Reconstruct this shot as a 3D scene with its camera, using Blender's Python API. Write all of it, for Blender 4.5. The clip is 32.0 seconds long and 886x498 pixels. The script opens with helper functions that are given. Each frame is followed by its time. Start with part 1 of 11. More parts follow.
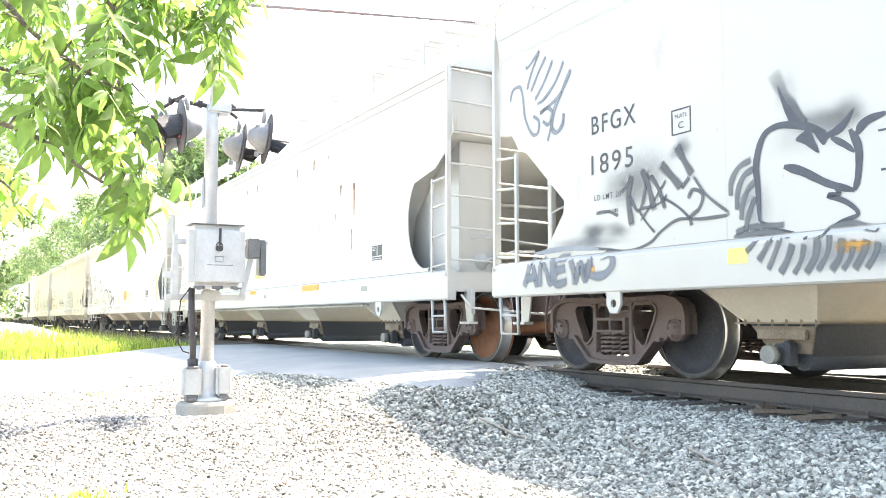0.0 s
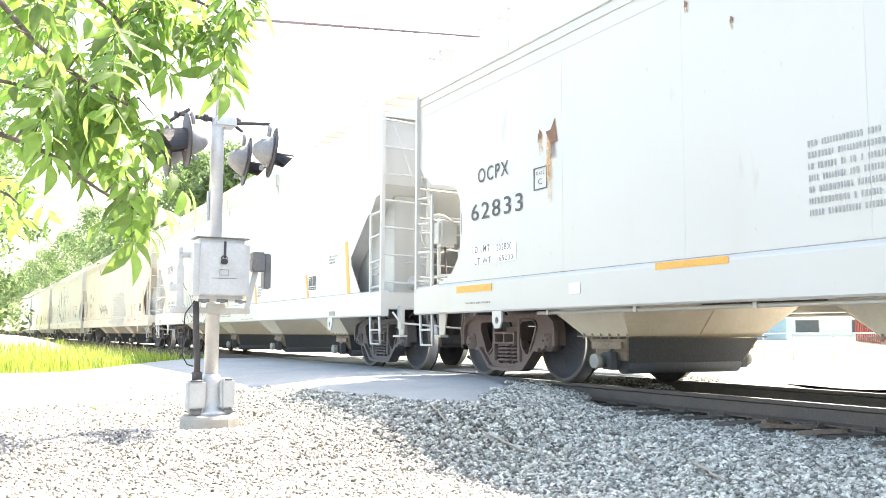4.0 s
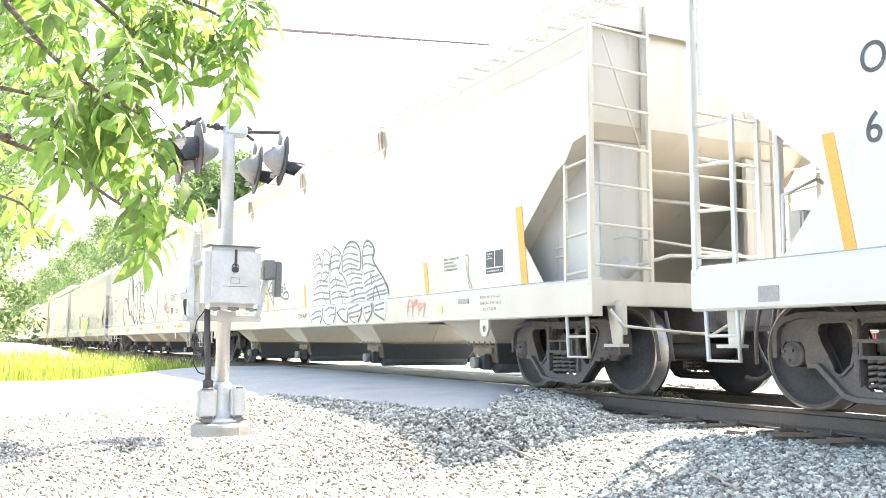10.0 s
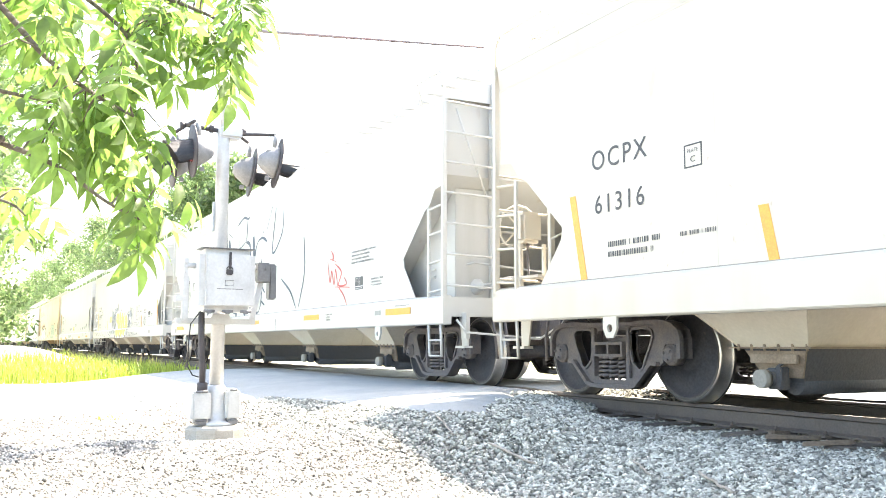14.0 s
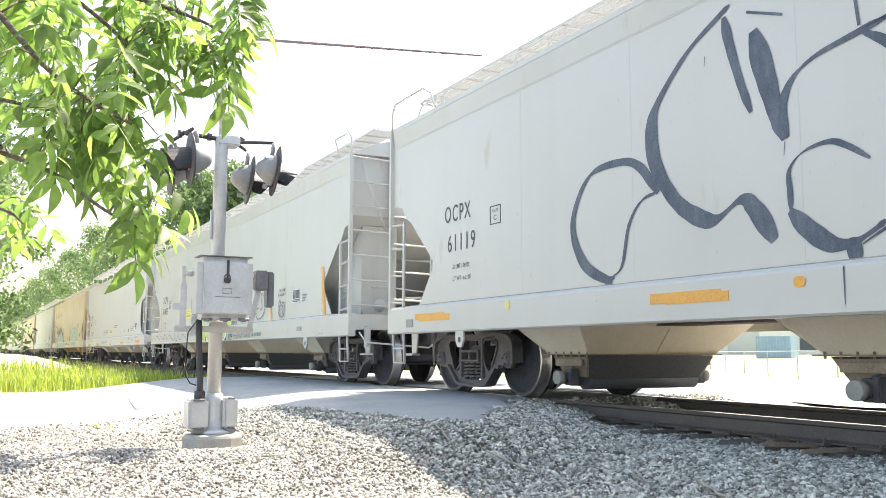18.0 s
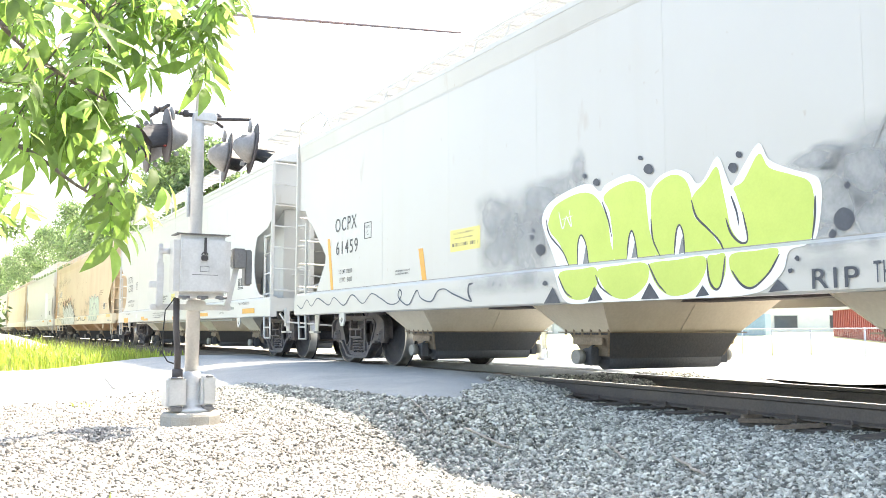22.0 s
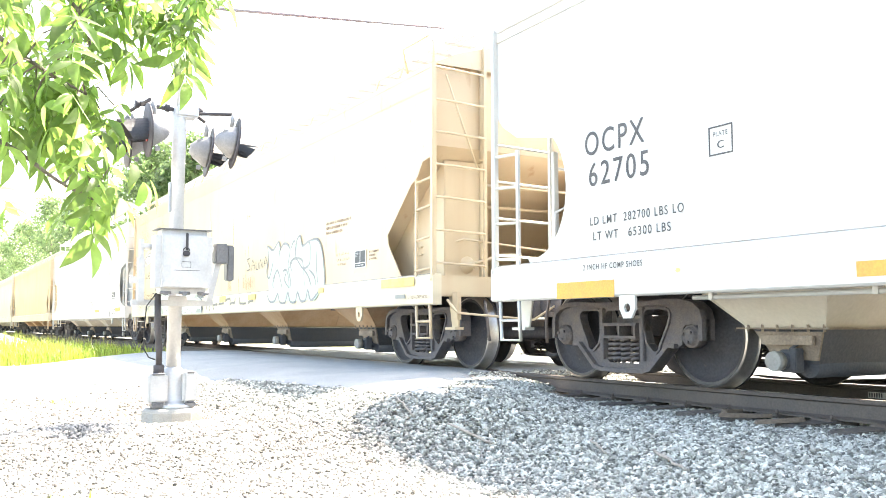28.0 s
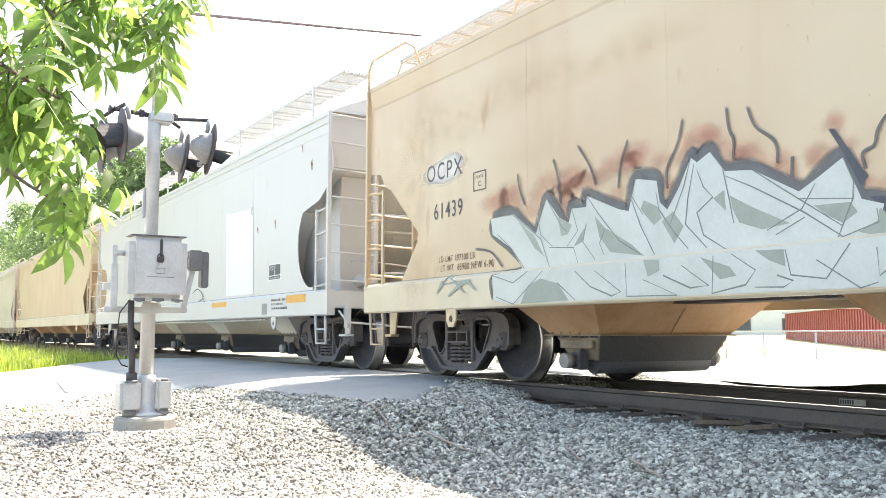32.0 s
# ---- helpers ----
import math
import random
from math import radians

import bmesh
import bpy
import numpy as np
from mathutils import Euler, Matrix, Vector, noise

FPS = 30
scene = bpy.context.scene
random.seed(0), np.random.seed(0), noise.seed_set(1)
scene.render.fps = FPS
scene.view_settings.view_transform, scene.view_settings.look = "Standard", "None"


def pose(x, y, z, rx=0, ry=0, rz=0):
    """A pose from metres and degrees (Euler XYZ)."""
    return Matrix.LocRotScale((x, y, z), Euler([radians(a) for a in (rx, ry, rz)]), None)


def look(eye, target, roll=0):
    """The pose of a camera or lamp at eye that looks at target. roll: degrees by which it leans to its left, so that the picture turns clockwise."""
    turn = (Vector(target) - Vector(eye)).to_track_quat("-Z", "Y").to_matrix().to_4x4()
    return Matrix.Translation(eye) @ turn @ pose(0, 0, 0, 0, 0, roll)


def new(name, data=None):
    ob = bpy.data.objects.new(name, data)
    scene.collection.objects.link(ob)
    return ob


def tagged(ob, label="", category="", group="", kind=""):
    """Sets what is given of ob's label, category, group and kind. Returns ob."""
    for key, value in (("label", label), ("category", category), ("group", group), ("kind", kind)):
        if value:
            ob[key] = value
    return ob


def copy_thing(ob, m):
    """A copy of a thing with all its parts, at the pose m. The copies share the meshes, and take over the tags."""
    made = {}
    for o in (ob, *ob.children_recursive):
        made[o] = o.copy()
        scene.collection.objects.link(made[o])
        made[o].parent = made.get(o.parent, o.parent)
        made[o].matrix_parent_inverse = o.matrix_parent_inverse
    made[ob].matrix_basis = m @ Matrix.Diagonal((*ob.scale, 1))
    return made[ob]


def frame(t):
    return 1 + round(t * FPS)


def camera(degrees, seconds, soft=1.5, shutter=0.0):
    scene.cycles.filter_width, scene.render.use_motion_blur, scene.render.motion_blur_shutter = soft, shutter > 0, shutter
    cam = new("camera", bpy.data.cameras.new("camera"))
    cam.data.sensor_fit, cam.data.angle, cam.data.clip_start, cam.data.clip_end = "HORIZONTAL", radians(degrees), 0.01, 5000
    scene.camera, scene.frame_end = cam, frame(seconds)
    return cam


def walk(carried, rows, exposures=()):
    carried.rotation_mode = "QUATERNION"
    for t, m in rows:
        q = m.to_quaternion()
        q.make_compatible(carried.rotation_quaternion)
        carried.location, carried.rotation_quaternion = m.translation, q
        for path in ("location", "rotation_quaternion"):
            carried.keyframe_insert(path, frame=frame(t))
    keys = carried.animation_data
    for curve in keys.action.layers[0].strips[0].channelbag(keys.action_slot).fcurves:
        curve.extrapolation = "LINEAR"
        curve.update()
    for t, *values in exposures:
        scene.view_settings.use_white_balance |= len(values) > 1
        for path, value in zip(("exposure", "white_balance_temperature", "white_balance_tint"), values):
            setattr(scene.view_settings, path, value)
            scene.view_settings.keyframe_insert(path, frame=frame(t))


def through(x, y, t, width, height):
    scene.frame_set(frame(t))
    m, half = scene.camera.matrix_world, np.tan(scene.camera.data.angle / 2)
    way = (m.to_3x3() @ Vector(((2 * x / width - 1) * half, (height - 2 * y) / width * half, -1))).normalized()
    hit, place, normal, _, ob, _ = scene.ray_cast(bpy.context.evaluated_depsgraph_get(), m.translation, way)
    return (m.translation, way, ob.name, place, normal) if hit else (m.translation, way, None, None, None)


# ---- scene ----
# Camera: on a fixed stand 0.54 m above the rail heads, hand-held turns only.
RAIL = 0.28                      # height of the rail heads over the gravel
EYE = 0.825
SHAKE = [
    (0, -1.12, 4.60, -0.07), (0.5, -1.81, 4.78, -0.01), (1, -1.51, 5.12, -0.02), (1.5, -1.73, 5.17, -0.02),
    (2, -1.67, 5.16, -0.06), (2.5, -1.65, 5.29, -0.17), (4.5, -0.58, 5.48, -0.04), (5, -0.48, 5.48, 0.08),
    (5.5, -0.55, 5.68, 0.14), (6, -0.58, 5.95, 0.13), (6.5, -0.58, 6.05, 0.08), (7, -0.35, 6.08, 0.15),
    (7.5, -0.14, 6.20, 0.06), (8, -0.16, 6.27, -0.04), (8.5, -0.05, 6.16, -0.01), (9, 0.00, 6.03, -0.13),
    (9.5, -0.06, 5.97, -0.15), (10, -0.16, 5.98, -0.15), (10.5, -0.37, 6.06, -0.20), (11, -0.43, 6.14, -0.11),
    (11.5, -0.48, 6.10, -0.14), (12, -0.35, 6.19, -0.11), (12.5, -0.44, 6.29, -0.21), (13, -0.51, 6.45, -0.26),
    (13.5, -0.52, 6.35, -0.13), (14, -0.50, 6.15, -0.14), (14.5, -0.55, 6.20, -0.06), (15, -0.57, 6.42, -0.14),
    (15.5, -0.63, 6.49, -0.09), (17.5, -0.61, 6.64, 0.08), (18, -0.63, 6.65, -0.08), (18.5, -0.64, 6.58, -0.20),
    (19, -0.69, 6.39, -0.31), (19.5, -0.55, 6.02, -0.34), (20, -1.88, 5.67, -0.23), (20.5, -2.20, 5.54, -0.17),
    (21, -2.01, 5.31, -0.07), (21.5, -2.10, 5.34, -0.01), (22, -2.01, 5.24, -0.03), (22.5, -2.08, 5.08, 0.13),
    (23, -2.16, 5.01, -0.02), (23.5, -2.18, 4.85, -0.01), (24, -2.13, 4.76, 0.04), (24.5, -2.25, 4.81, -0.04),
    (25, -2.28, 4.71, 0.02), (25.5, -2.21, 4.65, 0.15), (27.5, -2.79, 4.96, 0.03), (28, -3.11, 4.96, 0.01),
    (28.5, -3.00, 5.14, 0.11), (29, -3.03, 5.26, 0.15), (29.5, -3.03, 5.16, 0.09), (30, -4.71, 5.29, 0.16),
    (30.5, -4.97, 5.58, 0.07), (31, -5.08, 5.55, 0.06), (31.5, -4.75, 5.43, -0.01), (32, -4.65, 5.42, -0.02)]
# seconds, stops, kelvin, tint
STOPS = [(t, e, 7550, 11) for t, e in ((0, 2.8), (1, 2.6), (2, 2.45), (5, 2.75), (6, 2.6), (7, 2.35), (8, 2.4), (9, 2.75), (10, 2.72), (11, 2.5), (12, 2.4), (13, 2.35), (14, 2.9), (15, 2.95), (18, 2.0), (19, 3), (20, 2.85), (21, 2.5), (22, 2.5), (23, 2.5), (24, 2.9), (25, 2.75), (28, 3), (29, 2.9), (30, 2.35), (31, 2.35), (32, 2.22))]
cam = camera(53.08, 32.0, 0.5)
walk(cam, [(t, pose(0, 0, EYE, 90 + pitch, roll, yaw)) for t, yaw, pitch, roll in SHAKE], STOPS)


# ---- light ----
SUN_EL, SUN_AZ = 58.0, 34.5       # height, and turn from +y towards +x
world = bpy.data.worlds.new("sky")
scene.world = world
world.use_nodes = True
wn = world.node_tree
sky = wn.nodes.new("ShaderNodeTexSky")
sky.sky_type, sky.sun_disc = "NISHITA", False
sky.sun_elevation, sky.sun_rotation = radians(SUN_EL), radians(SUN_AZ)
sky.air_density, sky.dust_density = 1.2, 2.5
wn.links.new(sky.outputs[0], wn.nodes["Background"].inputs[0])
wn.nodes["Background"].inputs[1].default_value = 0.135
lamp = bpy.data.lights.new("sun", "SUN")
lamp.energy, lamp.angle, lamp.color = 3.5, radians(0.6), (1.0, 0.965, 0.92)
sun = new("sun", lamp)
sun.matrix_world = look((0, 0, 0), (-math.sin(radians(SUN_AZ)) * math.cos(radians(SUN_EL)), -math.cos(radians(SUN_AZ)) * math.cos(radians(SUN_EL)), -math.sin(radians(SUN_EL))))
sun.location = (20, 60, 60)


# ---- materials ----
def mat(name, base, rough=0.7, metal=0.0, other=None, scale=4.0, mix=0.5, bump=0.0, bump_scale=60.0, fine=0.12, spec=0.5, rnd=0.0, stretch=(1, 1, 1)):
    """A surface with a base colour, blotches of another colour, fine grain, relief and a random tone for each piece."""
    m = bpy.data.materials.new(name)
    m.use_nodes = True
    t = m.node_tree
    n, l = t.nodes, t.links
    b = n["Principled BSDF"]
    b.inputs["Roughness"].default_value, b.inputs["Metallic"].default_value = rough, metal
    b.inputs["Specular IOR Level"].default_value = spec
    co = n.new("ShaderNodeTexCoord")
    mp = n.new("ShaderNodeMapping")
    mp.inputs["Scale"].default_value = stretch
    l.new(co.outputs["Object"], mp.inputs[0])
    n1 = n.new("ShaderNodeTexNoise")
    n1.inputs["Scale"].default_value, n1.inputs["Detail"].default_value, n1.inputs["Roughness"].default_value = scale, 6, 0.65
    l.new(mp.outputs[0], n1.inputs[0])
    ramp = n.new("ShaderNodeValToRGB")
    ramp.color_ramp.elements[0].position, ramp.color_ramp.elements[1].position = 0.5 - 0.25 * (1 - mix) , 0.75 - 0.3 * mix + 0.15
    other = other or tuple(c * 0.75 for c in base)
    ramp.color_ramp.elements[0].color, ramp.color_ramp.elements[1].color = (*base, 1), (*other, 1)
    l.new(n1.outputs[0], ramp.inputs[0])
    n2 = n.new("ShaderNodeTexNoise")
    n2.inputs["Scale"].default_value, n2.inputs["Detail"].default_value = bump_scale, 4
    l.new(co.outputs["Object"], n2.inputs[0])
    grain = n.new("ShaderNodeMapRange")
    grain.inputs[1].default_value, grain.inputs[2].default_value = 0.25, 0.75
    grain.inputs[3].default_value, grain.inputs[4].default_value = 1 - fine, 1 + fine
    l.new(n2.outputs[0], grain.inputs[0])
    mul = n.new("ShaderNodeVectorMath")
    mul.operation = "SCALE"
    l.new(ramp.outputs[0], mul.inputs[0])
    l.new(grain.outputs[0], mul.inputs["Scale"])
    out = mul
    if rnd:
        inf = n.new("ShaderNodeObjectInfo")
        geo = n.new("ShaderNodeNewGeometry")
        add = n.new("ShaderNodeMath")
        add.operation = "ADD"
        l.new(inf.outputs["Random"], add.inputs[0])
        l.new(geo.outputs["Random Per Island"], add.inputs[1])
        fr = n.new("ShaderNodeMath")
        fr.operation = "FRACT"
        l.new(add.outputs[0], fr.inputs[0])
        mr = n.new("ShaderNodeMapRange")
        mr.inputs[3].default_value, mr.inputs[4].default_value = 1 - rnd, 1 + rnd
        l.new(fr.outputs[0], mr.inputs[0])
        out = n.new("ShaderNodeVectorMath")
        out.operation = "SCALE"
        l.new(mul.outputs[0], out.inputs[0])
        l.new(mr.outputs[0], out.inputs["Scale"])
    l.new(out.outputs[0], b.inputs["Base Color"])
    if bump:
        bp = n.new("ShaderNodeBump")
        bp.inputs["Strength"].default_value, bp.inputs["Distance"].default_value = bump, 0.01
        l.new(n2.outputs[0], bp.inputs["Height"])
        l.new(bp.outputs[0], b.inputs["Normal"])
    return m


def car_paint(name, base, dirt, rust, amount=0.5, streak=0.5):
    """Car paint: tone in broad patches, dirt run down in streaks, specks of rust."""
    m = bpy.data.materials.new(name)
    m.use_nodes = True
    t = m.node_tree
    n, l = t.nodes, t.links
    b = n["Principled BSDF"]
    b.inputs["Roughness"].default_value, b.inputs["Specular IOR Level"].default_value = 0.36, 0.75
    co = n.new("ShaderNodeTexCoord")

    def noise_of(scale, stretch, detail=6):
        mp = n.new("ShaderNodeMapping")
        mp.inputs["Scale"].default_value = stretch
        l.new(co.outputs["Object"], mp.inputs[0])
        x = n.new("ShaderNodeTexNoise")
        x.inputs["Scale"].default_value, x.inputs["Detail"].default_value = scale, detail
        l.new(mp.outputs[0], x.inputs[0])
        return x.outputs[0]

    def ramp_of(src, a, z):
        r = n.new("ShaderNodeMapRange")
        r.inputs[1].default_value, r.inputs[2].default_value = a, z
        l.new(src, r.inputs[0])
        return r.outputs[0]

    def mixed(a, c, f, k):
        x = n.new("ShaderNodeMixRGB")
        if isinstance(a, tuple):
            x.inputs[1].default_value = (*a, 1)
        else:
            l.new(a, x.inputs[1])
        x.inputs[2].default_value = (*c, 1)
        mu = n.new("ShaderNodeMath")
        mu.operation = "MULTIPLY"
        mu.inputs[1].default_value = k
        l.new(f, mu.inputs[0])
        l.new(mu.outputs[0], x.inputs[0])
        return x.outputs[0]

    c = mixed(base, dirt, ramp_of(noise_of(0.55, (1, 1, 1)), 0.4, 0.68), amount)
    c = mixed(c, dirt, ramp_of(noise_of(2.6, (1, 1, 0.07), 5), 0.52, 0.75), streak)
    c = mixed(c, rust, ramp_of(noise_of(3.1, (1, 1, 0.3), 8), 0.66, 0.74), amount * 0.8)
    c = mixed(c, rust, ramp_of(noise_of(14, (1, 1, 0.6), 3), 0.72, 0.78), amount * 0.7)
    l.new(c, b.inputs["Base Color"])
    bp = n.new("ShaderNodeBump")
    bp.inputs["Strength"].default_value, bp.inputs["Distance"].default_value = 0.25, 0.02
    l.new(noise_of(1.3, (1, 1, 0.6), 2), bp.inputs["Height"])
    l.new(bp.outputs[0], b.inputs["Normal"])
    return m


WHITE = car_paint("white_car_paint", (0.535, 0.538, 0.523), (0.50, 0.49, 0.445), (0.30, 0.19, 0.11), 0.30, 0.25)
GREY = car_paint("pale_grey_car_paint", (0.48, 0.484, 0.468), (0.44, 0.43, 0.39), (0.28, 0.17, 0.10), 0.40, 0.35)
BEIGE = car_paint("grimy_off_white_car_paint", (0.56, 0.53, 0.47), (0.44, 0.395, 0.315), (0.30, 0.18, 0.10), 0.55, 0.45)
TAN = car_paint("rusty_tan_car_paint", (0.565, 0.465, 0.32), (0.50, 0.355, 0.225), (0.36, 0.18, 0.08), 0.75, 0.6)
BROWN = car_paint("brown_car_paint", (0.42, 0.27, 0.16), (0.30, 0.20, 0.13), (0.22, 0.11, 0.06), 0.7, 0.5)
STEEL = mat("dark_truck_steel", (0.112, 0.108, 0.118), 0.75, 0.0, (0.175, 0.145, 0.13), 5, 0.6, 0.4, 50, 0.2)
WHEEL = mat("greasy_wheel_steel", (0.055, 0.058, 0.07), 0.75, 0.0, (0.08, 0.073, 0.075), 3, 0.5, 0.2, 40, 0.2, spec=0.25)
RIM = mat("worn_wheel_tread", (0.5, 0.48, 0.46), 0.28, 0.9, (0.36, 0.33, 0.3), 6, 0.4, 0.1, 80)
BLACK = mat("black_rubber", (0.02, 0.02, 0.02), 0.6, 0.0, (0.04, 0.04, 0.04), 10, 0.5)
RAILSIDE = mat("rusty_rail_steel", (0.10, 0.088, 0.084), 0.7, 0.1, (0.135, 0.11, 0.095), 3, 0.5, 0.3, 60, 0.2)
RAILTOP = mat("polished_rail_head", (0.55, 0.53, 0.50), 0.25, 0.95, (0.45, 0.42, 0.38), 3, 0.4, 0.0, 60, 0.08)
TIE = mat("creosoted_tie_wood", (0.085, 0.075, 0.068), 0.9, 0.0, (0.14, 0.12, 0.105), 3, 0.6, 0.6, 30, 0.3, rnd=0.3, stretch=(1, 6, 6))
STONE = mat("crushed_limestone", (0.425, 0.43, 0.385), 0.9, 0.0, (0.165, 0.168, 0.148), 9, 0.6, 0.3, 120, 0.2, rnd=0.75)
PEBBLE = mat("pale_gravel", (0.42, 0.40, 0.36), 0.9, 0.0, (0.20, 0.185, 0.165), 9, 0.6, 0.3, 120, 0.2, rnd=0.75)
ASPHALT = mat("worn_asphalt", (0.26, 0.282, 0.285), 0.9, 0.0, (0.335, 0.35, 0.35), 1.2, 0.6, 0.6, 220, 0.35)
CONCRETE = mat("weathered_concrete", (0.42, 0.40, 0.36), 0.9, 0.0, (0.33, 0.31, 0.27), 5, 0.6, 0.4, 90, 0.15)
ALU = mat("aluminium_paint", (0.57, 0.57, 0.565), 0.45, 0.2, (0.46, 0.46, 0.455), 6, 0.5, 0.12, 50, 0.06)
ALUDARK = mat("dull_aluminium", (0.20, 0.20, 0.205), 0.55, 0.4, (0.14, 0.14, 0.14), 8, 0.5, 0.2, 60, 0.1)
GALV = mat("galvanised_steel", (0.48, 0.49, 0.50), 0.45, 0.6, (0.38, 0.39, 0.40), 12, 0.5, 0.1, 70, 0.08)
SIGNALBLACK = mat("flat_black_paint", (0.045, 0.042, 0.045), 0.6, 0.0, (0.08, 0.07, 0.075), 8, 0.5, 0.1, 60, 0.15)
BARK = mat("grey_brown_bark", (0.12, 0.095, 0.075), 0.95, 0.0, (0.19, 0.16, 0.13), 14, 0.6, 0.8, 40, 0.3)
YELLOW = mat("yellow_reflector_tape", (0.72, 0.375, 0.07), 0.5, 0.0, (0.64, 0.32, 0.08), 10, 0.4)
LETTER = mat("black_stencil_paint", (0.06, 0.063, 0.068), 0.6, 0.0, (0.10, 0.10, 0.105), 12, 0.5)


# ---- mesh helpers ----
YAW = -63.13                     # heading of the track: x along the way the cars roll, y away from the eye
TR = pose(0, 0, 0, 0, 0, YAW)
MID = 6.82                       # the track's centre line, sideways from the eye


def bend(s):
    """How far the line has curved aside, a long way up the track."""
    x = max(0.0, -28.0 - s)
    return 0.0145 * x * x / (x + 8.0)


def trk(s, lat, z=0.0):
    """A place by its distance along the track, sideways from the eye, and height."""
    return TR @ Vector((s, lat - bend(s), z))


def on_track(s):
    """A car's pose with its middle at s: its two trucks on the line."""
    a, b = bend(s - 6.6), bend(s + 6.6)
    return TR @ pose(s, MID - (a + b) / 2, RAIL, 0, 0, math.degrees(math.atan2(a - b, 13.2)))


def part(name, bm, material, parent=None, label=""):
    me = bpy.data.meshes.new(name)
    bm.to_mesh(me)
    bm.free()
    for m in material if isinstance(material, (list, tuple)) else [material]:
        me.materials.append(m)
    ob = new(name, me)
    ob.parent = parent
    if label:
        ob["label"] = label
    return ob


def mesh_of(name, verts, faces, material, parent=None, smooth=False):
    me = bpy.data.meshes.new(name)
    me.from_pydata([tuple(v) for v in verts], [], faces)
    me.materials.append(material)
    if smooth:
        me.polygons.foreach_set("use_smooth", [True] * len(me.polygons))
    ob = new(name, me)
    ob.parent = parent
    return ob


def thing(name, m, label, category, group="", kind=""):
    ob = new(name)
    ob.empty_display_size = 0.2
    ob.matrix_basis = m
    return tagged(ob, label, category, group, kind)


def box(bm, x0, x1, y0, y1, z0, z1, bevel=0.0, mi=0):
    vs = [bm.verts.new(p) for p in ((x0, y0, z0), (x1, y0, z0), (x1, y1, z0), (x0, y1, z0), (x0, y0, z1), (x1, y0, z1), (x1, y1, z1), (x0, y1, z1))]
    fs = [bm.faces.new([vs[i] for i in q]) for q in ((3, 2, 1, 0), (4, 5, 6, 7), (0, 1, 5, 4), (1, 2, 6, 5), (2, 3, 7, 6), (3, 0, 4, 7))]
    for f in fs:
        f.material_index = mi
    if bevel:
        es = list({e for f in fs for e in f.edges})
        bmesh.ops.bevel(bm, geom=es, offset=bevel, segments=2, affect="EDGES", clamp_overlap=True, material=-1)
    return vs


def rod(bm, a, b, r, n=8, r2=None, mi=0, caps=True):
    """A round bar from a to b."""
    a, b = Vector(a), Vector(b)
    d = b - a
    if d.length < 1e-6:
        return
    q = d.to_track_quat("Z", "Y")
    r2 = r if r2 is None else r2
    ra = [bm.verts.new(a + q @ Vector((r * math.cos(2 * math.pi * i / n), r * math.sin(2 * math.pi * i / n), 0))) for i in range(n)]
    rb = [bm.verts.new(b + q @ Vector((r2 * math.cos(2 * math.pi * i / n), r2 * math.sin(2 * math.pi * i / n), 0))) for i in range(n)]
    for i in range(n):
        f = bm.faces.new((ra[i], ra[(i + 1) % n], rb[(i + 1) % n], rb[i]))
        f.smooth, f.material_index = n > 5, mi
    if caps:
        bm.faces.new(ra[::-1]).material_index = mi
        bm.faces.new(rb).material_index = mi


def pipe(bm, pts, r, n=8, mi=0):
    """A bent tube through the points, in one piece."""
    pts = [Vector(p) for p in pts]
    up, rings = None, []
    for i, p in enumerate(pts):
        d = (pts[min(i + 1, len(pts) - 1)] - pts[max(i - 1, 0)]).normalized()
        if up is None:
            up = d.orthogonal()
        up = (up - d * up.dot(d)).normalized()
        side = d.cross(up)
        rings.append([bm.verts.new(p + (up * math.cos(2 * math.pi * k / n) + side * math.sin(2 * math.pi * k / n)) * r) for k in range(n)])
    for a, b in zip(rings, rings[1:]):
        for k in range(n):
            f = bm.faces.new((a[k], a[(k + 1) % n], b[(k + 1) % n], b[k]))
            f.smooth, f.material_index = True, mi
    bm.faces.new(rings[0][::-1]).material_index = mi
    bm.faces.new(rings[-1]).material_index = mi


def lathe(bm, rings, axis="Z", n=24, at=(0, 0, 0), mi=0, smooth=True, caps=True):
    """Turned shape: rings of (radius, height) round an axis through at."""
    at = Vector(at)
    rows = []
    for r, h in rings:
        row = []
        for i in range(n):
            c, s = r * math.cos(2 * math.pi * i / n), r * math.sin(2 * math.pi * i / n)
            p = {"Z": (c, s, h), "Y": (s, h, c), "X": (h, c, s)}[axis]
            row.append(bm.verts.new(at + Vector(p)))
        rows.append(row)
    for ra, rb in zip(rows, rows[1:]):
        for i in range(n):
            f = bm.faces.new((ra[i], ra[(i + 1) % n], rb[(i + 1) % n], rb[i]))
            f.smooth, f.material_index = smooth, mi
    for row, flip in ((rows[0], True), (rows[-1], False)):
        if caps and (row[0].co - row[n // 2].co).length > 1e-5:
            bm.faces.new(row[::-1] if flip else row).material_index = mi


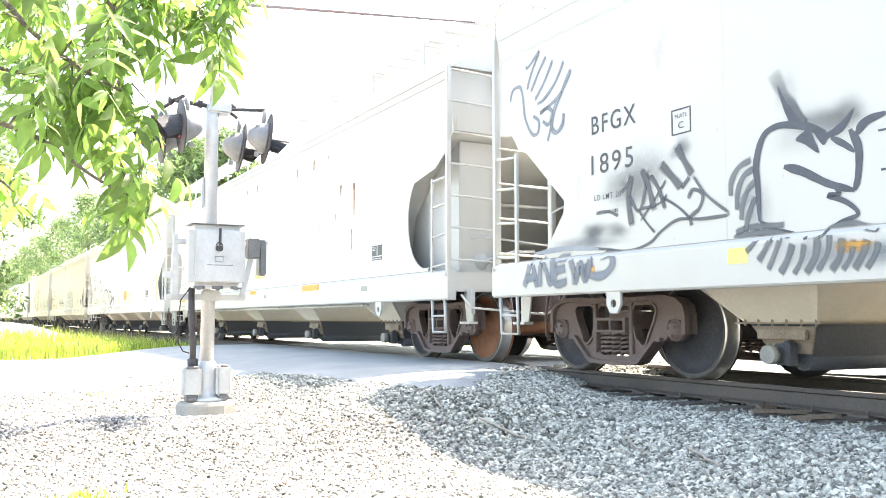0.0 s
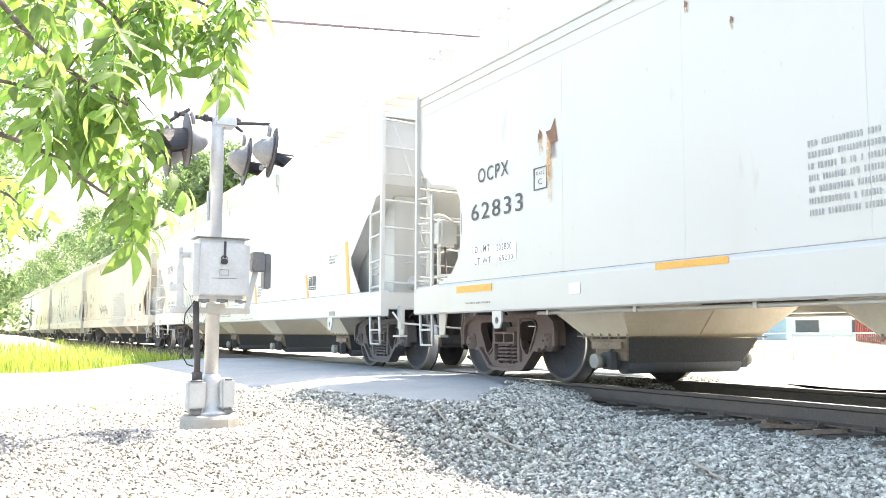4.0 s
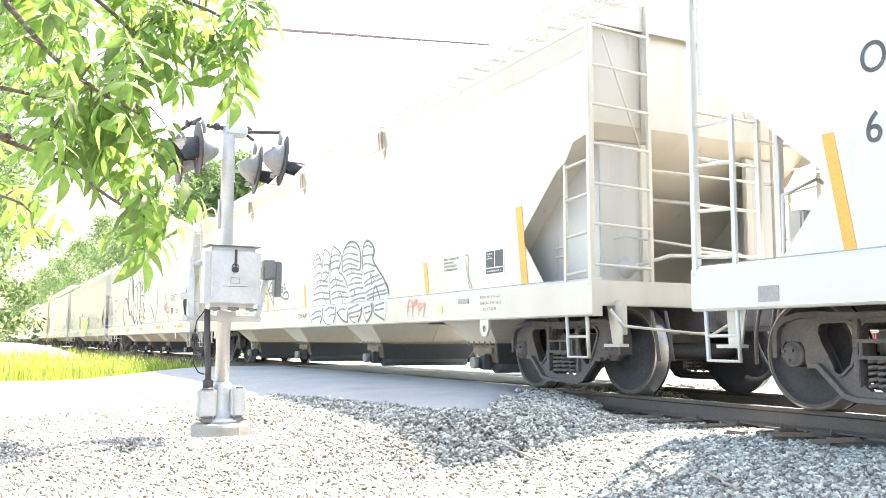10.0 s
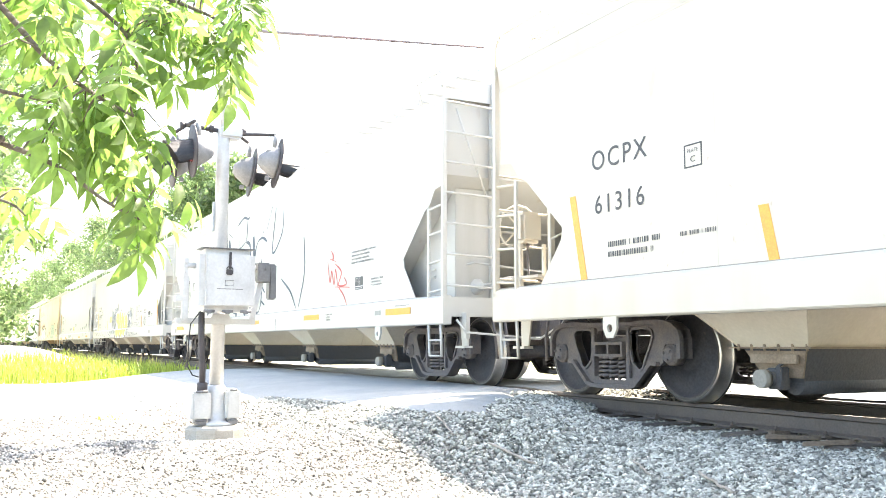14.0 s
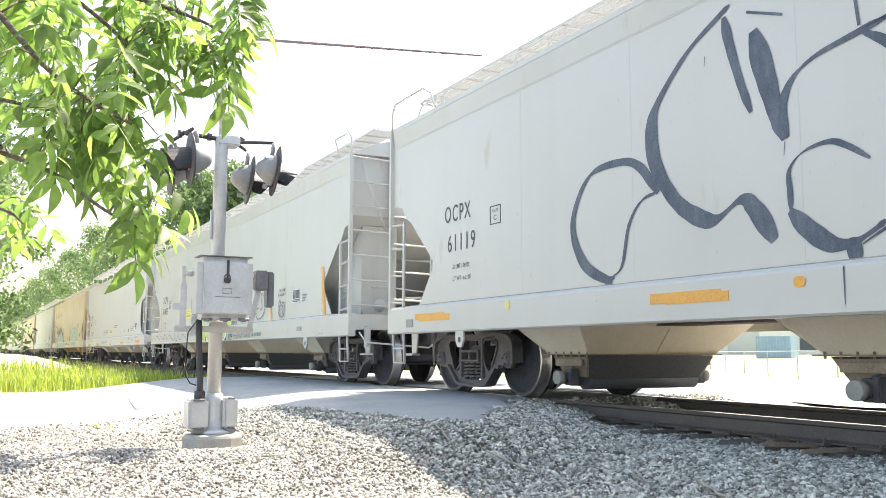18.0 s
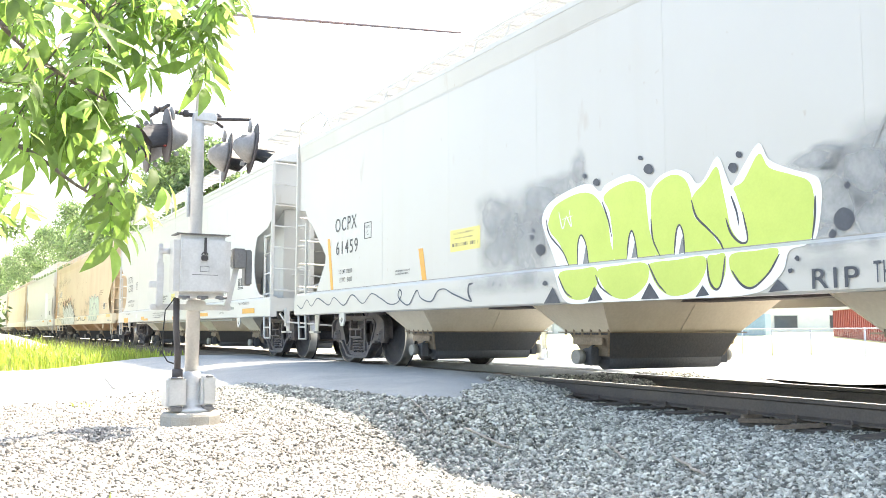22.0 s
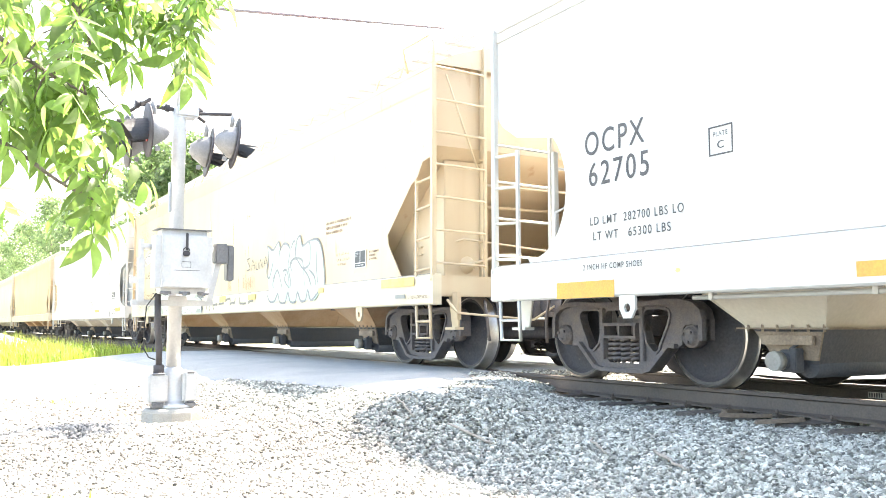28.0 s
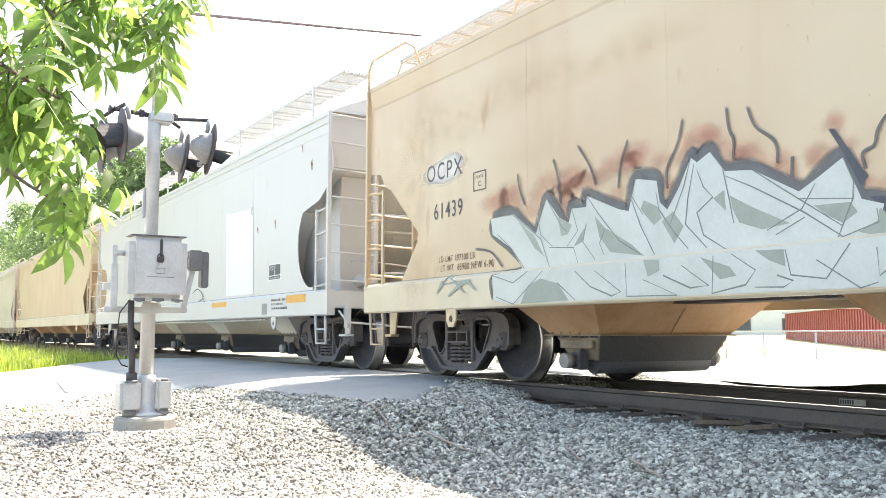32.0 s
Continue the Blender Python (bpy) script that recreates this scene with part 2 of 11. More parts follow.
def plate(bm, outline, y, thick, holes=(), mi=0):
    """A plate in the xz plane from an outline of (x, z), with holes; its faces at y and y + thick."""
    loops = [outline, *holes]
    front = []
    edges = []
    for lp in loops:
        vs = [bm.verts.new((x, y, z)) for x, z in lp]
        front.append(vs)
        edges += [bm.edges.new((vs[i], vs[(i + 1) % len(vs)])) for i in range(len(vs))]
    res = bmesh.ops.triangle_fill(bm, use_beauty=True, edges=edges)
    fs = [g for g in res["geom"] if isinstance(g, bmesh.types.BMFace)]
    for f in fs:
        f.material_index = mi
    ex = bmesh.ops.extrude_face_region(bm, geom=fs)
    moved = [g for g in ex["geom"] if isinstance(g, bmesh.types.BMVert)]
    bmesh.ops.translate(bm, vec=(0, thick, 0), verts=moved)
    for f in bm.faces:
        if any(v in moved for v in f.verts):
            f.material_index = mi


def tidy(bm):
    bmesh.ops.recalc_face_normals(bm, faces=bm.faces)
    return bm


def smoothstep(a, b, x):
    t = min(1.0, max(0.0, (x - a) / (b - a)))
    return t * t * (3 - 2 * t)


# ---- ground, road, track ----
def road_right(lat):
    """Where the road ends along the track, on the gravel side."""
    out = -11.9
    for a, b, rise in ((2.3, 3.0, 1.0), (3.15, 3.75, 4.0), (3.85, 4.3, -0.3), (4.3, 4.9, -0.8), (4.9, 5.8, -1.1)):
        out += rise * smoothstep(a, b, lat)
    return out + 0.10 * math.sin(lat * 5.3) + 0.07 * math.sin(lat * 13.0) + 0.8 * smoothstep(2.4, 0.2, lat)


def bed(lat):
    return 0.085 * smoothstep(3.4, 5.2, lat) * (1 - smoothstep(8.4, 10.6, lat))


def ramp(lat):
    return (RAIL - 0.012) * smoothstep(1.2, 4.6, lat) * (1 - smoothstep(8.4, 13.0, lat))


def edge_table():
    """How far places beside the road lie from its edge, on a grid of 0.15 m."""
    ls = np.arange(-16, 16, 0.15)
    edge = np.array([road_right(v) for v in ls])
    ss = np.arange(-14, 2, 0.15)
    d = np.maximum(0, ss[:, None, None] - edge[None, None, :])
    return np.sqrt(d ** 2 + (ls[None, :, None] - ls[None, None, :]) ** 2).min(2)


def off_road(s, lat):
    i, j = (s + 14) / 0.15, (lat + 16) / 0.15
    if i < 0:
        return 0.0
    if i > 104 or j < 0 or j > 211:
        return 9.0
    a, b = int(i), int(j)
    u, v = i - a, j - b
    t = EDGE
    return t[a, b] * (1 - u) * (1 - v) + t[a + 1, b] * u * (1 - v) + t[a, b + 1] * (1 - u) * v + t[a + 1, b + 1] * u * v


EDGE = edge_table()


def land(s, lat):
    """Height of the ground."""
    on = smoothstep(-21.5, -20.0, s) * (1 - smoothstep(0.05, 1.5, off_road(s, lat)))
    z = bed(lat) * (1 - on) + max(ramp(lat), bed(lat)) * on
    near = smoothstep(40, 12, math.hypot(s, lat))
    z += near * 0.025 * noise.noise(Vector((s * 0.5, lat * 0.5, 0))) * (1 - on)
    z -= 0.14 * smoothstep(7.6, 5.6, trk(s, lat).y) * smoothstep(4.6, 3.2, lat) * smoothstep(-14, -10, s)
    p = trk(s, lat)
    z -= 0.07 * smoothstep(1.0, 0.3, math.hypot(p.x + 2.09, p.y - 8.58))
    z += 0.75 * smoothstep(-21, -30, s) * smoothstep(4.2, 1.0, lat) * smoothstep(-9, -3, lat)
    if lat > 5.2 and lat < 8.4 and on < 0.5:
        z = min(z, 0.07)
    z += -0.3 * smoothstep(9.5, 14, lat) + 0.95 * smoothstep(40, 85, lat)
    return z


def spread(a, b, n, mid, power=2.2):
    """Lines from a to b, closer together round mid."""
    out = []
    for i in range(n + 1):
        t = 2 * i / n - 1
        k = abs(t) ** power
        out.append(mid + (b - mid) * k if t > 0 else mid - (mid - a) * k)
    return out


def build_ground():
    ss = sorted(set([round(v, 3) for v in spread(-1800, 1800, 150, -10, 4.0)] + [round(-32 + 0.35 * i, 3) for i in range(100)]))
    ls = sorted(set([round(v, 3) for v in spread(-1500, 1800, 120, 5, 4.2)] + [round(-4 + 0.35 * i, 3) for i in range(46)]))
    verts = [trk(s, la, land(s, la) - 0.03 * smoothstep(30, 15, math.hypot(s + 5, la - 2))) for s in ss for la in ls]
    w = len(ls)
    faces = [(i * w + j, (i + 1) * w + j, (i + 1) * w + j + 1, i * w + j + 1) for i in range(len(ss) - 1) for j in range(w - 1)]
    g = mesh_of("ground", verts, faces, ground_material(), smooth=True)
    tagged(g, "sunlit ground of gravel, dry dirt and mown grass", "ground", kind="structure")


def ground_material():
    m = mat("gravel_and_grass_ground", (0.42, 0.39, 0.345), 0.95, 0.0, (0.22, 0.21, 0.19), 30, 0.6, 0.8, 45, 0.35)
    t = m.node_tree
    n, l = t.nodes, t.links
    b = n["Principled BSDF"]
    src = b.inputs["Base Color"].links[0].from_socket
    co = n.new("ShaderNodeTexCoord")
    rot = n.new("ShaderNodeMapping")
    rot.vector_type = "POINT"
    rot.inputs["Rotation"].default_value = (0, 0, radians(-YAW))
    l.new(co.outputs["Object"], rot.inputs[0])
    sep = n.new("ShaderNodeSeparateXYZ")
    l.new(rot.outputs[0], sep.inputs[0])
    nz = n.new("ShaderNodeTexNoise")
    nz.inputs["Scale"].default_value, nz.inputs["Detail"].default_value = 0.35, 6
    l.new(co.outputs["Object"], nz.inputs[0])
    add = n.new("ShaderNodeMath")
    add.operation = "MULTIPLY_ADD"
    add.inputs[1].default_value = 7.0
    l.new(nz.outputs[0], add.inputs[0])
    l.new(sep.outputs["Y"], add.inputs[2])
    far = n.new("ShaderNodeMapRange")          # field behind the track
    far.inputs[1].default_value, far.inputs[2].default_value = 20.5, 22.5
    l.new(add.outputs[0], far.inputs[0])
    left = n.new("ShaderNodeMapRange")         # lawn beyond the road
    left.inputs[1].default_value, left.inputs[2].default_value = -45.0, -60.0
    l.new(sep.outputs["X"], left.inputs[0])
    lim = n.new("ShaderNodeMapRange")
    lim.inputs[1].default_value, lim.inputs[2].default_value = 7.0, 5.0
    l.new(add.outputs[0], lim.inputs[0])
    mul = n.new("ShaderNodeMath")
    mul.operation = "MULTIPLY"
    l.new(left.outputs[0], mul.inputs[0])
    l.new(lim.outputs[0], mul.inputs[1])
    mx = n.new("ShaderNodeMath")
    mx.operation = "MAXIMUM"
    l.new(far.outputs[0], mx.inputs[0])
    l.new(mul.outputs[0], mx.inputs[1])
    gz = n.new("ShaderNodeTexNoise")
    gz.inputs["Scale"].default_value, gz.inputs["Detail"].default_value = 1.7, 8
    l.new(co.outputs["Object"], gz.inputs[0])
    gr = n.new("ShaderNodeValToRGB")
    gr.color_ramp.elements[0].position, gr.color_ramp.elements[1].position = 0.35, 0.7
    gr.color_ramp.elements[0].color, gr.color_ramp.elements[1].color = (0.22, 0.25, 0.11, 1), (0.36, 0.34, 0.20, 1)
    l.new(gz.outputs[0], gr.inputs[0])
    mix = n.new("ShaderNodeMixRGB")
    l.new(mx.outputs[0], mix.inputs[0])
    l.new(src, mix.inputs[1])
    l.new(gr.outputs[0], mix.inputs[2])
    # shade of the gaps between loose stones beside the road, darkened into the colour
    near = n.new("ShaderNodeMapRange")
    near.inputs[1].default_value, near.inputs[2].default_value = -10.0, -6.5
    l.new(sep.outputs["X"], near.inputs[0])
    side = n.new("ShaderNodeMapRange")
    side.inputs[1].default_value, side.inputs[2].default_value = 6.8, 5.4
    l.new(sep.outputs["Y"], side.inputs[0])
    both = n.new("ShaderNodeMath")
    both.operation = "MULTIPLY"
    l.new(near.outputs[0], both.inputs[0])
    l.new(side.outputs[0], both.inputs[1])
    gap_shade = n.new("ShaderNodeMixRGB")
    gap_shade.inputs[2].default_value = (0.15, 0.14, 0.125, 1)
    l.new(both.outputs[0], gap_shade.inputs[0])
    l.new(mix.outputs[0], gap_shade.inputs[1])
    l.new(gap_shade.outputs[0], b.inputs["Base Color"])
    return m


def build_road():
    verts, faces = [], []
    lats = [-14 + 0.4 * i for i in range(50)] + [6.0 + 0.12 * i for i in range(14)] + [8.0 + 0.5 * i for i in range(60)]
    lats = [la for la in lats if not (5.98 < la < 6.18 or 7.46 < la < 7.66)]
    lats = sorted(set([round(v, 3) for v in lats] + [round(3.5 + 0.07 * i, 3) for i in range(25)] + [5.98, 6.19, 7.46, 7.65]))
    k = 40
    for la in lats:
        a, b = -20.2 + 0.1 * math.sin(la * 1.7), road_right(la)
        for i in range(k + 1):
            s = a + (b - a) * i / k
            e = min(i, k - i)
            z = max(ramp(la), bed(la)) + (0.02 if e > 1 else 0.012 if e == 1 else -0.03)
            verts.append(trk(s, la, z))
    for j in range(len(lats) - 1):
        if (abs(lats[j] - 5.98) < 0.01) or (abs(lats[j] - 7.46) < 0.01):
            continue                       # the gaps in which the rails lie
        for i in range(k):
            p = j * (k + 1) + i
            faces.append((p, p + 1, p + k + 2, p + k + 1))
    r = mesh_of("road", verts, faces, ASPHALT, smooth=True)
    tagged(r, "worn grey asphalt road rising to the level crossing", "road", kind="structure")


def rail_mesh(lat, s0, s1, parent):
    prof = [(-0.068, 0.0), (0.068, 0.0), (0.068, 0.012), (0.012, 0.03), (0.010, 0.125), (0.034, 0.138), (0.036, 0.165), (0.028, 0.172), (-0.028, 0.172), (-0.036, 0.165), (-0.034, 0.138), (-0.010, 0.125), (-0.012, 0.03), (-0.068, 0.012)]
    bm = bmesh.new()
    rings = []
    cuts = [s0, -260, -160, -110, -80, -60, -48, -40, -34, -30, -20, -12, -6, 0, 6, s1]
    for s in cuts:
        rings.append([bm.verts.new(trk(s, lat + y, RAIL - 0.172 + z)) for y, z in prof])
    for a, b in zip(rings, rings[1:]):
        for i in range(len(prof)):
            f = bm.faces.new((a[i], a[(i + 1) % len(prof)], b[(i + 1) % len(prof)], b[i]))
            f.material_index = 1 if i == 7 else 0
    return part("rail", tidy(bm), [RAILSIDE, RAILTOP], parent, "rusty steel rail with a polished head")


def build_track():
    t = thing("track", Matrix(), "single railway track with rusty rails and dark wooden ties in ballast", "railway track", kind="structure")
    for lat in (MID - 0.755, MID + 0.755):
        rail_mesh(lat, -420, 60, t)
    build_rail_tag(t)
    bm = bmesh.new()
    box(bm, -0.115, 0.115, -1.3, 1.3, -0.09, 0.0, 0.012)
    me = bpy.data.meshes.new("tie")
    bm.to_mesh(me)
    bm.free()
    me.materials.append(TIE)
    bm = bmesh.new()
    box(bm, -0.09, 0.09, -0.14, 0.14, -0.004, 0.016, 0.003)
    rod(bm, (-0.055, 0.09, 0.01), (-0.055, 0.09, 0.05), 0.012, 6)
    rod(bm, (0.055, -0.09, 0.01), (0.055, -0.09, 0.05), 0.012, 6)
    pl = bpy.data.meshes.new("tie_plate")
    bm.to_mesh(pl)
    bm.free()
    pl.materials.append(RAILSIDE)
    rng = random.Random(3)
    for i in range(130):
        s = -44 + 0.5 * i
        if -20.3 < s < -10.6:
            continue
        ob = new("tie", me)
        ob.parent = t
        ob.matrix_basis = TR @ pose(s + rng.uniform(-0.03, 0.03), MID - bend(s) + rng.uniform(-0.05, 0.05), RAIL - 0.178, 0, 0, rng.uniform(-1.5, 1.5))
        if s > -10.7:
            for y in (-0.755, 0.755):
                p = new("tie_plate", pl)
                p.parent = t
                p.matrix_basis = TR @ pose(s, MID + y, RAIL - 0.178)


def build_rail_tag(parent):
    bm = bmesh.new()
    y = MID + 0.755 - 0.046
    box(bm, -5.20, -4.94, y - 0.002, y + 0.004, RAIL - 0.115, RAIL - 0.06)
    bmesh.ops.transform(bm, matrix=TR, verts=bm.verts)
    tag = part("rail_tag", bm, RAILTAG, parent, "white painted mark on the rail web")
    bm = bmesh.new()
    for i in range(6):
        box(bm, -5.19 + i * 0.024, -5.178 + i * 0.024, y - 0.006, y - 0.002, RAIL - 0.107, RAIL - 0.067)
    bmesh.ops.transform(bm, matrix=TR, verts=bm.verts)
    part("tag_print", bm, BLACK, tag)


def build_shade_strip():
    """A bent strip of bluish shade across the edge of the road, laid on as colour."""
    pts = [(-15.4, 2.22), (-14.9, 2.19), (-14.37, 2.15), (-13.4, 2.08), (-12.5, 2.0)]
    verts, faces = [], []
    for i, (a, la) in enumerate(pts):
        z = max(ramp(la), bed(la)) + 0.024
        w = (0.03, 0.05, 0.065, 0.085, 0.10)[i]
        verts += [trk(a, la - w, z), trk(a, la + w, z)]
        if i:
            faces.append((2 * i - 2, 2 * i - 1, 2 * i + 1, 2 * i))
    o = mesh_of("tar_strip", verts, faces, STRIPSHADE)
    tagged(o, "thin grey strip of painted shade on the asphalt road", "tar strip")


# grey that stands in for the strip of shade on the road
STRIPSHADE = mat("road_shade_grey", (0.11, 0.12, 0.13), 0.8, 0.0, (0.16, 0.165, 0.17), 8, 0.5, 0.3, 60, 0.2)
RAILTAG = mat("white_mark_paint", (0.6, 0.6, 0.57), 0.7, 0.0, (0.45, 0.44, 0.42), 20, 0.5)
build_ground()
build_road()
build_track()
build_shade_strip()


# ---- loose stones ----
def stones(name, label, count, area, size, material, seed):
    """Crushed stones lying on the ground in a stretch of the plan: area(rng) gives a place along the track, sideways, or None."""
    rng = random.Random(seed)
    nr = np.random.RandomState(seed)
    corner = np.array([(x, y, z) for x in (-1, 1) for y in (-1, 1) for z in (-1, 1)], float)
    quads = np.array([(0, 1, 3, 2), (4, 6, 7, 5), (0, 4, 5, 1), (2, 3, 7, 6), (0, 2, 6, 4), (1, 5, 7, 3)])
    spots = []
    while len(spots) < count:
        q = area(rng)
        if q:
            spots.append((*q, land(*q)))
    base = np.array([tuple(trk(s, la, z)) for s, la, z in spots])
    n = len(base)
    v = corner[None] * (1 + nr.uniform(-0.6, 0.35, (n, 8, 3)))
    k = size[0] + (size[1] - size[0]) * nr.rand(n) ** 1.8
    v *= (k[:, None] * nr.uniform(0.62, 1.15, (n, 3)))[:, None, :] * 0.45
    a, b, c = nr.rand(n) * 6.28, nr.uniform(-0.8, 0.8, n), nr.uniform(-0.8, 0.8, n)
    x, y, z = v[..., 0].copy(), v[..., 1].copy(), v[..., 2] * 0.62
    y, z = y * np.cos(b)[:, None] - z * np.sin(b)[:, None], y * np.sin(b)[:, None] + z * np.cos(b)[:, None]
    x, z = x * np.cos(c)[:, None] - z * np.sin(c)[:, None], x * np.sin(c)[:, None] + z * np.cos(c)[:, None]
    x, y = x * np.cos(a)[:, None] - y * np.sin(a)[:, None], x * np.sin(a)[:, None] + y * np.cos(a)[:, None]
    v = np.stack([x, y, z], -1) + base[:, None, :]
    v[..., 2] += (k * nr.uniform(0.0, 0.35, n))[:, None]
    faces = (quads[None] + 8 * np.arange(n)[:, None, None]).reshape(-1, 4)
    me = bpy.data.meshes.new(name)
    me.vertices.add(n * 8)
    me.vertices.foreach_set("co", v.reshape(-1))
    me.loops.add(len(faces) * 4)
    me.loops.foreach_set("vertex_index", faces.reshape(-1).astype(np.int32))
    me.polygons.add(len(faces))
    me.polygons.foreach_set("loop_start", np.arange(0, len(faces) * 4, 4, dtype=np.int32))
    me.polygons.foreach_set("loop_total", np.full(len(faces), 4, dtype=np.int32))
    me.update(calc_edges=True)
    me.materials.append(material)
    return tagged(new(name, me), label, "gravel", kind="stuff")


def gravel_edge(s):
    """Sideways place where the coarse ballast gives way to finer gravel."""
    return 3.1 + 0.35 * math.sin(s * 0.8) - 0.06 * (s + 8)


def near_area(rng):
    d = 3.9 + 9.9 * rng.random() ** 1.25
    x = rng.uniform(-0.62, 0.66) * d
    if math.hypot(x + 2.09, d - 8.58) < 0.31:
        return None
    p = TR.inverted() @ Vector((x, d, 0))
    s, la = p.x, p.y
    if la > gravel_edge(s) + rng.uniform(-0.5, 0.5) or off_road(s, la) < 0.04 + 0.12 * rng.random():
        return None
    if rng.random() > 0.10 + 0.9 * smoothstep(-11.2, -7.2, s + 0.8 * smoothstep(1.2, 2.6, la) + 0.7 * math.sin(la * 3.0)):
        return None
    return s, la


def ballast_area(rng):
    d = 3.9 + 12.2 * rng.random() ** 1.15
    x = rng.uniform(-0.42, 0.68) * d
    p = TR.inverted() @ Vector((x, d, 0))
    s, la = p.x, p.y
    if la < gravel_edge(s) + rng.uniform(-0.6, 0.5) or la > 8.6 or off_road(s, la) < 0.02 + 0.15 * rng.random() or abs(la - MID + 0.755) < 0.12 or abs(la - MID - 0.755) < 0.12:
        return None
    if abs(la - MID) < 1.45 and abs(((s + 0.25) % 0.5) - 0.25) < 0.1 and rng.random() < 0.93:
        return None
    return s, la


stones("gravel", "pale sunlit gravel of small stones", 95000, near_area, (0.011, 0.033), PEBBLE, 5)
stones("ballast", "grey crushed stone ballast along the track", 100000, ballast_area, (0.015, 0.043), STONE, 6)


def stick(a, b, r, seed):
    """A weathered twig lying on the stones."""
    rng = random.Random(seed)
    t = thing("stick", Matrix(), "dry grey stick lying on the ballast", "stick")
    bm = bmesh.new()
    pts = []
    for i in range(7):
        k = i / 6
        s, la = a[0] + (b[0] - a[0]) * k + rng.uniform(-0.012, 0.012), a[1] + (b[1] - a[1]) * k + rng.uniform(-0.012, 0.012)
        pts.append(trk(s, la, land(s, la) + 0.035))
    pipe(bm, pts, r * 0.8, 7)
    part("twig", bm, DRYWOOD, t)


DRYWOOD = mat("dry_grey_wood", (0.34, 0.31, 0.27), 0.9, 0.0, (0.22, 0.19, 0.16), 20, 0.6, 0.5, 60, 0.2)
stick((-4.37, 4.10), (-3.89, 3.90), 0.012, 1)
stick((-5.02, 4.10), (-4.64, 3.93), 0.009, 2)
stick((-6.9, 3.5), (-6.3, 3.35), 0.009, 3)
stick((-7.9, 2.5), (-7.3, 2.35), 0.01, 4)
stick((-6.0, 3.5), (-5.5, 3.6), 0.012, 5)


def plank(s0, la, ln, wd, turn, tilt, label):
    """A split end of an old tie lying on the ballast."""
    bm = bmesh.new()
    rng = random.Random(int(s0 * 100))
    n = 6
    rows = []
    for i in range(n + 1):
        x = ln * (i / n - 0.5)
        w = wd * (0.5 + rng.uniform(-0.12, 0.08)) * (0.55 if i in (0, n) else 1)
        rows.append([bm.verts.new((x + rng.uniform(-0.02, 0.02), y, z)) for y, z in ((-w, 0), (w, 0), (w * 0.9, 0.03), (-w * 0.9, 0.032))])
    for a, b in zip(rows, rows[1:]):
        for k in range(4):
            bm.faces.new((a[k], a[(k + 1) % 4], b[(k + 1) % 4], b[k]))
    bm.faces.new(rows[0])
    bm.faces.new(rows[-1][::-1])
    o = part("broken_plank", tidy(bm), SPLITWOOD)
    o.matrix_basis = TR @ pose(s0, la, land(s0, la) + 0.035, 0, tilt, turn)
    tagged(o, label, "plank")


SPLITWOOD = mat("split_tie_wood", (0.20, 0.155, 0.12), 0.9, 0.0, (0.12, 0.10, 0.085), 12, 0.6, 0.5, 50, 0.25, stretch=(0.3, 4, 4))
plank(-4.95, 5.62, 0.46, 0.07, 70, 2, "split brown tie plank lying on the ballast by the rail")
plank(-4.55, 5.52, 0.36, 0.06, 62, -3, "short brown wood splinter on the ballast by the rail")
plank(-5.25, 5.80, 0.26, 0.05, 95, 3, "narrow dry wood splinter on the ballast by the rail")


# ---- covered hopper cars ----
SIDE = 1.6                       # half the width over the side sheets
EAVE, SILL0, SILL1 = 3.73, 0.80, 1.14
BAYS = (-5.7, -1.9, 1.9, 5.7)


def end_cut(kind):
    """Outline of the opening in a side sheet: distance from the coupler face, height."""
    if kind == "round":
        pts = [(0.58, 2.90), (0.80, 2.66), (1.06, 2.50)]
        for i in range(1, 17):
            a = radians(60 - i * 10)
            pts.append((1.33 + 0.54 * math.cos(a), 1.88 + 0.66 * math.sin(a)))
        return pts + [(1.30, SILL1)]
    return [(0.72, 2.62), (0.98, 2.58), (1.12, 2.40), (1.28, 2.33), (1.95, 1.74), (1.93, 1.62), (1.52, SILL1)]


def side_outline(half, kind):
    right = [(half - d, z) for d, z in end_cut(kind)]
    top = EAVE
    return [(-x, z) for x, z in right[::-1]][0:] + [(-(half - 0.72), top), (half - 0.72, top)] + right


def arc(cx, cz, r, a0, a1, n=6):
    return [(cx + r * math.cos(radians(a0 + (a1 - a0) * i / n)), cz + r * math.sin(radians(a0 + (a1 - a0) * i / n))) for i in range(n + 1)]


def band(bm, line, y0, y1, depth):
    """A raised flange of the given depth along a line of points, inside it, from y0 to y1."""
    rows = []
    for i, p in enumerate(line):
        a, b = line[max(i - 1, 0)], line[min(i + 1, len(line) - 1)]
        d = Vector((b[0] - a[0], b[1] - a[1]))
        nrm = Vector((d.y, -d.x)).normalized() if d.length > 1e-6 else Vector((0, -1))
        q = Vector(p) + nrm * depth
        rows.append([bm.verts.new(c) for c in ((p[0], y0, p[1]), (p[0], y1, p[1]), (q.x, y1, q.y), (q.x, y0, q.y))])
    for ra, rb in zip(rows, rows[1:]):
        for k in range(4):
            bm.faces.new((ra[k], ra[(k + 1) % 4], rb[(k + 1) % 4], rb[k]))
    bm.faces.new(rows[0])
    bm.faces.new(rows[-1][::-1])


